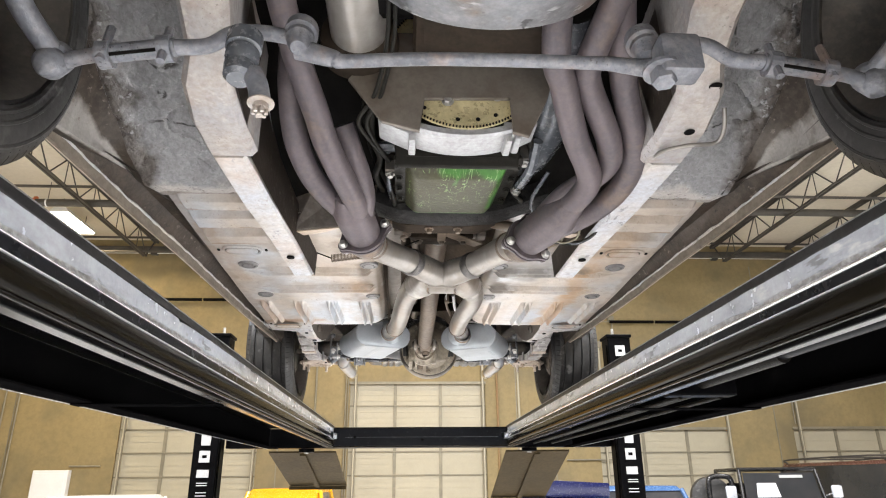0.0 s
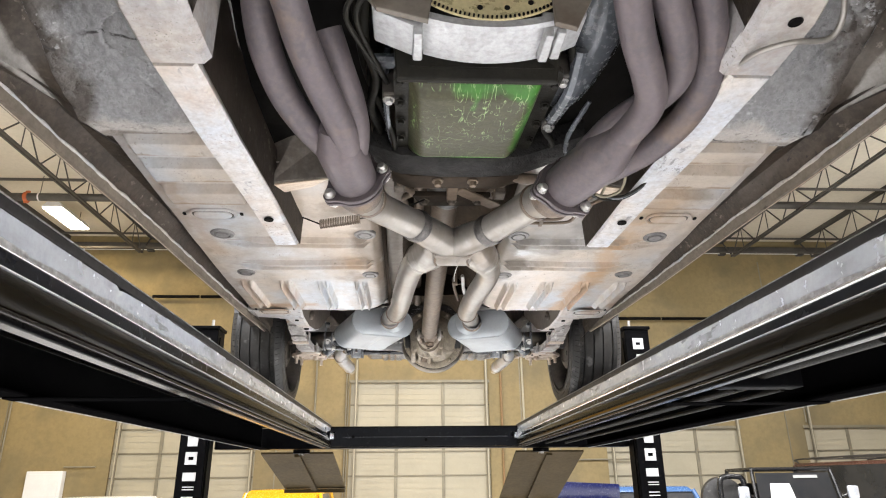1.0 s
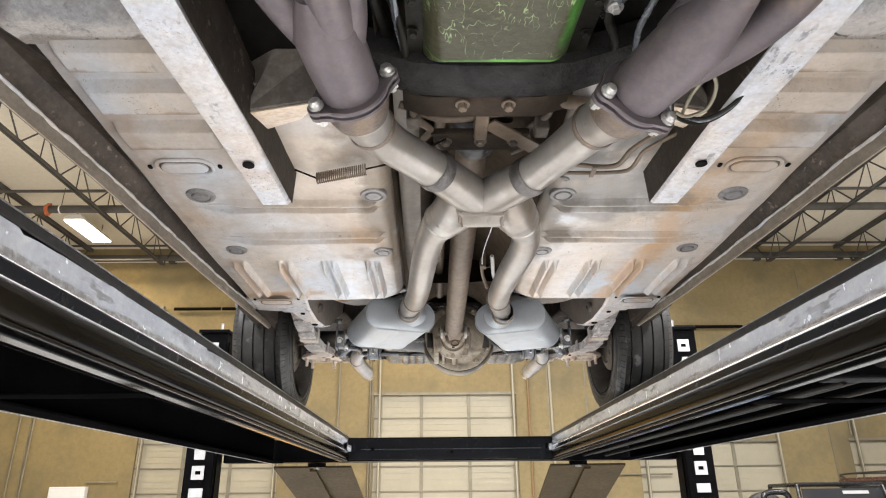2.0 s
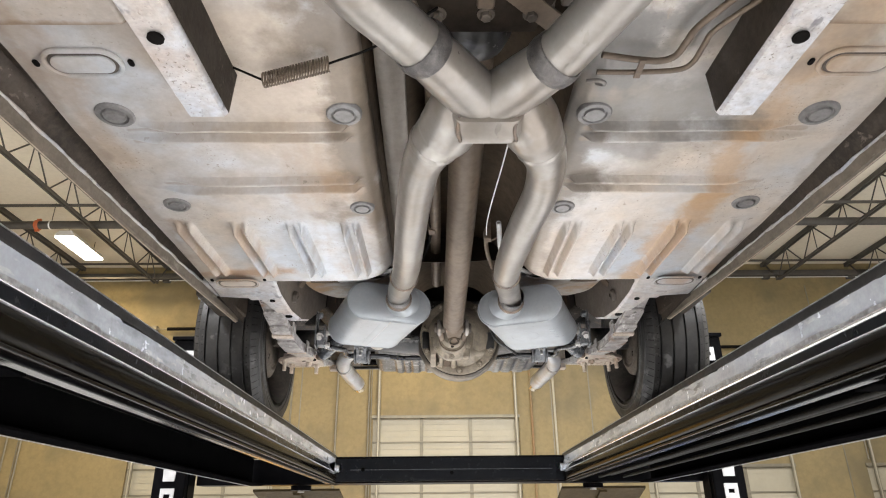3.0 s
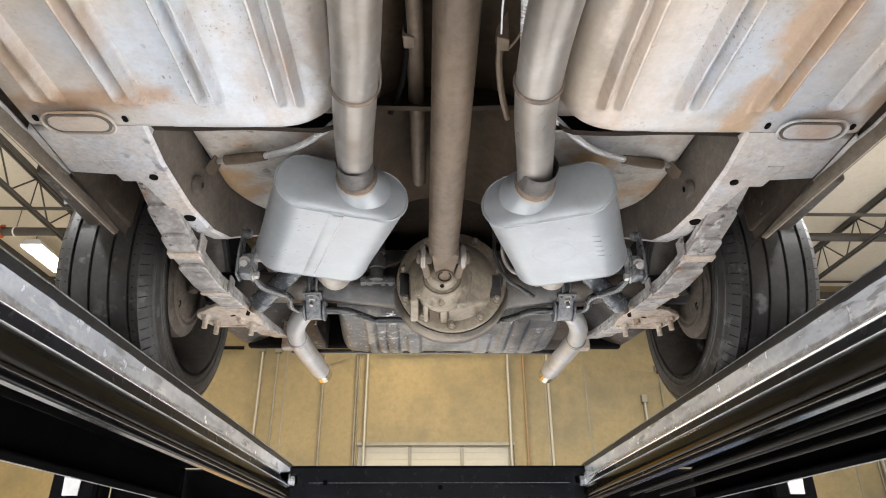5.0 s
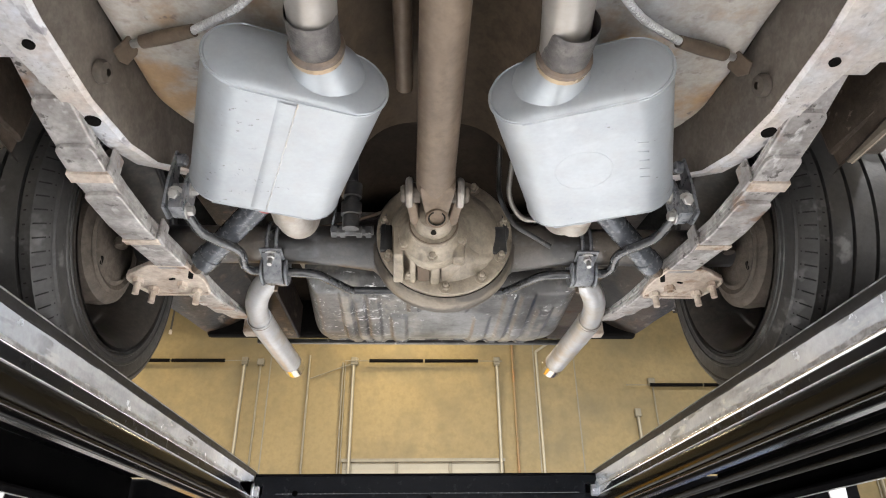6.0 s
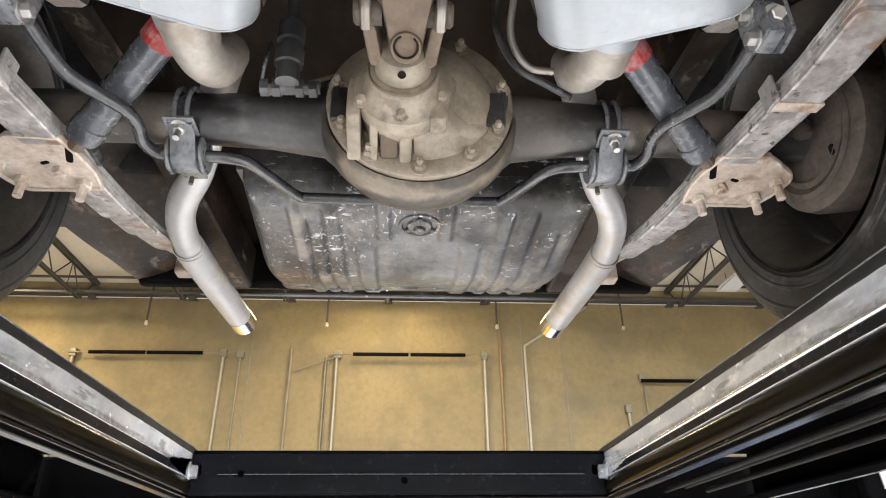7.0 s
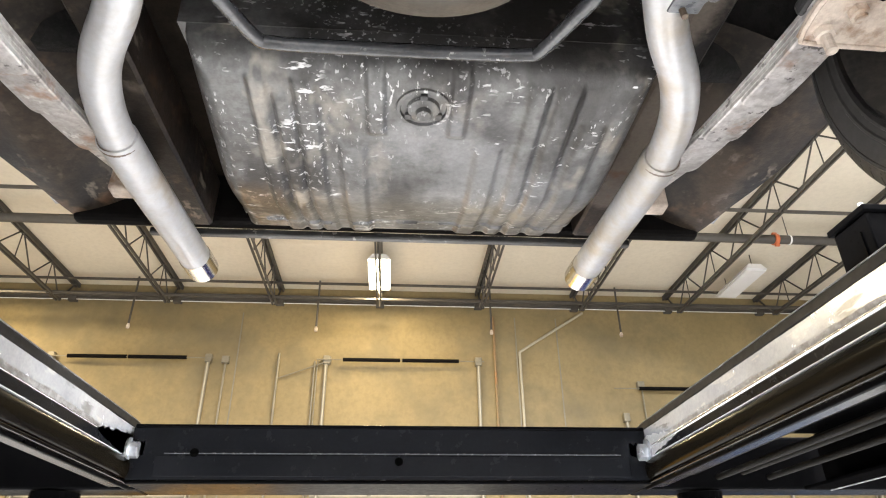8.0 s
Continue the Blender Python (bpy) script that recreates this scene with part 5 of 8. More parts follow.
for cx_, cy_, cz_ in ((-0.069, 2.744, 2.262), (0.079, 2.703, 2.218)):
    part("cable_clip", hexa([(cx_ - 0.011, cy_ - 0.016, cz_ - 0.010), (cx_ + 0.009, cy_ - 0.012, cz_ - 0.012), (cx_ + 0.012, cy_ + 0.014, cz_ - 0.010), (cx_ - 0.008, cy_ + 0.012, cz_ - 0.012), (cx_ - 0.010, cy_ - 0.014, cz_ + 0.012), (cx_ + 0.010, cy_ - 0.014, cz_ + 0.05), (cx_ + 0.010, cy_ + 0.012, cz_ + 0.05), (cx_ - 0.010, cy_ + 0.012, cz_ + 0.012)], 0.002), M_SHAFT, car, "bent brown cable clip")


# rear floor over the axle, riser behind the pan
def rear_floor(x, y):
    a = abs(x)
    z = 2.165 + 0.16 * smooth01(2.86, 2.98, y) + 0.22 * smooth01(3.05, 3.5, y)
    return z + 0.05 * smooth01(0.22, 0.14, a) + 0.01 * noise.noise((x * 5, y * 5, 1))


part("rear_floor", grid(np.linspace(-0.56, 0.56, 57), np.linspace(2.855, 4.66, 90), rear_floor), M_TUNNEL, car, "very dark brown rear floor over the axle", smooth=True)
M_RISER = node_mat("riser_sheet", [(0.40, 0.36, 0.31), (0.36, 0.365, 0.375), (0.24, 0.19, 0.145)], 0.48, 0.0, 5, 40, 0.3, 0.40, stain=(0.34, 0.225, 0.125), stain_scale=6, stain_stops=(0.52, 0.66), nicks=[((0.15, 0.12, 0.10), 30, (1, 1, 1), 0.58, 0.64, 7, 0.50, 0.60)], grain=0.12)


for s in (-1, 1):
    # the seat riser: a pale sheet behind the floor pan, rounded towards the rear
    def riser(u, v):
        return 2.175 + 0.060 * smooth01(0.0, 0.18, v) + 0.065 * v + 0.004 * noise.noise((u * 5, v * 5, s))
    bm, rows = bmesh.new(), []
    for v in np.linspace(0, 1, 22):
        x1 = 0.500 - 0.070 * max(0.0, (v - 0.72) / 0.28) ** 2
        rows.append([bm.verts.new((s * (0.16 + (x1 - 0.16) * u), 2.868 + 0.49 * v, riser(u, v) + 0.012 * smooth01(0.95, 1.0, u))) for u in np.linspace(0, 1, 24)])
    for a, b in zip(rows, rows[1:]):
        for k in range(23):
            bm.faces.new((a[k], a[k + 1], b[k + 1], b[k]))
    part("seat_riser", bm, M_RISER, car, "pale riser sheet with tan rust stains", smooth=True)
    inner = s * 0.10 if s > 0 else -0.12
    line = [(inner, 2.60, 2.205), (s * 0.125, 2.76, 2.185), (s * 0.20, 2.87, 2.188), (s * 0.28, 2.97, 2.212), (s * 0.365, 3.035, 2.234)]
    bc = part("brake_cable", ribbed(line, 0.0065), M_TAIL, car, "ribbed steel parking brake sheath", smooth=True)
    part("cable_core", tube(line, 0.0045, 8), M_STEEL, bc, smooth=True)
    part("cable_sleeve", tube([(s * 0.363, 3.034, 2.234), (s * 0.41, 3.055, 2.243), (s * 0.455, 3.075, 2.252)], 0.0105, 14, radii=[0.0095, 0.0115, 0.0105]), M_SHAFT, bc, "brown cable sleeve", smooth=True)
    part("cable_stud", rod((s * 0.455, 3.075, 2.252), (s * 0.474, 3.083, 2.255), 0.0065, 10), M_BOLT, bc)
    part("cable_bracket", prism([(-0.022, -0.012), (0.020, -0.016), (0.026, 0.004), (0.012, 0.022), (-0.012, 0.024), (-0.022, 0.008)], Matrix.Translation((s * 0.484, 3.090, 2.252)) @ Matrix.Rotation(radians(s * 62), 4, "Y"), 0.004, 0.001), M_SHAFT, car, "brown cable bracket on the riser")
# wheelhouses, trunk sides, inner panels
for s in (-1, 1):
    def house(x, y):
        return 2.62 - 0.17 * smooth01(0.30, 0.46, abs(y - 3.635))
    part("wheelhouse", grid([s * v for v in (0.56, 0.64, 0.72, 0.80, 0.87)], np.linspace(3.24, 4.12, 33), house), M_HOUSE, car, "dark undercoated wheelhouse", smooth=True)
    def house_f(x, y):
        return 2.62 - 0.45 * smooth01(0.33, 0.52, abs(y - 0.72)) * (1 if y > 0.72 else 0.6)
    part("wheelhouse", grid([s * v for v in (0.38, 0.5, 0.62, 0.74, 0.86)], np.linspace(0.1, 0.98, 30), house_f), M_HOUSE, car, "dark undercoated wheelhouse", smooth=True)
    def skirt(x, y):
        return 2.50 - 0.095 * smooth01(0.56, 0.80, abs(x)) + 0.004 * noise.noise((x * 14, y * 9, 3))
    bm, rows = bmesh.new(), []
    for y in np.linspace(4.0, 4.62, 28):
        edge = float(np.interp(y, (4.0, 4.30, 4.44, 4.62), (0.905, 0.888, 0.848, 0.795)))
        row = [bm.verts.new((s * x, y, skirt(x, y))) for x in np.linspace(0.53, edge, 20)]
        row.append(bm.verts.new((s * (edge + 0.006), y, skirt(edge, y) + 0.012)))
        rows.append(row)
    for a, b in zip(rows, rows[1:]):
        for k in range(20):
            bm.faces.new((a[k], a[k + 1], b[k + 1], b[k]))
    part("quarter_inner", bm, M_QUARTER, car, "rusty brown inner quarter panel", smooth=True)
part("rear_valance", box(-0.80, 0.80, 4.600, 4.64, 2.392, 2.54, 0.012), M_DARK, car, "dark rear valance edge")
part("valance_lip", box(-0.62, 0.62, 4.635, 4.655, 2.376, 2.394, 0.004), M_AXLE, car, "lower lip of the valance")

# body shell: sides with wheel openings, and a lofted top
def body_side(s):
    pts = []
    pts += [(-0.24, 2.35), (0.2, 2.25)]
    for k in range(13):
        a = math.pi - math.pi * k / 12
        pts.append((0.72 + 0.37 * math.cos(a), 2.22 + 0.37 * math.sin(a)))
    pts += [(1.16, 2.28), (3.20, 2.34)]
    for k in range(13):
        a = math.pi - math.pi * k / 12
        pts.append((3.635 + 0.37 * math.cos(a), 2.26 + 0.37 * math.sin(a)))
    pts += [(4.15, 2.46), (4.66, 2.47), (4.72, 2.95), (4.3, 3.0), (1.4, 2.98), (-0.24, 2.85)]
    m = Matrix(((0, 0, s * 1.0, s * 0.852), (1, 0, 0, 0), (0, 1, 0, 0), (0, 0, 0, 1)))
    return prism(pts, m, 0.03)


for s in (-1, 1):
    part("body_side", body_side(s), M_BODY, car, "plain grey body side")
secs, line = [], []
for y, z, w, zr in ((-0.24, 2.85, 0.80, 2.86), (0.4, 2.92, 0.86, 2.95), (1.5, 2.96, 0.875, 3.01), (2.15, 2.97, 0.70, 3.36), (2.8, 2.97, 0.66, 3.40), (3.5, 2.98, 0.74, 3.20), (4.0, 2.98, 0.84, 3.04), (4.72, 2.95, 0.82, 2.99)):
    line.append((0, y, 0))
    secs.append([(-0.88, z - 0.06), (-0.88, z), (-w, zr - 0.03), (-w + 0.1, zr), (w - 0.1, zr), (w, zr - 0.03), (0.88, z), (0.88, z - 0.06)])
part("body_top", strip(line, secs), M_BODY, car, "grey hood, roof and trunk", smooth=True)
part("nose", box(-0.85, 0.85, -0.28, -0.20, 2.30, 2.86, 0.02), M_BODY, car)
part("tail_panel", box(-0.85, 0.85, 4.66, 4.73, 2.50, 2.95, 0.02), M_BODY, car)

# ---- wheels ----


def wheel(cx, cy, cz, s, front=False):
    R, W = 0.328, 0.235
    xi = -s  # towards the centre line
    prof = [(0.228, W / 2 - 0.012), (0.25, W / 2 - 0.002), (0.285, W / 2), (0.310, W / 2 - 0.010), (R - 0.004, W / 2 - 0.026)]
    g = (0.088, 0.066, 0.022, -0.022, -0.066, -0.088)
    tread = []
    for k, gx in enumerate(g):
        if 0 < k < 5:
            tread += [(R, gx + 0.0036), (R - 0.008, gx + 0.0026), (R - 0.008, gx - 0.0026), (R, gx - 0.0036)]
        else:
            tread += [(R, gx)]
    prof2 = [(r, -h) for r, h in reversed(prof)]
    w = part("wheel", lathe(prof + tread + prof2, (cx, cy, cz), (1, 0, 0), 72), M_TYRE, car, "wide black tyre on a dark steel rim", smooth=True)
    # moulded rings on both sidewalls
    for side in (-1, 1):
        for rr_, hh, e in ((0.246, W / 2 - 0.003, 0.0022), (0.262, W / 2 - 0.0005, 0.0016), (0.296, W / 2 - 0.004, 0.0018)):
            part("sidewall_ring", lathe([(rr_ - 0.005, side * (hh - 0.002)), (rr_ - 0.002, side * (hh + e)), (rr_ + 0.002, side * (hh + e)), (rr_ + 0.005, side * (hh - 0.002))], (cx, cy, cz), (1, 0, 0), 64), M_TYRE, w, smooth=True)
    # sipes across the tread shoulders and short cuts in the ribs
    bm = bmesh.new()

    def cut(a, pts, half, lean):
        prev = None
        for gx, r in pts:
            row = []
            for e in (-1, 1):
                q = a + lean * gx + e * half / R
                row.append(bm.verts.new((cx + gx, cy + r * math.sin(q), cz + r * math.cos(q))))
            if prev:
                bm.faces.new((prev[0], prev[1], row[1], row[0]))
            prev = row
    for k in range(80):
        a = 2 * math.pi * k / 80
        for side in (-1, 1):
            cut(a + 0.02 * side, [(side * 0.074, R + 0.0006), (side * 0.0915, R - 0.0026), (side * 0.104, 0.3140), (side * 0.110, 0.305)], 0.0014, side * 0.5)
    part("tread_sipe", bm, M_HOUSE, w)["kind"] = "stuff"
    # rim barrel, open towards the car's centre
    rim = part("rim", lathe([(0.236, -0.118), (0.236, -0.104), (0.215, -0.09), (0.195, -0.05), (0.19, 0.05), (0.20, 0.085), (0.228, 0.10), (0.236, 0.116), (0.230, 0.118), (0.220, 0.10), (0.188, 0.07), (0.185, -0.045), (0.21, -0.10), (0.228, -0.118)], (cx, cy, cz), (s, 0, 0), 48), M_RIM, w, "dark rim barrel", smooth=True)
    part("disc", lathe([(0.05, 0.045), (0.08, 0.05), (0.13, 0.075), (0.187, 0.055), (0.187, 0.05), (0.13, 0.068), (0.08, 0.043), (0.05, 0.038)], (cx, cy, cz), (s, 0, 0), 40), M_RIM, w, smooth=True)
    return w


AX_Y, AX_Z = 3.635, 2.212
for s in (-1, 1):
    wheel(s * 0.79, AX_Y, AX_Z, s)
    d = part("brake_drum", lathe([(0, -0.03), (0.118, -0.028), (0.13, -0.02), (0.133, 0.0), (0.126, 0.06), (0, 0.06)], (s * 0.735, AX_Y, AX_Z), (s, 0, 0), 40), M_BACKING, car, "rusty brown brake backing plate", smooth=True)
    part("backing_ring", lathe([(0.08, -0.034), (0.09, -0.031), (0.10, -0.035), (0.108, -0.031)], (s * 0.735, AX_Y, AX_Z), (s, 0, 0), 32), M_BACKING, d, smooth=True)
    part("backing_hole", prism(rounded(0.020, 0.011, 0.005, 4), Matrix.Translation((s * 0.7035, AX_Y - 0.045, AX_Z - 0.062)) @ Matrix.Rotation(radians(-s * 90), 4, "Y"), 0.002), M_DARK, d)
    hose = [(s * 0.672, 3.595, 2.285), (s * 0.675, 3.60, 2.25), (s * 0.680, 3.61, 2.215)]
    part("brake_hose_spring", ribbed(hose, 0.007), M_TRACK, d, "coiled guard of the brake hose", smooth=True)
    part("hose_fitting", lathe([(0, -0.006), (0.012, -0.005), (0.015, 0.0), (0.015, 0.012), (0.010, 0.018), (0, 0.018)], (s * 0.682, 3.612, 2.200), (0, 0, 1), 16), M_BACKING, d, smooth=True)
    wheel(s * 0.80, 0.77, 2.145, s, True)
    part("front_brake", lathe([(0, -0.03), (0.08, -0.03), (0.125, -0.0), (0.13, 0.05), (0, 0.05)], (s * 0.77, 0.77, 2.145), (s, 0, 0), 36), M_DARK, car, smooth=True)

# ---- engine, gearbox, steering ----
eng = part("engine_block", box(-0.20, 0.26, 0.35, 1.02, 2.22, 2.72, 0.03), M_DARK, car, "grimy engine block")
bm = bmesh.new()
rows = []
for y, zb, w in ((0.42, 2.16, 0.16), (0.50, 2.085, 0.17), (0.80, 2.08, 0.175), (0.885, 2.10, 0.18), (0.93, 2.17, 0.19)):
    rows.append([bm.verts.new((0.045 + w * math.cos(a) * 1.15, y, 2.27 - (2.27 - zb) * abs(math.sin(a)) ** 0.75)) for a in np.linspace(math.pi, 2 * math.pi, 25)])
for a, b in zip(rows, rows[1:]):
    for k in range(24):
        bm.faces.new((a[k], a[k + 1], b[k + 1], b[k]))
bm.faces.new(rows[0]); bm.faces.new(rows[-1])
part("oil_pan", bm, M_OILPAN, car, "worn bare metal oil pan with rust stains", smooth=True)
part("oil_sump", box(-0.08, 0.19, 0.90, 1.10, 2.185, 2.35, 0.02), M_TUNNEL, car, "dusty rear sump")
# bell housing and flex plate
bell = part("bell_housing", lathe([(0.14, 0.0), (0.15, 0.01), (0.15, 0.05), (0.14, 0.10), (0.13, 0.16), (0.12, 0.22), (0, 0.22)], (0.025, 1.14, 2.225), (0, 1, 0), 48), M_TRANS, car, "dark cast bell housing", smooth=True)
part("flex_plate", lathe([(0, 0.004), (0.085, 0.004), (0.092, 0.0), (0.130, 0.0), (0.136, 0.003), (0.159, 0.003), (0.160, 0.0), (0, -0.002)], (0.025, 1.125, 2.225), (0, -1, 0), 72), M_BRASS, bell, "brassy flex plate with ring gear", smooth=True)
bm = bmesh.new()
for k in range(150):
    a = 2 * math.pi * k / 150
    m = Matrix.Translation((0.025, 1.1205, 2.225)) @ Matrix.Rotation(a, 4, "Y") @ Matrix.Translation((0, 0, -0.158))
    prism([(-0.0013, -0.002), (0.0013, -0.002), (0.0013, 0.002), (-0.0013, 0.002)], m, 0.0035, bm=bm)
part("ring_gear_tooth", bm, M_DARK, bell)["kind"] = "stuff"
for a in (-0.62, -0.12, 0.16, 0.42):
    part("plate_hole", rod((0.025 + 0.140 * math.sin(a), 1.1205, 2.225 - 0.140 * math.cos(a)), (0.025 + 0.140 * math.sin(a), 1.1218, 2.225 - 0.140 * math.cos(a)), 0.0042, 12), M_DARK, bell)
for a in (-0.35, 0.62):
    part("plate_bolt", bolt((0.025 + 0.105 * math.sin(a), 1.119, 2.225 - 0.105 * math.cos(a)), (0, -1, 0), 0.008, 0.008), M_BOLT, bell)
# inspection cover: a dusty plate with the window left open
cov = part("inspection_cover", prism([(-0.205, 2.165), (-0.138, 2.070), (-0.066, 2.050), (-0.058, 2.127), (0.112, 2.131), (0.112, 2.052), (0.143, 2.043), (0.182, 2.125), (0.205, 2.20), (0.15, 2.28), (-0.12, 2.28)], Matrix(((1, 0, 0, 0), (0, 0, -1, 1.118), (0, 1, 0, 0), (0, 0, 0, 1))), 0.010, 0.002), M_COVER, car, "dusty brown inspection cover")
bm, prev = bmesh.new(), None
for k in range(19):
    a = radians(-18.6 + 37.2 * k / 18)
    row = [bm.verts.new((0.022 + r * math.sin(a), y, 2.345 - r * math.cos(a))) for r, y in ((0.280, 1.124), (0.293, 1.122), (0.297, 1.127), (0.297, 1.165), (0.291, 1.205), (0.270, 1.222))]
    if prev:
        for j in range(6):
            bm.faces.new((prev[j], prev[(j + 1) % 6], row[(j + 1) % 6], row[j]))
    else:
        bm.faces.new(row)
    prev = row
bm.faces.new(prev[::-1])
part("bell_rim", bm, M_ALU, bell, "pale curved cast rim", smooth=True)
for ex, ez, h in ((-0.080, 2.044, 0.045), (0.108, 2.046, 0.042), (0.126, 2.052, 0.030)):
    part("bell_fin", hexa([(ex - 0.006, 1.128, ez - 0.003), (ex + 0.006, 1.128, ez - 0.003), (ex + 0.007, 1.19, ez), (ex - 0.007, 1.19, ez), (ex - 0.009, 1.128, ez + h), (ex + 0.009, 1.128, ez + h), (ex + 0.009, 1.21, ez + h), (ex - 0.009, 1.21, ez + h)], 0.003), M_ALU, bell, smooth=True)
for xa, za, xb, zb in ((-0.146, 2.088, -0.082, 2.058), (0.110, 2.058, 0.165, 2.086)):
    part("bell_wing", hexa([(xa, 1.128, za - 0.004), (xb, 1.128, zb - 0.004), (xb, 1.20, zb), (xa, 1.20, za), (xa, 1.128, za + 0.020), (xb, 1.128, zb + 0.024), (xb, 1.21, zb + 0.028), (xa, 1.21, za + 0.024)], 0.004), M_ALU, bell, "pale cast wing", smooth=True)
# starter motor and its cables
st = part("starter_motor", rod((-0.185, 0.80, 2.26), (-0.185, 1.08, 2.25), 0.055, 28), M_STEEL, car, "tarnished steel starter motor", smooth=True)
part("starter_nose", lathe([(0.055, 0), (0.075, 0.01), (0.08, 0.05), (0.06, 0.06), (0, 0.06)], (-0.185, 1.07, 2.25), (0, 1, 0), 28), M_TUNNEL, st, smooth=True)
for k in range(2):
    part("starter_cable", tube([(-0.13 + 0.012 * k, 0.85, 2.25), (-0.125 + 0.012 * k, 1.0, 2.2), (-0.15 + 0.012 * k, 1.10, 2.13), (-0.185 + 0.016 * k, 1.15, 2.10), (-0.17 + 0.01 * k, 1.22, 2.10), (-0.13, 1.35, 2.12), (-0.12, 1.5, 2.18)], 0.0042, 8), M_TRANS, car, "black battery cable", smooth=True)
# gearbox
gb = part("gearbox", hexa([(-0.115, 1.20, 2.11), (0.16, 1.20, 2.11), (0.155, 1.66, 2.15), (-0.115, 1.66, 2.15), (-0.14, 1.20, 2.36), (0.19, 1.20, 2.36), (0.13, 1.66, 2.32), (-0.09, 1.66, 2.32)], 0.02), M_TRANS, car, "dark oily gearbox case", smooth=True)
part("pan_flange", prism(rounded(0.275, 0.40, 0.03), Matrix.Translation((0.02, 1.425, 2.098)) @ Matrix.Rotation(radians(9.5), 4, "X"), 0.010, 0.002), M_TRANS, gb)
part("transmission_pan", hexa([(-0.076, 1.276, 2.040), (0.110, 1.276, 2.038), (0.106, 1.538, 2.080), (-0.072, 1.538, 2.080), (-0.100, 1.245, 2.082), (0.135, 1.245, 2.080), (0.135, 1.60, 2.133), (-0.100, 1.60, 2.133)], 0.012), M_GREEN, gb, "green painted pan scraped and flaking", smooth=True)
for bx in (-0.108, 0.145):
    for by in np.linspace(1.27, 1.58, 5):
        part("pan_bolt", bolt((bx, by, 2.093 + (by - 1.425) * 0.167), (0, 0, -1), 0.006, 0.008), M_TRANS, gb)
part("pan_guard", hexa([(-0.112, 1.236, 2.046), (0.142, 1.236, 2.046), (0.142, 1.247, 2.046), (-0.112, 1.247, 2.046), (-0.118, 1.215, 2.11), (0.15, 1.215, 2.11), (0.15, 1.242, 2.11), (-0.118, 1.242, 2.11)], 0.003), M_TRANS, gb)
part("shift_lever", tube([(0.19, 1.25, 2.12), (0.185, 1.32, 2.09), (0.175, 1.42, 2.10), (0.18, 1.5, 2.14)], 0.012, 8), M_BLACKSTEEL, gb, smooth=True)
part("cooler_line", tube([(-0.13, 1.30, 2.16), (-0.135, 1.42, 2.12), (-0.125, 1.55, 2.12), (-0.1, 1.66, 2.16)], 0.006, 8), M_BLACKSTEEL, gb, smooth=True)
part("cooler_fitting", rod((-0.16, 1.30, 2.13), (-0.10, 1.30, 2.13), 0.013, 10), M_BLACKSTEEL, gb)
for pts, r, mt in (([(-0.15, 1.14, 2.20), (-0.165, 1.24, 2.13), (-0.15, 1.33, 2.12), (-0.165, 1.45, 2.14), (-0.15, 1.58, 2.16)], 0.008, M_TRANS),
                   ([(-0.19, 1.20, 2.24), (-0.175, 1.36, 2.17), (-0.13, 1.48, 2.115), (-0.12, 1.60, 2.12)], 0.006, M_TRANS),
                   ([(0.165, 1.22, 2.12), (0.195, 1.34, 2.11), (0.17, 1.46, 2.11), (0.205, 1.56, 2.13), (0.18, 1.66, 2.15)], 0.007, M_TRANS),
                   ([(0.25, 1.42, 2.14), (0.22, 1.50, 2.10), (0.25, 1.58, 2.09), (0.30, 1.60, 2.12)], 0.005, M_BLACKSTEEL)):
    part("hose", tube(pts, r, 10), mt, gb, "dark hose beside the gearbox", smooth=True)
for bx, by in ((0.168, 1.30), (0.172, 1.44), (-0.128, 1.36)):
    part("case_lug", box(bx - 0.012, bx + 0.012, by - 0.014, by + 0.014, 2.095, 2.15, 0.004), M_RIM, gb)
    part("lug_bolt", bolt((bx, by, 2.094), (0, 0, -1), 0.007, 0.009), M_BOLT, gb)
# crossmember and tail housing
xm = part("gearbox_crossmember", strip([(0, y, 0) for y in (1.565, 1.572, 1.60, 1.635, 1.645)], [[(-0.25, 2.150 + k), (-0.17, 2.118 + k), (-0.11, 2.096 + k), (-0.03, 2.090 + k), (0.06, 2.090 + k), (0.14, 2.096 + k), (0.20, 2.118 + k), (0.28, 2.150 + k), (0.28, 2.20), (0.14, 2.145), (-0.11, 2.145), (-0.25, 2.20)] for k in (0.006, 0.0, -0.004, 0.0, 0.006)]), M_HOUSE, car, "grimy dark curved gearbox crossmember", smooth=True)
part("crossmember_lip", strip([(0, y, 0) for y in (1.645, 1.652, 1.70, 1.708)], [[(-0.13, 2.108 + k), (-0.09, 2.092 + k), (0.10, 2.092 + k), (0.15, 2.108 + k), (0.15, 2.14), (-0.13, 2.14)] for k in (0.004, 0.0, 0.004, 0.012)]), M_TUNNEL, xm, "brown lower lip of the crossmember", smooth=True)
for hx in (-0.085, 0.015, 0.11):
    part("crossmember_hole", rod((hx, 1.563, 2.116 + abs(hx - 0.015) * 0.05), (hx, 1.5645, 2.116 + abs(hx - 0.015) * 0.05), 0.013 if hx == 0.015 else 0.010, 16), M_DARK, xm)
for bx in (-0.03, 0.047):
    part("mount_bolt", bolt((bx, 1.655, 2.090), (0, 0, -1), 0.008, 0.013), M_SHAFT, xm)
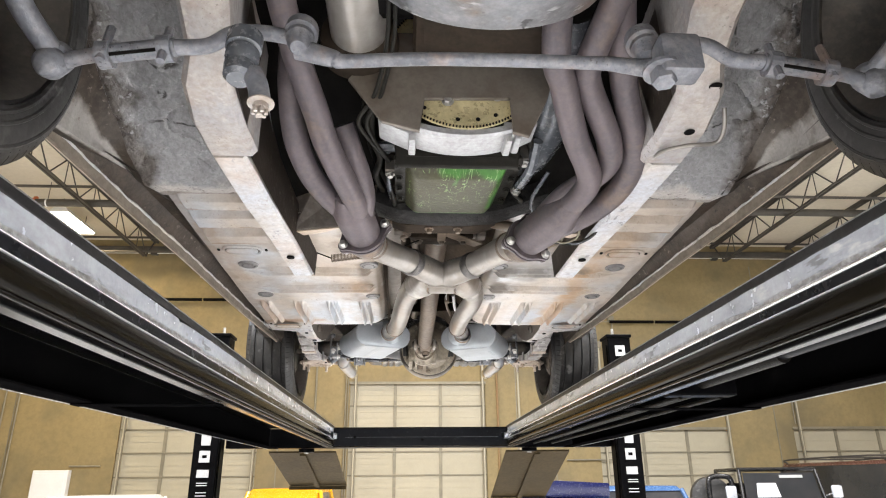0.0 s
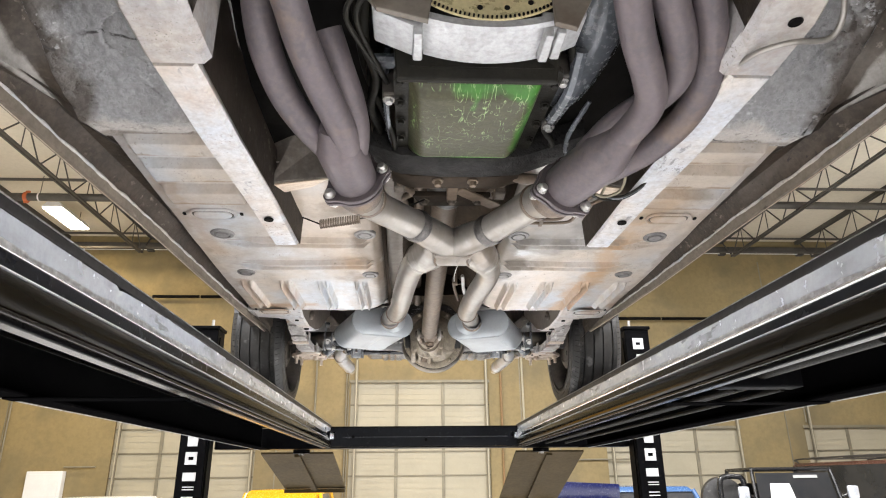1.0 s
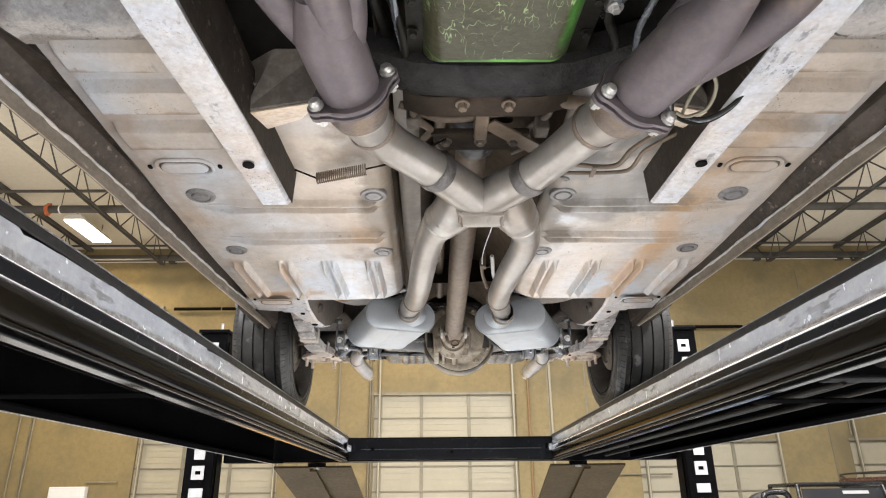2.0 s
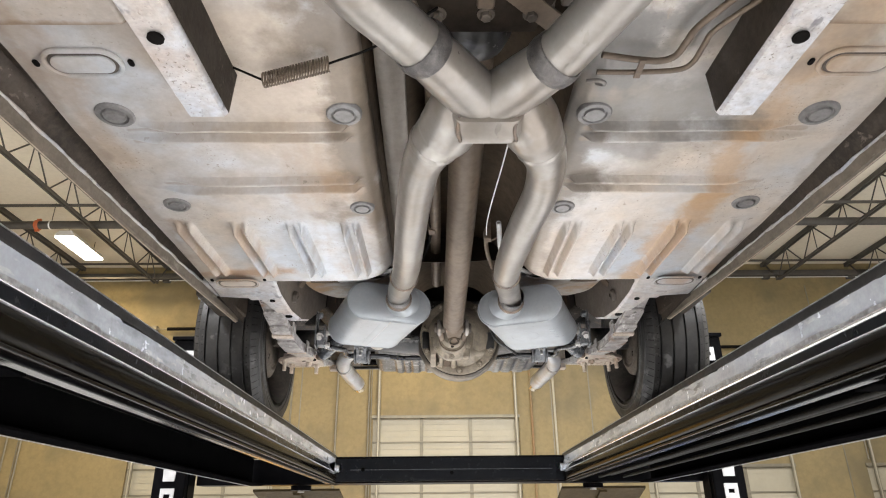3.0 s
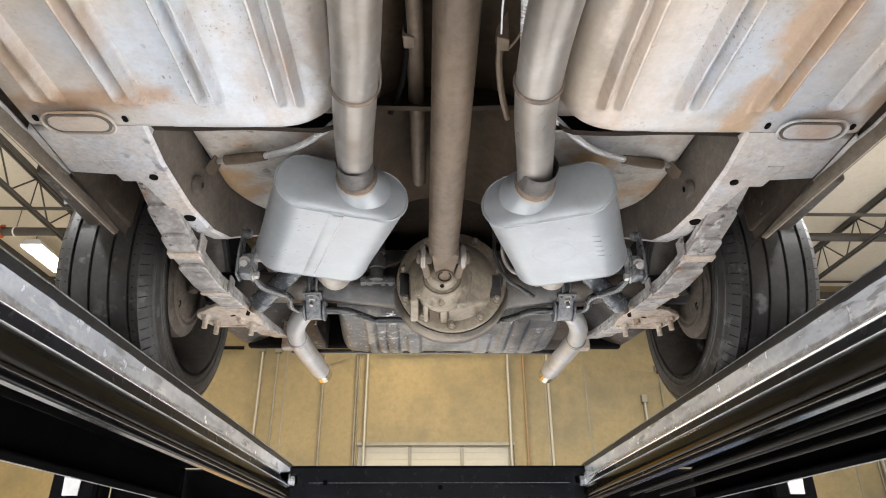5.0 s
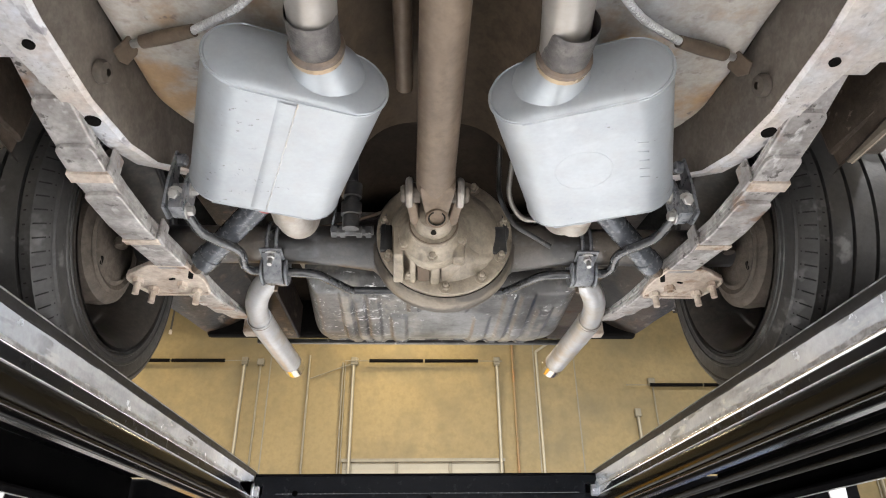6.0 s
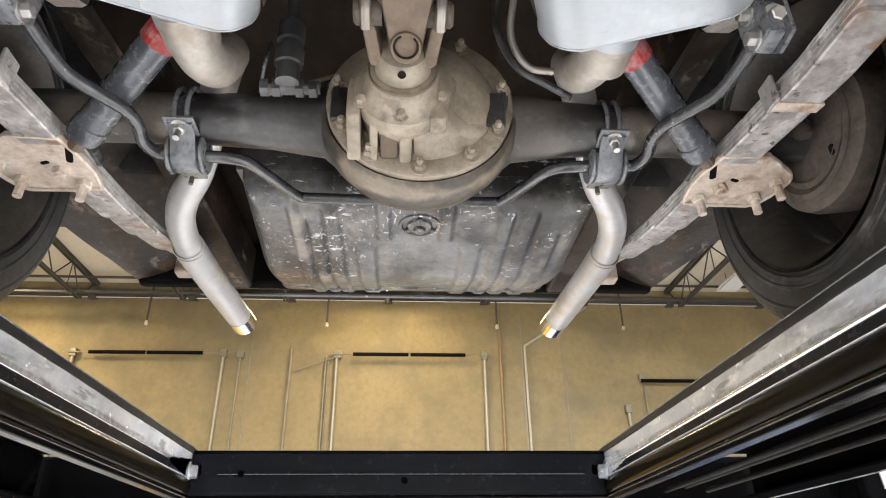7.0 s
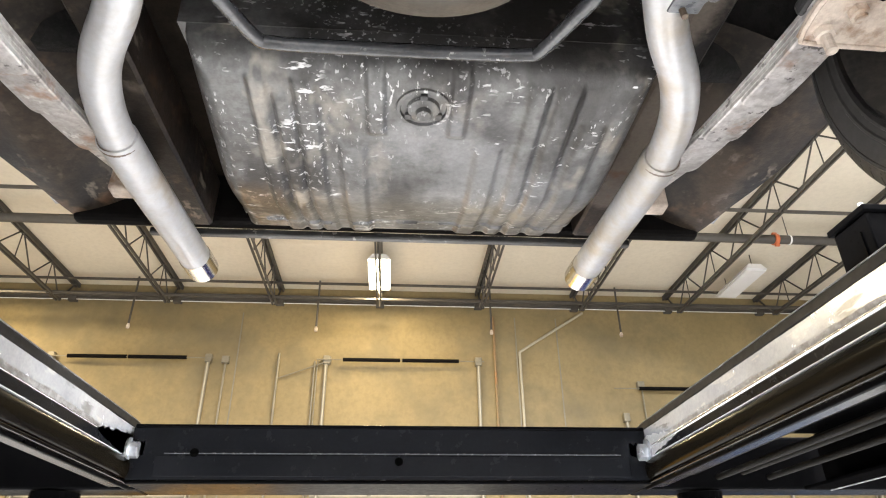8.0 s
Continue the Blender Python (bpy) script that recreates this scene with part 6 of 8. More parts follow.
part("tail_housing", lathe([(0.09, 0), (0.085, 0.06), (0.06, 0.12), (0.05, 0.28), (0.055, 0.30), (0.045, 0.33)], (0.01, 1.64, 2.215), (0, 1, 0.0), 28), M_AXLE, car, "grimy gearbox tail housing", smooth=True)
part("mount_block", box(-0.05, 0.075, 1.715, 1.80, 2.145, 2.20, 0.01), M_TRANS, car, "black rubber gearbox mount", smooth=True)
# brackets, rods and hoses round the gearbox tail
tb = part("tail_bracket", hexa([(-0.085, 1.80, 2.125), (0.105, 1.80, 2.125), (0.085, 1.865, 2.130), (-0.065, 1.865, 2.130), (-0.085, 1.80, 2.140), (0.105, 1.80, 2.140), (0.085, 1.865, 2.145), (-0.065, 1.865, 2.145)], 0.003), M_TUNNEL, car, "dark bracket under the gearbox tail", smooth=True)
for bx in (-0.055, 0.012, 0.075):
    part("bracket_bolt", bolt((bx, 1.825, 2.126), (0, 0, -1), 0.008, 0.010), M_BACKING, tb)
part("bracket_web", hexa([(-0.004, 1.70, 2.115), (0.024, 1.70, 2.115), (0.022, 1.81, 2.118), (-0.002, 1.81, 2.118), (-0.004, 1.70, 2.15), (0.024, 1.70, 2.15), (0.022, 1.81, 2.15), (-0.002, 1.81, 2.15)], 0.003), M_SHAFT, tb)
for pts, r, mt in (([(-0.10, 1.66, 2.16), (-0.115, 1.74, 2.13), (-0.085, 1.80, 2.135), (-0.105, 1.90, 2.17), (-0.10, 2.02, 2.21)], 0.007, M_SHAFT),
                   ([(0.10, 1.68, 2.15), (0.135, 1.75, 2.14), (0.105, 1.82, 2.15), (0.12, 1.92, 2.18), (0.10, 2.02, 2.22)], 0.006, M_BACKING),
                   ([(-0.14, 1.74, 2.15), (-0.06, 1.77, 2.14), (0.04, 1.76, 2.145), (0.14, 1.74, 2.15)], 0.008, M_SHAFT)):
    part("linkage_rod", tube(pts, r, 10), mt, tb, smooth=True)
for bx, by in ((-0.115, 1.76), (0.125, 1.79)):
    part("link_clevis", box(bx - 0.013, bx + 0.013, by - 0.018, by + 0.018, 2.12, 2.15, 0.004), M_BACKING, tb)
coil = [(-0.325 + 0.108 * k / 300, 1.950 - 0.037 * k / 300 + 0.0115 * math.cos(k * 0.5), 2.115 + 0.0115 * math.sin(k * 0.5)) for k in range(301)]
part("return_spring", tube(coil, 0.0015, 5, 1), M_SHAFT, car, "coiled return spring")
for pts, r in (([(0.385, 1.69, 2.118), (0.371, 1.727, 2.118), (0.356, 1.765, 2.118), (0.313, 1.839, 2.118), (0.306, 1.870, 2.118), (0.299, 1.900, 2.118), (0.279, 1.911, 2.118), (0.244, 1.908, 2.118), (0.19, 1.90, 2.12)], 0.0052),
               ([(0.415, 1.69, 2.118), (0.406, 1.727, 2.118), (0.393, 1.768, 2.118), (0.340, 1.844, 2.118), (0.3335, 1.876, 2.118), (0.330, 1.914, 2.118), (0.312, 1.931, 2.118), (0.250, 1.936, 2.118), (0.19, 1.938, 2.12)], 0.0042)):
    ln = part("fuel_line", tube(pts, r, 10, 5), M_SHAFT, car, "brown bent fuel line along the floor", smooth=True)
part("line_clip", box(0.246, 0.256, 1.902, 1.942, 2.1105, 2.1135, 0.001), M_SHAFT, ln, "small steel clip")
part("floor_tab", tube([(0.183, 1.968, 2.128), (0.196, 1.955, 2.118), (0.206, 1.958, 2.116), (0.207, 1.968, 2.120), (0.198, 1.974, 2.128)], 0.0035, 8), M_PAN, car, "bent sheet tab", smooth=True)
part("tail_brace", hexa([(0.012, 1.775, 2.122), (0.034, 1.752, 2.122), (0.135, 1.842, 2.124), (0.112, 1.866, 2.124), (0.012, 1.775, 2.127), (0.034, 1.752, 2.127), (0.135, 1.842, 2.129), (0.112, 1.866, 2.129)], 0.001), M_SHAFT, car, "flat brown brace beside the gearbox tail")
part("spring_wire", tube([(-0.217, 1.913, 2.116), (-0.14, 1.87, 2.112), (-0.055, 1.808, 2.12)], 0.002, 6), M_DARK, car)
part("spring_hook", rod((-0.368, 1.935, 2.128), (-0.325, 1.950, 2.116), 0.002, 6), M_DARK, car)
for k in range(3):
    part("wiring_loom", tube([(0.286, 1.575 + 0.006 * k, 2.036), (0.300, 1.608 + 0.004 * k, 2.036), (0.332, 1.636, 2.040 + 0.004 * k), (0.368, 1.644 - 0.006 * k, 2.046), (0.399, 1.624 - 0.008 * k, 2.056), (0.417, 1.588 - 0.006 * k, 2.071), (0.421, 1.548, 2.092), (0.414, 1.512, 2.122), (0.40, 1.44, 2.17), (0.385, 1.30, 2.22)], 0.0032, 8), (M_TRANS, M_BLACKSTEEL, M_TRANS)[k], car, "black wiring by the collector", smooth=True)
part("wire_loop", tube([(0.316, 1.612, 2.040), (0.320, 1.570, 2.050), (0.337, 1.543, 2.060), (0.354, 1.565, 2.055), (0.354, 1.605, 2.045), (0.323, 1.613, 2.035), (0.300, 1.600, 2.034)], 0.003, 8), M_TRACK, car, "pale looped wire by the collector", smooth=True)
part("shift_linkage", tube([(0.08, 1.62, 2.14), (0.14, 1.68, 2.12), (0.20, 1.71, 2.125), (0.23, 1.78, 2.15)], 0.013, 10), M_SHAFT, car, smooth=True)
# A tapered tube stands in for the slate tunnel wall behind the header.
part("tunnel_side_tube", tube([(0.215, 1.02, 2.30), (0.222, 1.15, 2.235), (0.215, 1.28, 2.185), (0.195, 1.40, 2.165), (0.18, 1.45, 2.18)], 0.05, 20, radii=[0.06, 0.062, 0.058, 0.045, 0.03]), M_BLACKSTEEL, car, "dark slate tube standing in for the tunnel side", smooth=True)

# steering linkage, laid out about one point and drawn in towards it
KNEE = Matrix.Translation((-0.083, 0.06, 1.386)) @ Matrix.Scale(0.85, 4) @ Matrix.Translation((0.083, -0.06, -1.386))


def link_part(name, bm, material, parent=None, label="", smooth=False):
    bmesh.ops.transform(bm, matrix=KNEE, verts=bm.verts)
    return part(name, bm, material, parent, label, smooth)


LINK = [(-0.225, 1.03, 2.15), (-0.20, 1.03, 2.145), (-0.03, 1.03, 2.155), (0.25, 1.03, 2.155), (0.32, 1.03, 2.15), (0.36, 1.02, 2.14), (0.42, 1.0, 2.14)]
link_part("drag_link", tube([(-0.29, 1.03, 2.17)] + LINK, 0.0125, 14, radii=[0.02, 0.016, 0.0125, 0.0125, 0.0125, 0.015, 0.018, 0.016]), M_LINK, car, "dusty steel steering centre link", smooth=True)
for s in (-1, 1):
    x0 = 0.285 if s < 0 else 0.352
    ends = [(s * x0, 1.03, 2.19), (s * (x0 + 0.06), 1.02, 2.195), (s * (x0 + 0.115), 1.01, 2.185), (s * (x0 + 0.16), 1.01, 2.155), (s * (x0 + 0.22), 1.0, 2.142)]
    tr = link_part("tie_rod", tube(ends, 0.014, 14), M_LINK, car, "steel tie rod with adjusting sleeve", smooth=True)
    link_part("ball_joint", lathe([(0, -0.045), (0.022, -0.045), (0.030, -0.036), (0.031, -0.012), (0.026, -0.006), (0.026, 0.004), (0.021, 0.010), (0.020, 0.024), (0.014, 0.032), (0, 0.034)], (s * x0, 1.02, 2.185), (0, -0.35, -0.94), 24), M_LINK, tr, smooth=True)
    link_part("sleeve", rod((s * (x0 + 0.21), 1.0, 2.143), (s * (x0 + 0.34), 1.0, 2.122), 0.0165, 16), M_LINK, tr, "slotted adjusting sleeve", smooth=True)
    link_part("sleeve_slot", rod((s * (x0 + 0.235), 0.9885, 2.128), (s * (x0 + 0.315), 0.9885, 2.115), 0.0032, 8), M_DARK, tr)
    for k in (0.225, 0.325):
        link_part("sleeve_clamp", rod((s * (x0 + k - 0.01), 1.0, 2.142 - (k - 0.21) * 0.16), (s * (x0 + k + 0.012), 1.0, 2.139 - (k - 0.21) * 0.16), 0.024, 16), M_LINK, tr)
        link_part("clamp_bolt", rod((s * (x0 + k), 0.985, 2.10), (s * (x0 + k), 1.0, 2.18), 0.008, 8), M_LINK, tr)
    link_part("outer_rod", tube([(s * (x0 + 0.34), 1.0, 2.122), (s * (x0 + 0.37), 1.0, 2.115), (s * (x0 + 0.405), 1.0, 2.10)], 0.013, 12), M_LINK, tr, smooth=True)
    link_part("outer_joint", lathe([(0, -0.040), (0.012, -0.040), (0.013, -0.034), (0.026, -0.033), (0.029, -0.028), (0.029, -0.010), (0.026, -0.006), (0.028, -0.002), (0.027, 0.014), (0.018, 0.028), (0.014, 0.030), (0, 0.05)], (s * (x0 + 0.412), 1.0, 2.105), (0, -0.5, -0.85), 20), M_LINK, tr, smooth=True)
    link_part("steering_arm", tube([(s * (x0 + 0.412), 1.0, 2.12), (s * (x0 + 0.435), 0.92, 2.16), (s * (x0 + 0.43), 0.84, 2.20), (s * (x0 + 0.42), 0.78, 2.2)], 0.02, 12), M_LINK, car, smooth=True)
    link_part("control_arm", hexa([(s * 0.30, 0.54, 2.12), (s * 0.72, 0.64, 2.08), (s * 0.72, 0.72, 2.08), (s * 0.30, 0.70, 2.12), (s * 0.30, 0.54, 2.15), (s * 0.72, 0.64, 2.11), (s * 0.72, 0.72, 2.11), (s * 0.30, 0.70, 2.15)], 0.01), M_HOUSE, car, "grimy lower control arm")
# pitman / idler posts
idl = link_part("pitman_joint", lathe([(0, -0.05), (0.020, -0.05), (0.027, -0.042), (0.028, -0.02), (0.022, -0.015), (0.029, -0.006), (0.029, 0.012), (0.024, 0.016), (0.031, 0.02), (0.031, 0.05), (0, 0.05)], (-0.375, 0.99, 2.115), (0, 0.1, 1), 28), M_BLACKSTEEL, car, "blue-grey steering box output", smooth=True)
link_part("pitman_shaft", tube([(-0.352, 0.985, 2.080), (-0.340, 0.98, 2.050), (-0.333, 0.98, 2.02)], 0.018, 14), M_LINK, idl, smooth=True)
bm = lathe([(0, 0), (0.022, 0), (0.0225, 0.003), (0.013, 0.005), (0.0135, 0.014), (0.009, 0.014), (0, 0.012)], (-0.332, 0.98, 2.018), (0.05, -0.05, -1), 18)
for k in range(6):
    a = k * math.pi / 3
    rod((-0.332 + 0.0105 * math.cos(a), 0.98 + 0.0105 * math.sin(a), 2.006), (-0.3315 + 0.0105 * math.cos(a), 0.9795 + 0.0105 * math.sin(a), 1.995), 0.0036, 6, bm)
rod((-0.332, 0.98, 2.008), (-0.3315, 0.9795, 1.992), 0.006, 10, bm)
link_part("castle_nut", bm, M_RAILF, idl, "dusty slotted castle nut", smooth=True)
idr = link_part("idler_bracket", box(0.355, 0.43, 0.955, 1.01, 2.09, 2.17, 0.010), M_LINK, car, "cast idler arm bracket", smooth=True)
link_part("idler_nut", bolt((0.362, 0.985, 2.11), (0, -0.1, -1), 0.022, 0.035), M_LINK, idr)

# ---- headers and collectors ----


def header(tubes, coll, r_coll, label):
    h = part("header", tube(tubes[0], 0.026, 18), M_HEADER, car, label, smooth=True)
    for t in tubes[1:]:
        part("header_tube", tube(t, 0.026, 18), M_HEADER, h, smooth=True)
    part("collector", tube(coll, r_coll, 28, radii=[r_coll * 0.5, r_coll * 1.0, r_coll * 1.02, r_coll * 0.98][:len(coll)]), M_HEADER, h, "merged collector", smooth=True)
    return h


hl = header([[(-0.204, 1.432, 2.013), (-0.203, 1.392, 2.018), (-0.207, 1.350, 2.027), (-0.233, 1.262, 2.05), (-0.253, 1.192, 2.075), (-0.266, 1.138, 2.105), (-0.281, 1.089, 2.135), (-0.294, 1.045, 2.165), (-0.309, 0.993, 2.21), (-0.323, 0.951, 2.26)],
             [(-0.226, 1.432, 2.026), (-0.250, 1.405, 2.038), (-0.276, 1.362, 2.050), (-0.301, 1.313, 2.07), (-0.317, 1.249, 2.095), (-0.323, 1.210, 2.125), (-0.325, 1.181, 2.16), (-0.325, 1.150, 2.21), (-0.32, 1.12, 2.32)],
             [(-0.202, 1.470, 2.018), (-0.190, 1.415, 2.030), (-0.187, 1.370, 2.046), (-0.195, 1.328, 2.074), (-0.210, 1.286, 2.105), (-0.228, 1.250, 2.15)]],
            [(-0.224, 1.352, 2.032), (-0.216, 1.405, 2.025), (-0.206, 1.455, 2.018), (-0.196, 1.506, 2.011)], 0.0435, "brown-grey coated exhaust header")
hr = header([[(0.17, 0.84, 2.27), (0.168, 0.93, 2.17), (0.178, 0.998, 2.13), (0.197, 1.037, 2.11), (0.218, 1.09, 2.085), (0.246, 1.153, 2.062), (0.281, 1.217, 2.041), (0.297, 1.262, 2.030), (0.289, 1.312, 2.020), (0.262, 1.37, 2.011), (0.232, 1.43, 2.006)],
             [(0.285, 0.86, 2.23), (0.255, 0.954, 2.17), (0.240, 1.018, 2.135), (0.250, 1.055, 2.12), (0.282, 1.108, 2.097), (0.318, 1.172, 2.075), (0.334, 1.235, 2.062), (0.312, 1.294, 2.054), (0.268, 1.350, 2.042), (0.232, 1.415, 2.022)],
             [(0.275, 0.88, 2.28), (0.300, 0.99, 2.18), (0.319, 1.056, 2.14), (0.351, 1.13, 2.115), (0.379, 1.194, 2.09), (0.397, 1.277, 2.07), (0.384, 1.352, 2.05), (0.349, 1.412, 2.034), (0.300, 1.448, 2.018), (0.258, 1.472, 2.008), (0.222, 1.494, 2.001)]],
            [(0.288, 1.325, 2.018), (0.258, 1.390, 2.008), (0.232, 1.448, 2.003), (0.207, 1.502, 1.999)], 0.0445, "brown-grey coated exhaust header")
for hd, pts in ((hl, [(-0.189, 1.31, 2.075), (-0.175, 1.335, 2.062), (-0.172, 1.365, 2.045), (-0.178, 1.385, 2.035)]), (hr, [(0.262, 1.405, 1.978), (0.285, 1.42, 1.992), (0.300, 1.425, 2.000), (0.318, 1.448, 2.012)])):
    part("merge_weld", tube(pts, 0.0035, 8), M_HEADER, hd, "rough weld where the tubes merge", smooth=True)
for hd, c, ax, bolts in ((hl, (-0.194, 1.511, 2.010), Vector((0.17, 0.97, -0.17)), ((-0.146, 1.475, 2.036), (-0.240, 1.472, 1.990), (-0.185, 1.485, 2.06))),
                         (hr, (0.205, 1.507, 1.998), Vector((-0.38, 0.92, -0.03)), ((0.168, 1.490, 1.986), (0.246, 1.50, 1.970), (0.215, 1.50, 2.055)))):
    axn = ax.normalized()
    c = Vector(c)
    fl = part("collector_flange", lathe([(0.03, -0.006), (0.052, -0.006), (0.054, -0.004), (0.054, 0.0), (0.048, 0.001), (0.048, 0.004), (0.054, 0.005), (0.054, 0.009), (0.052, 0.011), (0.03, 0.011)], c, ax, 32), M_HEADER, hd, "bolted collector flange", smooth=True)
    part("reducer_collar", lathe([(0.047, 0.011), (0.0475, 0.030), (0.043, 0.044), (0.040, 0.052), (0.036, 0.054)], c, ax, 28), M_WELD, hd, "dark cast reducer collar", smooth=True)
    for b in bolts:
        out = Vector(b) - c
        out = (out - axn * out.dot(axn)).normalized()
        side = axn.cross(out)
        p = c + out * 0.056
        for d0, d1 in ((-0.006, 0.0), (0.005, 0.011)):
            bm = rod(p + axn * d0, p + axn * d1, 0.014, 16)
            a0, a1 = c + out * 0.036 + side * 0.036, c + out * 0.036 - side * 0.036
            q0, q1 = p + out * 0.004 + side * 0.0135, p + out * 0.004 - side * 0.0135
            hexa([v + axn * d0 for v in (a0, a1, q1, q0)] + [v + axn * (d1 - 0.0006) for v in (a0, a1, q1, q0)], bm=bm)
            part("flange_ear", bm, M_HEADER, fl)
        part("flange_bolt", lathe([(0, -0.020), (0.006, -0.0195), (0.0085, -0.017), (0.0088, -0.012), (0.0110, -0.0105), (0.0110, -0.007), (0, -0.007)], p, ax, 14), M_BOLT, fl, "dull zinc bolt", smooth=True)
        part("flange_nut", lathe([(0, 0.0115), (0.0105, 0.0115), (0.0105, 0.020), (0.006, 0.021), (0.006, 0.028), (0, 0.028)], p, ax, 6), M_BOLT, fl)

# ---- X pipe, mufflers, tail pipes ----
RP = 0.0325
UPPER = ([(-0.192, 1.515, 2.008), (-0.188, 1.575, 2.020), (-0.178, 1.640, 2.035), (-0.152, 1.706, 2.045), (-0.113, 1.762, 2.050), (-0.074, 1.812, 2.052), (-0.042, 1.855, 2.052), (-0.010, 1.897, 2.052), (0.012, 1.925, 2.052)],
         [(0.206, 1.512, 1.998), (0.194, 1.575, 2.013), (0.180, 1.632, 2.030), (0.150, 1.728, 2.045), (0.124, 1.792, 2.051), (0.102, 1.834, 2.052), (0.072, 1.872, 2.052), (0.040, 1.908, 2.052), (0.020, 1.932, 2.052)])
LOWER = ([(-0.008, 1.912, 2.060), (-0.022, 1.936, 2.056), (-0.031, 1.966, 2.054), (-0.043, 1.996, 2.053), (-0.061, 2.027, 2.052), (-0.082, 2.092, 2.052), (-0.096, 2.190, 2.052), (-0.110, 2.335, 2.053), (-0.118, 2.440, 2.058), (-0.127, 2.550, 2.067), (-0.139, 2.660, 2.083), (-0.152, 2.770, 2.106), (-0.163, 2.870, 2.132), (-0.170, 2.96, 2.148), (-0.172, 3.03, 2.158)],
         [(0.046, 1.912, 2.060), (0.066, 1.936, 2.056), (0.083, 1.966, 2.054), (0.096, 1.996, 2.053), (0.111, 2.029, 2.052), (0.131, 2.096, 2.052), (0.135, 2.188, 2.052), (0.122, 2.315, 2.053), (0.116, 2.420, 2.058), (0.113, 2.530, 2.067), (0.118, 2.650, 2.083), (0.131, 2.760, 2.106), (0.149, 2.870, 2.128), (0.162, 2.96, 2.142), (0.168, 3.03, 2.151)])


def ring_on(line, i, r=None, w=0.008):
    p = Vector(line[i])
    d = (Vector(line[min(i + 1, len(line) - 1)]) - Vector(line[max(i - 1, 0)])).normalized()
    r = r or RP
    return lathe([(r * 0.98, -w), (r + 0.0015, -w * 0.8), (r + 0.003, 0), (r + 0.0015, w * 0.8), (r * 0.98, w)], p, d, 24)


for up, low in zip(UPPER, LOWER):
    p = part("exhaust_pipe", tube(up, RP, 28, 6, radii=[0.0415, 0.0405, 0.0365, 0.0345, 0.0345, 0.0355, 0.0385, 0.0395, 0.039]), M_STEEL, car, "welded aluminized front pipe of the crossover", smooth=True)
    part("weld_bead", ring_on(up, 2, 0.0372, 0.006), M_WELD, p, "burnt weld bead", smooth=True)
    part("weld_bead", ring_on(up, 5, 0.0372, 0.015), M_SOOT, p, "broad burnt weld band", smooth=True)
    q = part("exhaust_pipe", tube(low, RP, 28, 6, radii=[0.034, 0.0440, 0.0475, 0.0465, 0.0405, RP + 0.001] + [RP] * 9), M_STEEL, car, "bulged crossover elbow and pipe to the muffler", smooth=True)
    part("weld_bead", ring_on(low, 4, 0.0400, 0.007), M_STEEL, q, "ridged weld below the elbow", smooth=True)
    part("weld_bead", ring_on(low, 10, 0.0335, 0.005), M_WELD, q, "burnt weld bead", smooth=True)
bm = strip([(0.0175, y, z) for y, z in ((1.908, 2.024), (1.914, 2.009), (1.940, 2.003), (1.966, 2.008), (1.974, 2.022))], [[(-0.052, 0.012), (-0.044, 0.002), (-0.036, 0), (0.036, 0), (0.044, 0.002), (0.052, 0.012), (0.052, 0.018), (-0.052, 0.018)]] * 5)
xpl = part("x_plate", bm, M_STEEL, car, "folded plate joining the crossover elbows", smooth=True)
for xx in (-0.024, 0.059):
    part("plate_weld", tube([(xx, 1.912, 2.018), (xx - 0.003, 1.930, 2.004), (xx + 0.002, 1.952, 2.004), (xx, 1.972, 2.018)], 0.0028, 8), M_WELD, xpl, smooth=True)


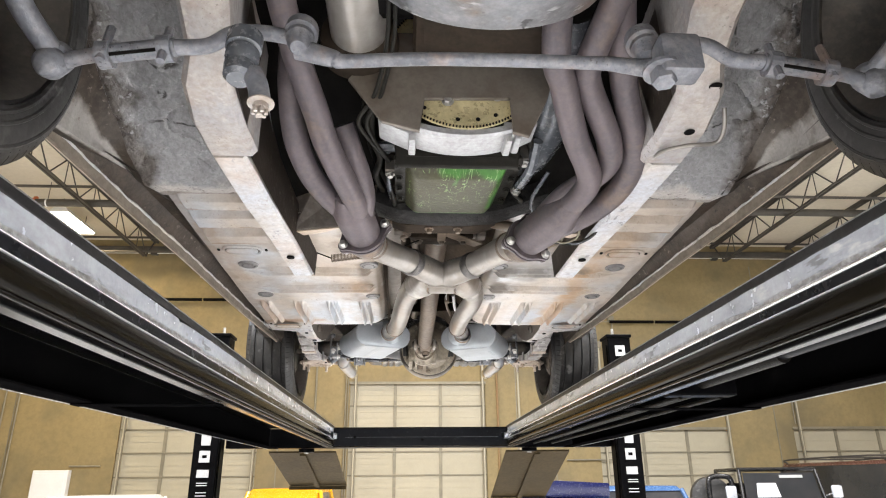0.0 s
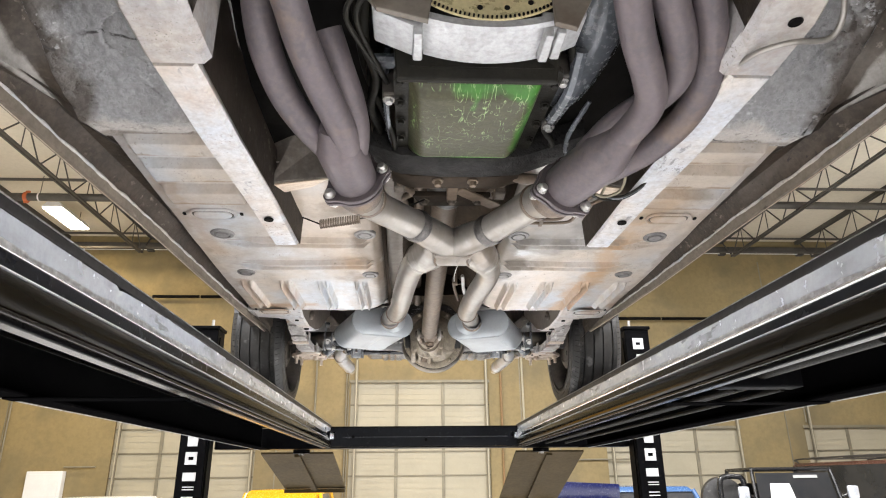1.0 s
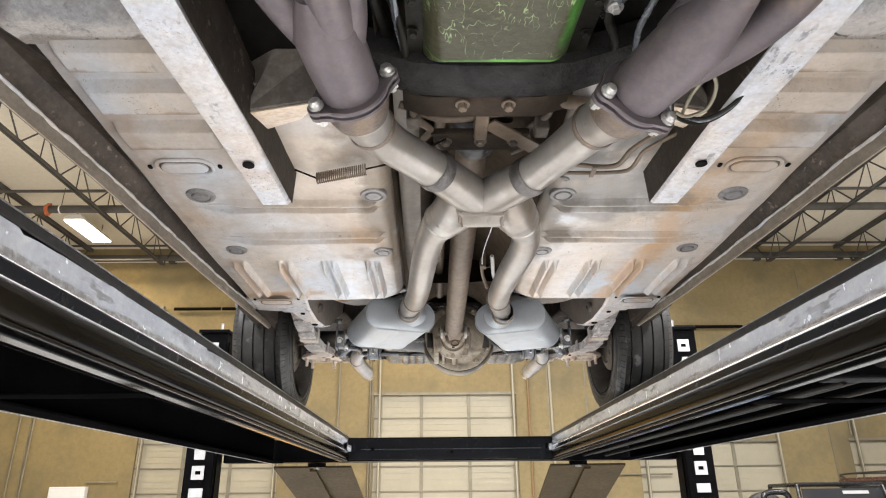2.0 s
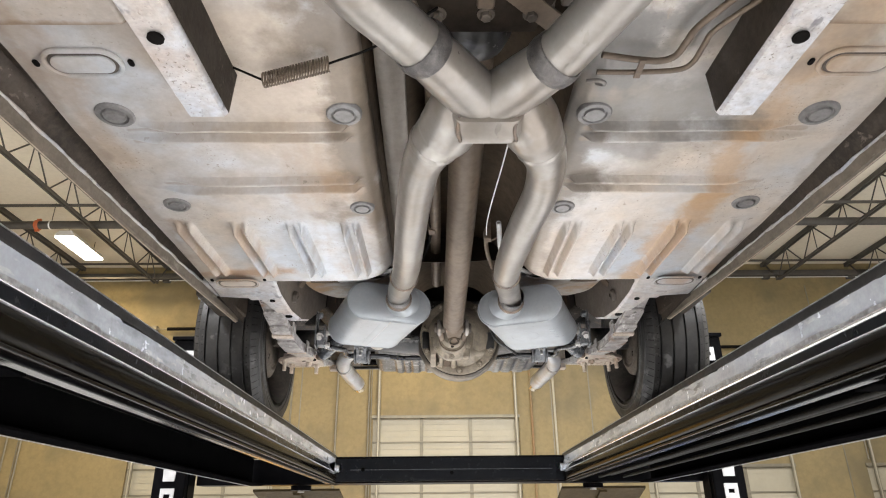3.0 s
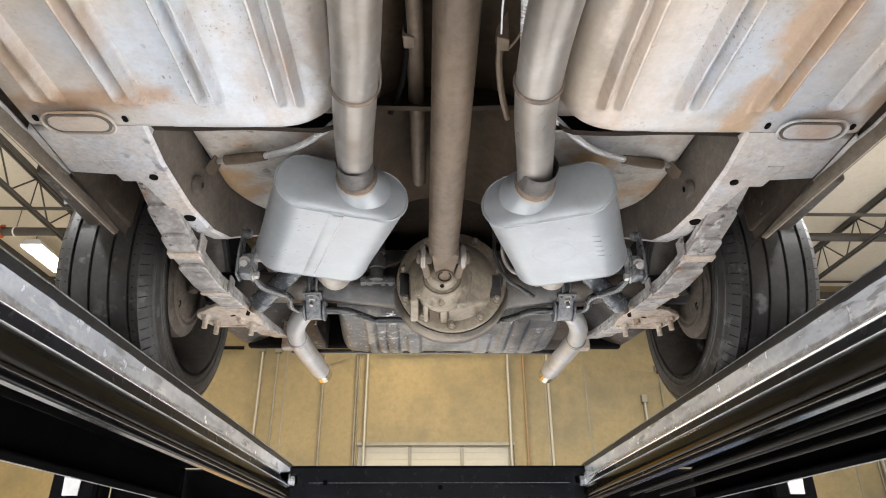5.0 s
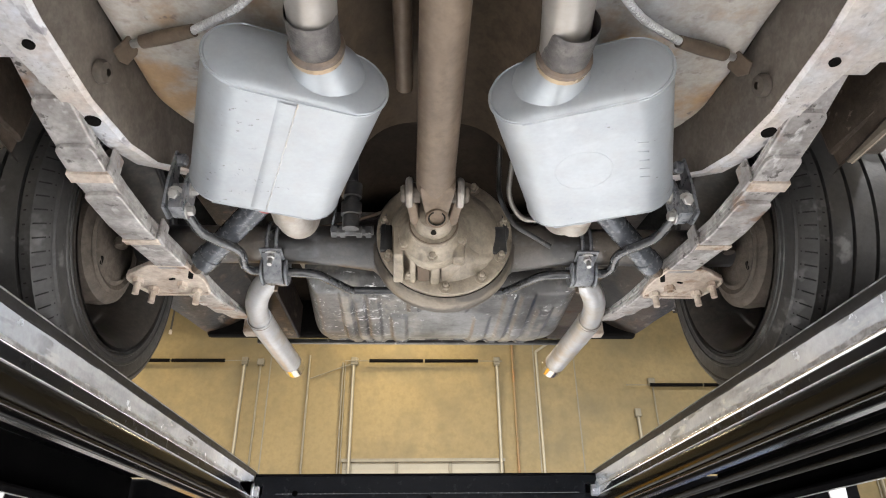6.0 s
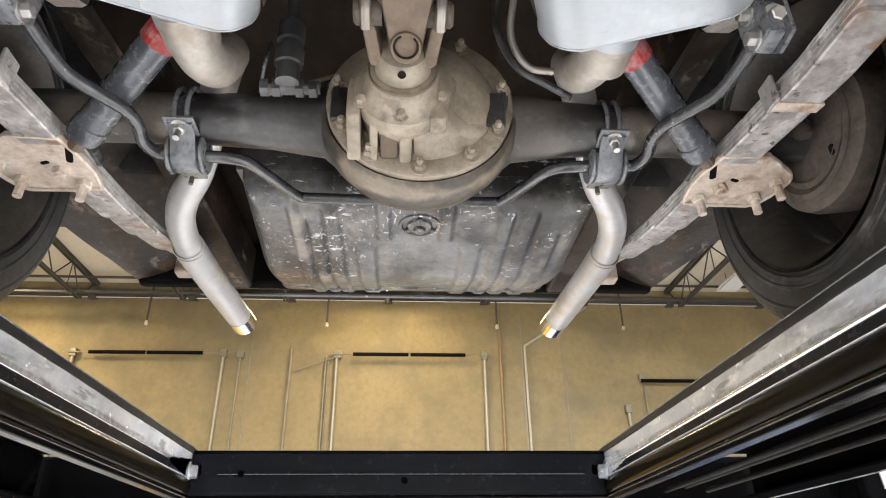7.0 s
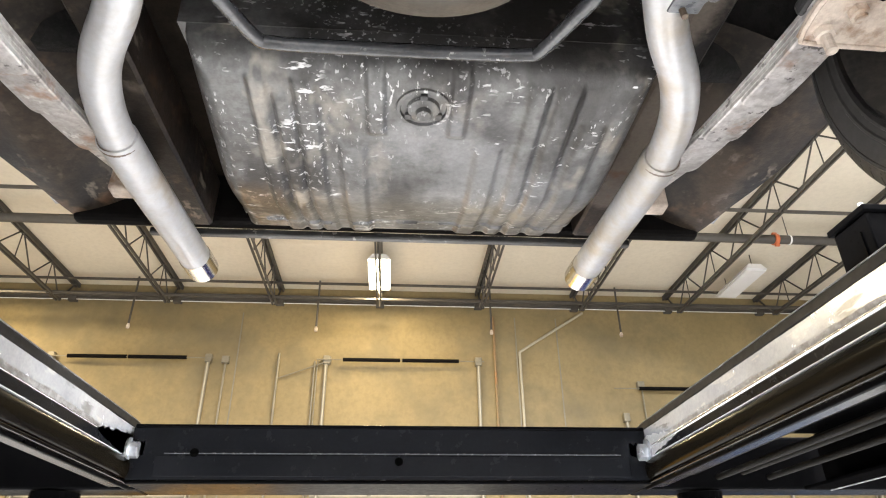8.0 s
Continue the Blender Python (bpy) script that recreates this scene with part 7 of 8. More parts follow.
def muffler(s, cx, cy, cz, decal):
    a = Vector((s * 0.33, 0.944, 0.045)).normalized()
    w = Vector((a.y, -a.x, 0))
    m = Matrix((( w.x, 0, a.x, cx), (w.y, 0, a.y, cy), (0, 1, a.z, cz), (0, 0, 0, 1)))
    L, W, H = 0.320, 0.262, 0.118
    bm = bmesh.new()
    out = rounded(W, H, 0.0585, 10)
    rings = []
    for z, k in ((-0.010, 0.40), (-0.008, 0.65), (-0.005, 0.84), (-0.001, 0.95), (0.0005, 0.975), (-0.001, 0.99), (0.0, 1.0), (0.006, 1.008), (0.009, 1.0), (L - 0.009, 1.0), (L - 0.006, 1.008), (L, 1.0), (L - 0.004, 0.985), (L - 0.004, 0.93), (L, 0.8)):
        rings.append([bm.verts.new(m @ Vector((x * k, y * k, z))) for x, y in out])
    n = len(out)
    for p, q in zip(rings, rings[1:]):
        for k in range(n):
            bm.faces.new((p[k], p[(k + 1) % n], q[(k + 1) % n], q[k]))
    bm.faces.new(rings[0][::-1]); bm.faces.new(rings[-1])
    mu = part("muffler", bm, M_MUFFLER, car, "silver oval muffler", smooth=True)
    for zz in (0.003, L - 0.003):
        edge = [m @ Vector((x * 1.005, y * 1.006, zz + 0.0012 * math.sin(i * 2.7) * math.sin(i * 1.3))) for i, (x, y) in enumerate(out)]
        part("seam_weld", tube(edge + edge[:1], 0.0015, 6, 2), M_MUFFLER, mu, "ragged rolled seam", smooth=True)
    face = m @ Vector((-s * 0.03, 0.006, 0.0))
    run = Vector((s * 0.03, 0.985, 0.17))
    part("inlet_neck", lathe([(0.066, 0.022), (0.060, 0.004), (0.050, -0.012), (0.041, -0.028), (0.037, -0.045), (0.036, -0.056), (0.03, -0.056)], face, run, 28), M_MUFFLER, mu, "pressed inlet neck", smooth=True)
    part("inlet_weld", lathe([(0.033, -0.064), (0.038, -0.061), (0.0395, -0.056), (0.036, -0.052)], face, run, 24), M_WELD, mu, "burnt weld bead", smooth=True)
    part("inlet_heat_band", lathe([(0.0372, -0.053), (0.0374, -0.044)], face, run, 24), M_STRAW, mu, "straw-coloured heat band", smooth=True)
    part("soot_band", lathe([(0.0330, -0.128), (0.0338, -0.122), (0.0340, -0.068), (0.0335, -0.064)], face, run, 24), M_SOOT, mu, "sooty pipe end", smooth=True)
    part("outlet_neck", lathe([(0.05, -0.008), (0.040, 0.008), (0.0365, 0.016), (0.0365, 0.040), (0.0385, 0.044), (0.0385, 0.048), (0.0365, 0.052), (0.0365, 0.085), (0.033, 0.088), (0.0, 0.088)], m @ Vector((-0.03 * s, 0, L)), (-s * 0.02, 1, -0.03), 24), M_SOOTED, mu, "brown outlet neck", smooth=True)
    part("outlet_collar", lathe([(0.052, -0.010), (0.043, 0.006), (0.0385, 0.016), (0.0385, 0.038), (0.0375, 0.040)], m @ Vector((-0.03 * s, 0, L)), (-s * 0.02, 1, -0.03), 28), M_MUFFLER, mu, "silver outlet collar", smooth=True)
    if s < 0:
        # a soft pressed ridge beside a ragged lap weld
        bm, rows = bmesh.new(), []
        for zz in np.linspace(0.010, L - 0.010, 24):
            rows.append([bm.verts.new(m @ Vector((xx, -H / 2 + 0.0006 - hh, zz))) for xx, hh in ((-0.028, -0.0012), (-0.019, 0.0014), (-0.010, 0.0028), (-0.002, 0.0018), (0.004, 0.0024), (0.0055, -0.0012))])
        for p, q in zip(rows, rows[1:]):
            for k in range(5):
                bm.faces.new((p[k], p[k + 1], q[k + 1], q[k]))
        part("seam", bm, M_MUFFLER, mu, "lapped body seam", smooth=True)
        rnd = random.Random(8)
        part("seam_weld", tube([m @ Vector((0.0055 + rnd.uniform(-0.0008, 0.0008), -H / 2 - 0.0008, zz)) for zz in np.linspace(0.006, L - 0.008, 40)], 0.0012, 6, 2), M_TAIL, mu, smooth=True)
    else:
        # an embossed plain emblem on the body
        def emb(pts, r=0.0014):
            return tube([m @ Vector((x, -H / 2 + 0.0004, z)) for x, z in pts], r, 6, 4)
        ring = [(-0.015 + 0.045 * math.cos(q * math.pi / 8), 0.15 + 0.052 * math.sin(q * math.pi / 8)) for q in range(17)]
        part("emboss", emb(ring, 0.0008), M_MUFFLER, mu, "embossed plain oval emblem")
        for k in range(5):
            part("emboss", emb([(0.07, 0.10 + 0.024 * k), (0.085, 0.105 + 0.024 * k)]), M_MUFFLER, mu)
    for k in range(4):
        part("stamp", box(-0.001, 0.001, -0.008, 0.008, -0.001, 0.001), M_WELD, mu).matrix_basis = m @ pose(-s * (0.075 + 0.006 * k), 0.005, -0.0005, 0, 0, 0)
    return mu


muffler(-1, -0.200, 3.025, 2.152, False)
muffler(1, 0.196, 3.025, 2.142, True)
for s in (-1, 1):
    T = [(s * 0.276, 3.36, 2.158), (s * 0.274, 3.41, 2.156), (s * 0.270, 3.454, 2.165), (s * 0.266, 3.494, 2.194), (s * 0.267, 3.524, 2.245), (s * 0.285, 3.58, 2.305), (s * 0.32, 3.66, 2.318), (s * 0.362, 3.76, 2.285), (s * 0.40, 3.85, 2.262), (s * 0.442, 3.92, 2.25), (s * 0.468, 3.985, 2.247), (s * 0.482, 4.05, 2.247), (s * 0.490, 4.13, 2.25)]
    rise = 0.016 if s > 0 else 0.0
    T = [(x, y, z + rise * (1 - smooth01(3.45, 3.60, y))) for x, y, z in T]
    p = part("tail_pipe", tube(T[4:], 0.031, 22, 6), M_TAIL, car, "aluminized tail pipe curving over the axle", smooth=True)
    T2 = [(s * 0.490, 4.12, 2.25), (s * 0.488, 4.25, 2.258), (s * 0.482, 4.45, 2.272), (s * 0.477, 4.63, 2.286)]
    tip = part("tail_tip", tube(T2, 0.036, 24, 6, hollow=0.08), M_TAIL, p, "straight tail pipe tip", smooth=True)
    part("weld_bead", ring_on(T, 12, 0.033, 0.009), M_WELD, p, smooth=True)
    part("outlet_elbow", tube(T[:6], 0.034, 24, 6, radii=[0.0325, 0.0325, 0.0322, 0.032, 0.0318, 0.0316]), M_SOOTED, p, "dusty brown elbow behind the muffler", smooth=True)
    part("chrome_tip", tube([(s * 0.4785, 4.585, 2.2825), (s * 0.4775, 4.61, 2.2845), (s * 0.4765, 4.66, 2.288)], 0.0375, 24, 3, hollow=0.06), M_CHROME, p, "bright tip", smooth=True)

# ---- rear axle ----
part("drive_shaft", tube([(0.007, 1.93, 2.228), (0.006, 2.4, 2.219), (0.004, 3.0, 2.205), (0.002, 3.36, 2.197)], 0.0365, 28), M_SHAFT, car, "dusty brown drive shaft", smooth=True)
uj = part("universal_joint", hexa([(-0.030, 3.335, 2.166), (0.042, 3.335, 2.166), (0.026, 3.425, 2.146), (-0.014, 3.425, 2.146), (-0.030, 3.335, 2.232), (0.042, 3.335, 2.232), (0.026, 3.425, 2.225), (-0.014, 3.425, 2.225)], 0.010), M_SHAFT, car, "dusty universal joint yoke", smooth=True)
part("cross_cap", lathe([(0, 0.006), (0.0125, 0.006), (0.0140, 0.010), (0.0200, 0.010), (0.0215, 0.007), (0.0225, 0.0), (0.0225, -0.02)], (0.006, 3.406, 2.152), (0, -0.45, -1), 28), M_SHAFT, uj, "rusty bearing cap with a snap ring", smooth=True)
part("snap_ring", tube([(0.006 + 0.0155 * math.cos(a), 3.400 + 0.0140 * math.sin(a), 2.1435 - 0.0060 * math.sin(a)) for a in np.linspace(-0.9, 4.3, 14)], 0.0016, 6, 2), M_TRANS, uj, smooth=True)
for s in (-1, 1):
    x = 0.002 + s * 0.046
    part("yoke_ear", hexa([(x - 0.010, 3.395, 2.172), (x + 0.010, 3.395, 2.172), (0.002 + s * 0.036 + 0.010, 3.455, 2.160), (0.002 + s * 0.036 - 0.010, 3.455, 2.160), (x - 0.010, 3.378, 2.215), (x + 0.010, 3.378, 2.215), (0.002 + s * 0.040 + 0.012, 3.455, 2.22), (0.002 + s * 0.040 - 0.012, 3.455, 2.22)], 0.006), M_SHAFT, uj, "curved yoke ear", smooth=True)
    part("trunnion_cap", lathe([(0, 0.016), (0.014, 0.016), (0.0175, 0.012), (0.0175, -0.022)], (x + s * 0.004, 3.385, 2.190), (s, 0, 0), 20), M_BACKING, uj, smooth=True)
    part("cap_strap", tube([(x + s * 0.003, 3.392, 2.168), (x + s * 0.003, 3.364, 2.176), (x + s * 0.003, 3.362, 2.204), (x + s * 0.003, 3.388, 2.214)], 0.0075, 8), M_STEEL, uj, smooth=True)
part("companion_yoke", lathe([(0.020, -0.016), (0.034, -0.012), (0.040, 0.0), (0.041, 0.022), (0.034, 0.030)], (0.002, 3.450, 2.180), (0, 1, 0.02), 32), M_CAST, uj, "dusty companion yoke", smooth=True)
part("yoke_dimple", lathe([(0, 0.0), (0.005, 0.0), (0.006, 0.003)], (0.001, 3.446, 2.1415), (0, -0.3, -1), 12), M_TRANS, uj)
DX, DZ = 0.03, 2.223
ax = part("axle_housing", lathe([(0.154, -0.004), (0.160, 0.004), (0.165, 0.03), (0.162, 0.055), (0.146, 0.09), (0.10, 0.125), (0, 0.145)], (DX, 3.60, DZ), (0, 1, 0), 56), M_BOWL, car, "worn black banjo axle housing", smooth=True)
part("third_member", lathe([(0.151, -0.002), (0.151, -0.013), (0.146, -0.016), (0.122, -0.016), (0.114, -0.024), (0.100, -0.042), (0.078, -0.058), (0.0, -0.064)], (DX, 3.60, DZ), (0, 1, 0), 56), M_CAST, ax, "dusty tan cast differential carrier", smooth=True)
part("pinion_nose", lathe([(0.066, 0.03), (0.068, 0.0), (0.073, -0.022), (0.072, -0.040), (0.060, -0.046), (0.052, -0.060), (0.052, -0.072), (0.047, -0.078), (0.0, -0.078)], (0.002, 3.552, 2.182), (0, 1, 0.03), 40), M_CAST, ax, "cast pinion nose with a round retainer", smooth=True)
part("pinion_seal", lathe([(0.0475, -0.002), (0.0500, -0.004), (0.0510, 0.0), (0.0495, 0.004)], (0.002, 3.476, 2.180), (0, 1, 0.03), 36), M_SHAFT, ax, "pressed seal edge", smooth=True)
bm = bmesh.new()
for deg in (0, 35, 64, 101, 150, 210, 259, 296, 325):
    a = radians(deg)
    q = Vector((DX + 0.136 * math.sin(a), 3.584, DZ - 0.136 * math.cos(a)))
    bolt(q, (0, -1, 0), 0.0095, 0.012, bm)
    lathe([(0, 0.010), (0.0055, 0.010), (0.0055, 0.020), (0.004, 0.022), (0, 0.022)], q, (0, -1, 0), 10, bm)
part("carrier_nut", bm, M_CAST, ax, "studs and nuts round the carrier")["kind"] = "stuff"
# webs under the nose, the sloping apron beside them and the bearing lobes
for rx, half in ((-0.070, 0.010), (-0.040, 0.006), (0.008, 0.009)):
    part("carrier_rib", hexa([(rx - half, 3.520, 2.130), (rx + half, 3.520, 2.130), (rx + half * 1.1, 3.588, 2.092 + abs(rx) * 0.10), (rx - half * 1.1, 3.588, 2.092 + abs(rx) * 0.10), (rx - half, 3.515, 2.20), (rx + half, 3.515, 2.20), (rx + half, 3.59, 2.20), (rx - half, 3.59, 2.20)], 0.004), M_CAST, ax, smooth=True)
# A darker block fills the hollow in place of the shade between the webs.
part("web_gap", hexa([(-0.030, 3.534, 2.128), (-0.004, 3.534, 2.128), (-0.004, 3.582, 2.100), (-0.030, 3.582, 2.100), (-0.030, 3.54, 2.19), (-0.004, 3.54, 2.19), (-0.004, 3.59, 2.19), (-0.030, 3.59, 2.19)], 0.003), M_SHAFT, ax, "darker fill for the shade between the webs")
part("carrier_apron", hexa([(0.016, 3.530, 2.120), (0.068, 3.536, 2.142), (0.140, 3.582, 2.150), (0.020, 3.586, 2.094), (0.016, 3.520, 2.24), (0.075, 3.530, 2.235), (0.142, 3.585, 2.21), (0.020, 3.59, 2.24)], 0.010), M_CAST, ax, "sloping side of the carrier", smooth=True)
part("nose_foot", box(0.042, 0.068, 3.508, 3.545, 2.118, 2.168, 0.006), M_CAST, ax, smooth=True)
# Dark blocks stand in for the shaded recesses beside the bolts.
for x0, x1, z0, z1 in ((0.134, 0.166, 2.168, 2.236), (-0.112, -0.086, 2.172, 2.238)):
    part("cap_recess", box(x0, x1, 3.574, 3.588, z0, z1, 0.004), M_AXLE, ax, "dark block for the shaded recess between bolts", smooth=True)
for bx, bz in ((-0.058, 2.148), (0.060, 2.158), (0.0, 2.122)):
    part("nose_bolt", bolt((bx, 3.510, bz), (0, -1, -0.2), 0.0075, 0.012), M_CAST, ax)
for s in (-1, 1):
    part("axle_tube", lathe([(0.085, 0), (0.06, 0.03), (0.048, 0.12), (0.0432, 0.22), (0.0432, 0.56)], (DX + s * 0.13, AX_Y + 0.022, AX_Z + 0.019), (s, 0, 0), 32), M_AXLE, ax, smooth=True)
    part("tube_flange", lathe([(0.044, -0.002), (0.0465, 0), (0.0475, 0.002), (0.0465, 0.005), (0.043, 0.008)], (DX + s * 0.235, AX_Y + 0.022, AX_Z + 0.019), (s, 0, 0), 24), M_AXLE, ax, smooth=True)
bj = part("brake_junction", lathe([(0, -0.01), (0.018, -0.01), (0.018, 0.02), (0.022, 0.022), (0.022, 0.05), (0.016, 0.052), (0.016, 0.062), (0.021, 0.064), (0.021, 0.095), (0.012, 0.10), (0.011, 0.16)], (-0.172, 3.525, 2.205), (0, -0.15, 1), 18), M_AXLE, car, "dusty brake hose junction", smooth=True)
part("junction_bar", rod((-0.215, 3.545, 2.20), (-0.125, 3.545, 2.205), 0.011, 14), M_AXLE, bj, smooth=True)
for bx in (-0.208, -0.19, -0.155, -0.135):
    part("line_nut", rod((bx - 0.006, 3.545, 2.202), (bx + 0.006, 3.545, 2.202), 0.015, 6), M_AXLE, bj)
part("brake_hose", tube([(-0.205, 3.53, 2.28), (-0.207, 3.52, 2.23), (-0.215, 3.545, 2.20)], 0.003, 8), M_BLACKSTEEL, car, smooth=True)
part("brake_tube", tube([(-0.30, 3.63, 2.255), (-0.2, 3.62, 2.268), (-0.1, 3.60, 2.29), (0.0, 3.60, 2.32)], 0.004, 8), M_SHAFT, car, smooth=True)
vh = part("vent_hose", tube([(0.142, 3.40, 2.36), (0.140, 3.45, 2.298), (0.139, 3.45, 2.23), (0.162, 3.45, 2.167), (0.20, 3.45, 2.136), (0.233, 3.45, 2.112)], 0.0052, 12, hollow=0.35), M_AXLE, car, "loose breather hose with an open end", smooth=True)
part("loom_loop", tube([(0.165, 3.42, 2.30), (0.16, 3.46, 2.24), (0.185, 3.48, 2.20), (0.225, 3.49, 2.20)], 0.0055, 10), M_STEEL, car, "pale bent line behind the breather", smooth=True)
# anti-roll bar
half = [(0.470, 3.345, 2.155), (0.468, 3.389, 2.150), (0.460, 3.467, 2.150), (0.440, 3.510, 2.155), (0.4165, 3.56, 2.165), (0.411, 3.60, 2.17), (0.416, 3.642, 2.17), (0.406, 3.672, 2.172), (0.385, 3.680, 2.174), (0.32, 3.6815, 2.172), (0.266, 3.697, 2.176), (0.236, 3.76, 2.19), (0.203, 3.845, 2.21), (0.180, 3.86, 2.214), (0.10, 3.864, 2.216)]
bar = [(-x, y, z) for x, y, z in half] + [(0.0, 3.864, 2.216)] + [(x, y, z) for x, y, z in reversed(half)]
sb = part("anti_roll_bar", tube(bar, 0.0105, 16, 4), M_BAR, car, "glossy black rear anti-roll bar", smooth=True)
for s in (-1, 1):
    x = s * 0.355
    part("bar_clamp", lathe([(0.012, -0.022), (0.025, -0.022), (0.028, -0.018), (0.028, 0.018), (0.025, 0.022), (0.012, 0.022)], (x, 3.683, 2.176), (1, 0, 0), 28), M_CLAMP, sb, "black clamp bushing", smooth=True)
    for k in (-1, 1):
        part("clamp_washer", lathe([(0.012, 0.0), (0.032, 0.0), (0.034, 0.002), (0.034, 0.005), (0.032, 0.007), (0.012, 0.007)], (x + k * 0.0235, 3.683, 2.176), (k, 0, 0), 28), M_CLAMP, sb, smooth=True)
    # strap folded from the flange under the bushing
    fold = [(3.616, 2.186), (3.634, 2.182), (3.646, 2.172), (3.652, 2.160), (3.660, 2.150), (3.672, 2.1455), (3.686, 2.1455), (3.700, 2.150), (3.716, 2.160), (3.734, 2.164)]
    bm = strip([(x, y, z) for y, z in fold], [[(-0.020, 0.0), (-0.018, -0.0012), (0.018, -0.0012), (0.020, 0.0), (0.020, 0.003), (-0.020, 0.003)]] * len(fold))
    part("clamp_strap", bm, M_CLAMP, sb, "scuffed folded strap", smooth=True)
    part("saddle_flange", hexa([(x - 0.025, 3.606, 2.1895), (x + 0.025, 3.606, 2.1895), (x + 0.025, 3.648, 2.186), (x - 0.025, 3.648, 2.186), (x - 0.025, 3.606, 2.1945), (x + 0.025, 3.606, 2.1945), (x + 0.025, 3.648, 2.190), (x - 0.025, 3.648, 2.190)], 0.0015), M_CLAMP, sb, "worn saddle flange")
    part("clamp_bolt", bolt((x, 3.624, 2.186), (0, -0.25, -1), 0.0095, 0.013), M_BOLT, sb, "zinc clamp bolt")
    part("clamp_stud", rod((x, 3.624, 2.186), (x, 3.618, 2.158), 0.0055, 10), M_BOLT, sb)
    part("clamp_stud", rod((x - 0.004, 3.728, 2.170), (x - 0.004, 3.726, 2.146), 0.0042, 10), M_SHAFT, sb)
    for k in (-1, 1):
        arc = [(x + k * 0.010, AX_Y + 0.022 + 0.050 * math.cos(a), AX_Z + 0.019 + 0.050 * math.sin(a)) for a in np.linspace(radians(222), radians(95), 9)]
        part("axle_saddle", tube(arc, 0.0042, 8, 3), M_CLAMP, sb, "saddle edge wrapped over the axle", smooth=True)
    # drop link: two plates, a bushing block between them, nuts on the inner plate
    lk = part("drop_link", box(s * 0.460 - 0.012, s * 0.460 + 0.012, 3.320, 3.360, 2.110, 2.165, 0.005), M_CLAMP, sb, "black bushing block of the drop link", smooth=True)
    for lx, z1 in ((0.4455, 2.185), (0.4765, 2.235)):
        outline = [(3.316, 2.108), (3.350, 2.104), (3.366, 2.120), (3.366, 2.165), (3.350, 2.190), (3.342, z1), (3.320, z1), (3.312, 2.165)]
        bm = bmesh.new()
        sides = [[bm.verts.new((s * lx + e, y, z)) for y, z in outline] for e in (-0.0025, 0.0025)]
        bm.faces.new(sides[0]); bm.faces.new(sides[1][::-1])
        for i in range(8):
            bm.faces.new((sides[0][i], sides[0][(i + 1) % 8], sides[1][(i + 1) % 8], sides[1][i]))
        part("link_plate", bm, M_CLAMP, lk, "worn steel link plate")
    for bz in (2.161, 2.117):
        part("link_nut", bolt((s * 0.443, 3.341, bz), (-s, 0, 0), 0.0095, 0.013), M_BOLT, lk, "zinc nut")
    part("link_bolt", bolt((s * 0.463, 3.324, 2.140), (0, -1, -0.5), 0.010, 0.014), M_BOLT, lk, "zinc hexagon bolt")
    part("link_bolt", lathe([(0, 0.016), (0.008, 0.016), (0.012, 0.012), (0.012, 0.0)], (s * 0.4735, 3.331, 2.222), (-s, 0, 0), 20), M_CLAMP, lk, smooth=True)
    # shock absorber
    low, top = Vector((s * 0.500, 3.628, 2.172)), Vector((s * 0.368, 3.502, 2.232))
    d = (top - low).normalized()
    sh = part("shock_absorber", rod(low, top + d * 0.013, 0.026, 24), M_BLACKSTEEL, car, "blue-black shock absorber with a red band", smooth=True)
    part("shock_cap", lathe([(0.02, -0.012), (0.027, -0.008), (0.0285, 0.0), (0.0285, 0.022), (0.0262, 0.024)], low, d, 24), M_BLACKSTEEL, sh, smooth=True)
    part("red_band", rod(top + d * 0.012, top + d * 0.050, 0.0272, 22), M_RED, sh, "red band")
    part("neck_tube", rod(top + d * 0.0502, top + d * 0.0625, 0.0262, 22), M_BLACKSTEEL, sh, smooth=True)
    part("dust_tube", rod(top + d * 0.062, top + d * 0.15, 0.031, 22), M_BLACKSTEEL, sh, smooth=True)
    part("shock_stem", rod(low - d * 0.035, low, 0.013, 12), M_SHAFT, sh)
    # leaf spring: a stack of leaves, clips, plate
    prof = [(3.00, 2.158), (3.12, 2.128), (3.24, 2.108), (3.40, 2.112), (3.56, 2.143), (3.70, 2.168), (3.85, 2.186), (4.0, 2.212), (4.15, 2.248), (4.30, 2.298), (4.36, 2.318)]
    xs_ = [0.580, 0.577, 0.572, 0.567, 0.570, 0.57, 0.566, 0.562, 0.559, 0.556, 0.555]
    def under(y):
        return float(np.interp(y, [q[0] for q in prof], [q[1] for q in prof]))

    def across(y):
        return float(np.interp(y, [q[0] for q in prof], xs_))

    def blade(ya, yb, lift, half, thick=0.0078):
        ln, sc = [], []
        ys_ = [ya, ya + 0.004, ya + 0.010] + list(np.linspace(ya + 0.02, yb - 0.02, 15)) + [yb - 0.010, yb - 0.004, yb]
        for k, y in enumerate(ys_):
            e = min(k, len(ys_) - 1 - k)
            h = half * (0.62, 0.86, 0.97, 1.0)[min(e, 3)]
            ln.append((s * across(y), y, under(y) + lift))
            sc.append([(-h, 0.0015), (-h + 0.003, 0), (h - 0.003, 0), (h, 0.0015), (h, thick), (-h, thick)])
        return strip(ln, sc)
    leaf = part("leaf_spring", blade(3.0, 4.36, 0.0255, 0.031), M_SPRING, car, "rust-spotted multi-leaf rear spring")
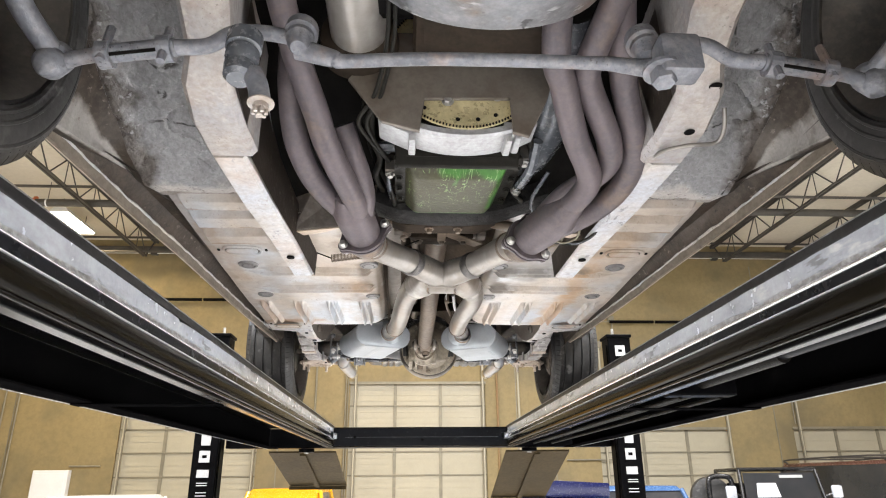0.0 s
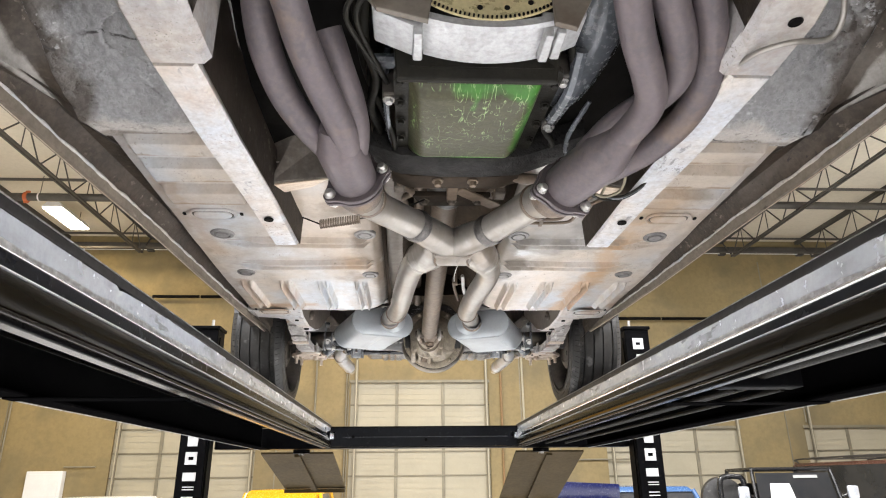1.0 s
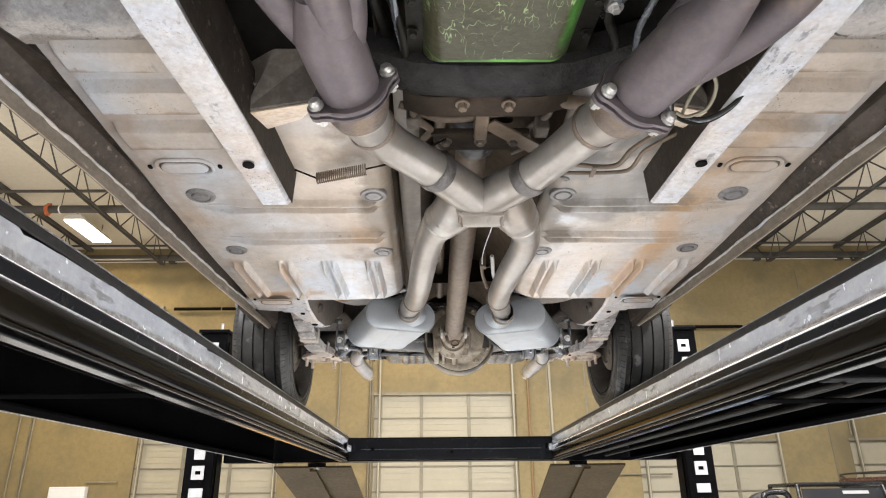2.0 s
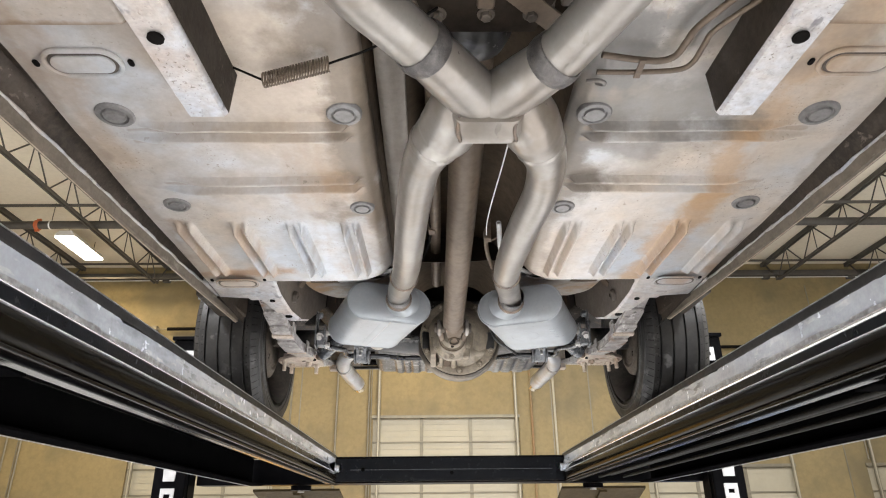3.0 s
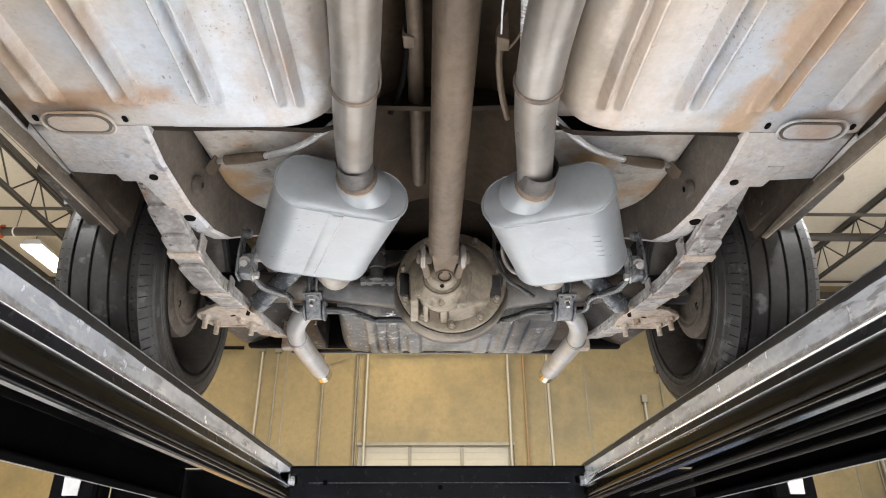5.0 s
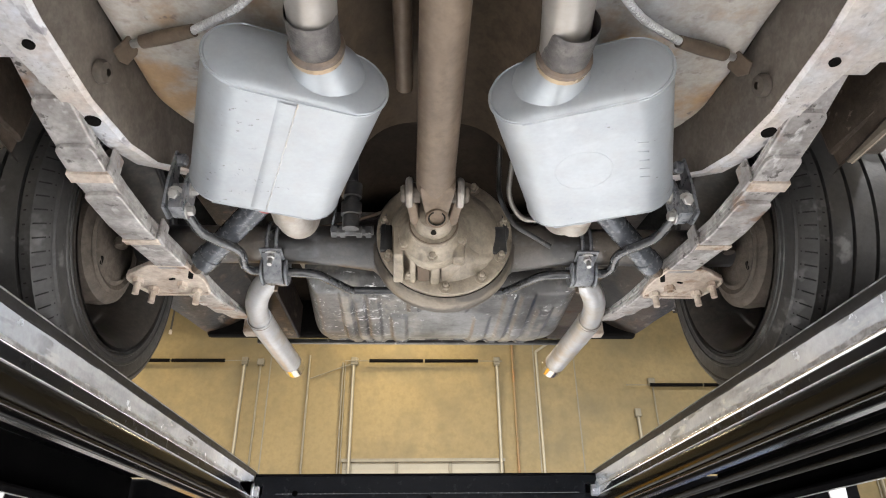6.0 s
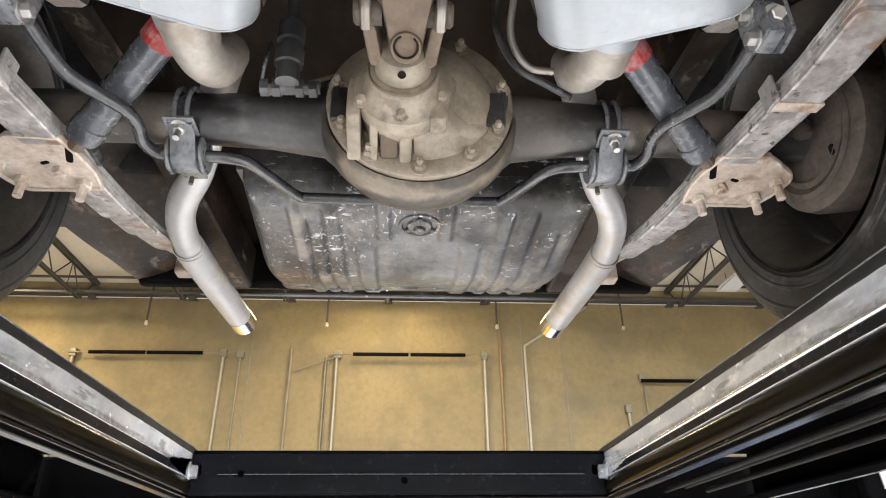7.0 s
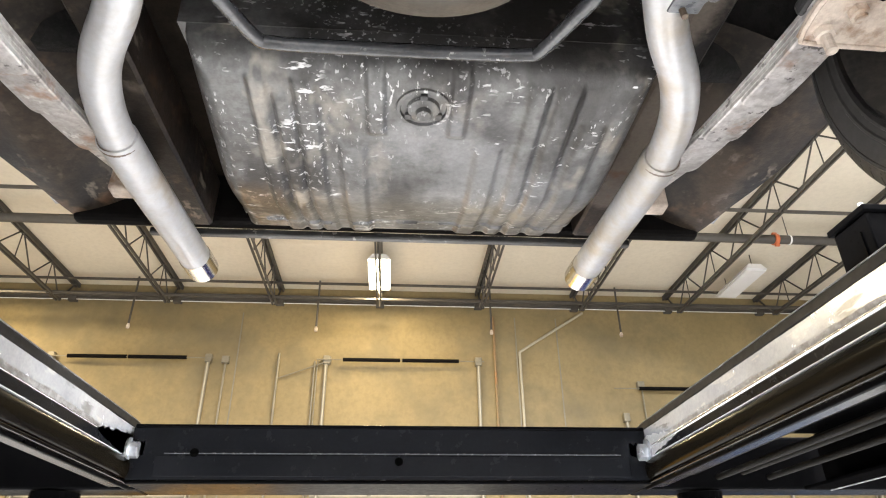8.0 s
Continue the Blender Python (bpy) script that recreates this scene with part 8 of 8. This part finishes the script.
    for n, (a, b) in enumerate(((3.095, 4.20), (3.178, 4.05), (3.285, 3.93))):
        part("leaf", blade(a, b, 0.0255 - 0.0085 * (n + 1), 0.031 + 0.0003 * n), M_SPRING, leaf, "worn spring leaf with a rounded end", smooth=False)
    # rusty wraps and side clips round the stack
    for y0_, y1_, lift in ((3.232, 3.256, 0.0050), (3.455, 3.478, -0.0035)):
        x = across(y0_) * s
        za, zb = under(y0_) + lift, under(y1_) + lift
        part("leaf_clip", hexa([(x - 0.0345, y0_, za), (x + 0.0345, y0_, za), (x + 0.0345, y1_, zb), (x - 0.0345, y1_, zb), (x - 0.0345, y0_, za + 0.036), (x + 0.0345, y0_, za + 0.036), (x + 0.0345, y1_, zb + 0.036), (x - 0.0345, y1_, zb + 0.036)], 0.0015), M_RUSTY, leaf, "rusty spring clip")
        part("clip_ear", box(x - s * 0.036 - 0.003, x - s * 0.036 + 0.003, y0_ - 0.006, y1_ + 0.006, za + 0.004, za + 0.05, 0.002), M_SPRING, leaf)
    part("front_eye", rod((s * 0.56, 2.985, 2.192), (s * 0.625, 2.985, 2.192), 0.024, 20), M_SPRING, leaf, smooth=True)
    part("rear_shackle", box(s * 0.555 - 0.038, s * 0.555 + 0.038, 4.33, 4.37, 2.29, 2.40, 0.006), M_RUSTY, leaf)
    m = Matrix.Translation((s * 0.600, 3.695, 2.158))
    # outline from the outer end round the rear to the inner corner and back along the front
    pts = [(-0.078, -0.032), (-0.052, -0.050), (-0.018, -0.0755), (0.055, -0.0735), (0.066, -0.066), (0.083, -0.006), (0.085, 0.032), (0.080, 0.066), (0.066, 0.073), (-0.020, 0.076), (-0.062, 0.070), (-0.086, 0.012), (-0.087, -0.014)]
    pl = part("spring_plate", prism([(s * -x, y) for x, y in pts][::int(-s)], m, 0.008, 0.0025), M_RUSTY, car, "pale rusty spring clamp plate")
    rim = [m @ Vector((s * -x * 0.965, y * 0.955, -0.0015)) for x, y in pts]
    part("plate_lip", tube(rim + rim[:1], 0.0036, 8, 2), M_RUSTY, pl, "rolled plate edge", smooth=True)
    part("plate_slot", prism(rounded(0.050, 0.011, 0.005, 4), m @ pose(-s * 0.062, -0.030, -0.0012, 0, 0, s * 70), 0.0012), M_DARK, pl)
    part("plate_hole", prism(rounded(0.016, 0.007, 0.003, 4), m @ pose(-s * 0.012, -0.004, -0.0012, 0, 0, s * 20), 0.0012), M_DARK, pl)
    for bx, by in ((-0.030, 0.016), (-0.055, 0.050), (0.063, -0.004), (0.044, 0.042)):
        q = m @ Vector((s * bx, by, 0))
        part("plate_stud", rod(q - Vector((0, 0, 0.018 if by == 0.016 else 0.038)), q + Vector((0, 0, 0.03)), 0.0075, 10), M_RUSTY, pl)
        part("plate_nut", lathe([(0, 0), (0.013, 0), (0.013, 0.011), (0, 0.011)], q - Vector((0, 0, 0.012)), (0, 0, 1), 6), M_RUSTY, pl)
    part("spring_pad", box(s * 0.575 - 0.045, s * 0.575 + 0.045, 3.65, 3.76, 2.20, 2.222, 0.006), M_AXLE, car)
    part("spring_hanger", hexa([(s * 0.555, 2.94, 2.15), (s * 0.63, 2.94, 2.15), (s * 0.63, 3.03, 2.165), (s * 0.555, 3.03, 2.165), (s * 0.555, 2.94, 2.26), (s * 0.63, 2.94, 2.26), (s * 0.63, 3.05, 2.26), (s * 0.555, 3.05, 2.26)], 0.006), M_RAIL, car)

# ---- fuel tank ----
def tank_under(x, y):
    # pressed ribs run fore and aft
    z = 2.262 + 0.10 * smooth01(4.25, 4.62, y) * 0.9 + 0.02 * (y - 4.0)
    rib = 0.0
    for xc, half, y0_, y1_ in ((-0.238, 0.010, 3.96, 4.7), (-0.195, 0.008, 4.0, 4.7), (-0.155, 0.011, 3.96, 4.7), (-0.083, 0.016, 4.12, 4.7), (-0.038, 0.008, 3.90, 4.09), (0.103, 0.008, 3.90, 4.09), (0.167, 0.016, 4.12, 4.7), (0.235, 0.009, 3.96, 4.7), (0.285, 0.012, 3.96, 4.7), (0.345, 0.014, 4.05, 4.7)):
        rib = max(rib, 0.008 * (1 - smooth01(half, half + 0.014, abs(x - xc))) * smooth01(y0_, y0_ + 0.02, y) * (1 - smooth01(y1_, y1_ + 0.02, y)))
    rib += 0.006 * (1 - smooth01(0.003, 0.012, abs(y - 4.50))) * (1 if math.sin(x * 62) > 0 else 0.3)
    d = min(x + 0.374, 0.438 - x, y - 3.93, 4.60 - y)
    q = max(0.0, 0.05 - max(d, 0.0))
    z += (0.05 - math.sqrt(max(0.0, 0.05 ** 2 - q * q))) * 1.6
    return z - rib


tank_bm = grid(np.linspace(-0.374, 0.438, 236), np.linspace(3.93, 4.60, 150), tank_under)
for v in tank_bm.verts:
    if v.co.x < -0.20:
        v.co.x = -0.20 + (v.co.x + 0.20) * float(np.interp(v.co.y, (3.93, 4.60), (0.80, 1.0)))
tank = part("fuel_tank", tank_bm, M_TANK, car, "scraped bare metal fuel tank with pressed ribs", smooth=True)
part("tank_wall", strip([(0.05, 3.93, 0), (0.05, 4.60, 0)], [[(-0.402, 2.33), (-0.41, 2.5), (0.41, 2.5), (0.402, 2.33)], [(-0.402, 2.45), (-0.41, 2.5), (0.41, 2.5), (0.402, 2.45)]]), M_TANK, tank)
part("drain_boss", lathe([(0.048, -0.004), (0.046, 0.004), (0.040, 0.004), (0.038, -0.002), (0.030, -0.004), (0.026, 0.006), (0.014, 0.010), (0.012, 0.018), (0, 0.018)], (0.042, 4.03, 2.262), (0, 0, -1), 32), M_TANK, tank, "round tank sender ring", smooth=True)
for a in (0.5, 2.6, 4.7):
    part("ring_lug", box(0.042 + 0.03 * math.cos(a) - 0.006, 0.042 + 0.03 * math.cos(a) + 0.006, 4.03 + 0.03 * math.sin(a) - 0.006, 4.03 + 0.03 * math.sin(a) + 0.006, 2.254, 2.262, 0.002), M_AXLE, tank)

# ---- parked vehicles by the doors ----


def vehicle(name, label, x, y, length, width, height, paint, cab=(0.30, 0.78), hood=0.62, turn=0.0, kind="car"):
    v = thing(name, label, "car", m=pose(x, y, 0, 0, 0, turn))
    L, W, H = length / 2, width / 2, height
    zb, zs = 0.28, H * hood
    secs, line = [], []
    for yy, w, z in ((-L, 0.86, zs * 0.86), (-L + 0.15, 0.96, zs * 0.96), (-L * 0.3, 1.0, zs), (L * 0.5, 1.0, zs), (L - 0.15, 0.96, zs * 0.97), (L, 0.88, zs * 0.86)):
        line.append((0, yy, 0))
        secs.append([(-W * w, zb), (W * w, zb), (W * w, z - 0.10), (W * w * 0.95, z), (-W * w * 0.95, z), (-W * w, z - 0.10)])
    part("body", strip(line, secs), paint, v, smooth=True)
    c0, c1 = -L + length * cab[0], -L + length * cab[1]
    rake = 0.28 if kind == "car" else 0.08
    ww = W * (0.80 if kind == "car" else 0.9)
    part("cabin_glass", hexa([(-W * 0.93, c0, zs - 0.01), (W * 0.93, c0, zs - 0.01), (W * 0.93, c1, zs - 0.01), (-W * 0.93, c1, zs - 0.01), (-ww, c0 + rake, H - 0.06), (ww, c0 + rake, H - 0.06), (ww, c1 - rake, H - 0.06), (-ww, c1 - rake, H - 0.06)], 0.02), M_GLASS, v)
    part("roof", hexa([(-ww - 0.01, c0 + rake - 0.04, H - 0.075), (ww + 0.01, c0 + rake - 0.04, H - 0.075), (ww + 0.01, c1 - rake + 0.04, H - 0.075), (-ww - 0.01, c1 - rake + 0.04, H - 0.075), (-ww + 0.06, c0 + rake + 0.04, H), (ww - 0.06, c0 + rake + 0.04, H), (ww - 0.06, c1 - rake - 0.04, H), (-ww + 0.06, c1 - rake - 0.04, H)], 0.02), paint, v, smooth=True)
    for sx in (-1, 1):
        for yy, rr, zz in ((c0, rake, 0), (c1, -rake, 0)):
            part("pillar", rod((sx * W * 0.93, yy, zs), (sx * ww, yy + rr, H - 0.05), 0.035, 8), paint, v)
        for yy in (-L * 0.62, L * 0.62):
            w = part("wheel", lathe([(0, -0.1), (0.20, -0.1), (0.30, -0.09), (0.33, -0.06), (0.33, 0.06), (0.30, 0.09), (0.2, 0.1), (0, 0.1)], (sx * (W - 0.08), yy, 0.33), (1, 0, 0), 28), M_TYRE, v, smooth=True)
    return v


def paint(name, c, rough=0.25):
    return node_mat(name, [c, tuple(k * 0.9 for k in c)], rough, 0.0, 2, 40, 0.0, spec=0.6, grain=0.03)


P_YELLOW, P_BLUE, P_WHITE, P_BLACK, P_RED, P_STEEL = paint("yellow_paint", (0.74, 0.36, 0.008)), paint("blue_paint", (0.003, 0.006, 0.05)), paint("white_car_paint", (0.72, 0.72, 0.70)), paint("black_paint", (0.015, 0.015, 0.016)), paint("maroon_paint", (0.13, 0.060, 0.045)), paint("slate_blue_paint", (0.04, 0.09, 0.20))
yc = vehicle("yellow_coupe", "bright yellow coupe parked near the roll-up doors", -2.2, 12.7, 4.5, 1.55, 1.39, P_YELLOW, (0.32, 0.78))
part("fastback", hexa([(-0.70, -1.50, 0.84), (0.70, -1.50, 0.84), (0.61, -0.50, 1.28), (-0.61, -0.50, 1.28), (-0.66, -1.52, 0.90), (0.66, -1.52, 0.90), (0.54, -0.52, 1.385), (-0.54, -0.52, 1.385)], 0.04), P_YELLOW, yc, "sloping yellow fastback", smooth=True)
vehicle("white_sedan", "white sedan parked near the roll-up doors", -4.95, 11.4, 4.6, 1.6, 1.32, P_WHITE)
bv = vehicle("blue_coupe", "dark blue coupe with its hood raised", 2.1, 10.3, 4.6, 1.8, 1.2, P_BLUE, (0.42, 0.85), 0.66)
part("raised_hood", hexa([(-0.72, -1.05, 1.30), (0.52, -1.15, 1.27), (0.55, -0.2, 1.0), (-0.75, -0.2, 1.0), (-0.20, -1.15, 1.50), (0.52, -1.18, 1.46), (0.55, -0.2, 1.03), (-0.72, -0.2, 1.03)], 0.02), P_BLUE, bv, "raised blue hood", smooth=True)
vehicle("blue_sedan", "slate blue sedan parked behind a lift post", 3.45, 11.2, 4.6, 1.8, 1.40, P_STEEL)
bk = vehicle("dark_pickup", "dark vehicle at the edge of the bay", -4.42, 3.75, 4.5, 1.9, 1.64, P_BLACK, (0.2, 0.9), 0.6, kind="suv")
jp = thing("black_off_roader", "black open off-road vehicle with upright windscreen", "car", m=pose(6.15, 11.9, 0))
part("body", hexa([(-0.75, -1.9, 0.5), (0.75, -1.9, 0.5), (0.78, 1.9, 0.5), (-0.78, 1.9, 0.5), (-0.68, -1.85, 1.12), (0.68, -1.85, 1.12), (0.78, 1.9, 1.14), (-0.78, 1.9, 1.14)], 0.04), P_BLACK, jp, smooth=True)
for sx in (-1, 1):
    part("fender", box(min(sx * 0.62, sx * 0.95), max(sx * 0.62, sx * 0.95), -1.85, -0.9, 0.86, 0.93, 0.03), P_BLACK, jp, smooth=True)
    part("mirror", box(sx * 0.90 - 0.09, sx * 0.90 + 0.09, -0.76, -0.70, 1.18, 1.38, 0.03), M_GALV, jp, "bright door mirror", smooth=True)
    part("mirror_stalk", rod((sx * 0.72, -0.70, 1.22), (sx * 0.86, -0.72, 1.26), 0.02, 8), P_BLACK, jp)
    part("screen_post", rod((sx * 0.70, -0.72, 1.10), (sx * 0.66, -0.60, 1.64), 0.03, 10), P_BLACK, jp)
    part("cage_post", rod((sx * 0.66, 0.35, 1.1), (sx * 0.62, 0.35, 1.64), 0.032, 10), P_BLACK, jp)
    part("cage_rail", rod((sx * 0.66, -0.60, 1.64), (sx * 0.62, 0.35, 1.63), 0.03, 10), P_BLACK, jp)
    part("seat_back", box(sx * 0.36 - 0.2, sx * 0.36 + 0.2, 0.1, 0.22, 0.9, 1.42, 0.05), M_DARK, jp, smooth=True)
    part("headlight", lathe([(0, -0.03), (0.07, -0.025), (0.085, 0.0), (0.085, 0.05)], (sx * 0.52, -1.9, 0.86), (0, 1, 0), 20), M_GALV, jp, smooth=True)
    for yy in (-1.25, 1.25):
        part("wheel", lathe([(0, -0.12), (0.22, -0.12), (0.36, -0.10), (0.39, -0.06), (0.39, 0.06), (0.36, 0.10), (0.22, 0.12), (0, 0.12)], (sx * 0.80, yy, 0.39), (1, 0, 0), 28), M_TYRE, jp, smooth=True)
part("screen_header", rod((-0.66, -0.60, 1.64), (0.66, -0.60, 1.64), 0.03, 10), P_BLACK, jp)
part("soft_top", hexa([(-0.68, -0.58, 1.62), (0.68, -0.58, 1.62), (0.66, 0.1, 1.60), (-0.66, 0.1, 1.60), (-0.62, -0.5, 1.67), (0.62, -0.5, 1.67), (0.6, 0.05, 1.65), (-0.6, 0.05, 1.65)], 0.02), P_BLACK, jp, "black soft top", smooth=True)
part("windscreen", hexa([(-0.64, -0.705, 1.16), (0.64, -0.705, 1.16), (0.64, -0.695, 1.16), (-0.64, -0.695, 1.16), (-0.61, -0.615, 1.58), (0.61, -0.615, 1.58), (0.61, -0.605, 1.58), (-0.61, -0.605, 1.58)]), M_GLASS, jp, "dark windscreen")
part("paper_sheet", hexa([(-0.46, -0.722, 1.20), (-0.06, -0.722, 1.20), (-0.06, -0.719, 1.20), (-0.46, -0.719, 1.20), (-0.42, -0.675, 1.42), (-0.10, -0.675, 1.42), (-0.10, -0.672, 1.42), (-0.42, -0.672, 1.42)]), M_WHITE, jp, "white paper sheet on the glass")
part("screen_mark", hexa([(0.0, -0.65, 1.50), (0.40, -0.65, 1.50), (0.40, -0.647, 1.50), (0.0, -0.647, 1.50), (0.0, -0.641, 1.545), (0.40, -0.641, 1.545), (0.40, -0.638, 1.545), (0.0, -0.638, 1.545)]), M_MARK, jp, "pale plain mark")
part("tube_bumper", tube([(-1.12, -0.4, 0.9), (-1.12, -0.4, 1.40), (-1.05, -0.4, 1.52), (-0.82, -0.4, 1.53), (-0.72, -0.4, 1.46), (-0.72, -0.4, 1.2)], 0.045, 12), P_BLACK, jp, "black tubular guard", smooth=True)
part("spare_wheel", lathe([(0, -0.1), (0.20, -0.1), (0.34, -0.08), (0.36, 0.0), (0.34, 0.08), (0.2, 0.1), (0, 0.1)], (-0.92, 0.0, 1.18), (0.2, 1, 0), 28), M_TYRE, jp, smooth=True)
vn = vehicle("maroon_van", "old maroon utility wagon with a roof rack", 9.45, 13.6, 4.8, 1.95, 1.80, P_RED, (0.12, 0.97), 0.6, kind="suv")
for yy in (-1.4, 0.0, 1.4):
    part("rack_bar", rod((-0.85, yy, 1.88), (0.85, yy, 1.88), 0.016, 8), M_JOIST, vn)
for sx in (-0.85, 0.85):
    part("rack_rail", tube([(sx, -1.6, 1.80), (sx, -1.5, 1.88), (sx, 1.5, 1.88), (sx, 1.6, 1.80)], 0.018, 8, 4), M_JOIST, vn, "roof rack rail", smooth=True)
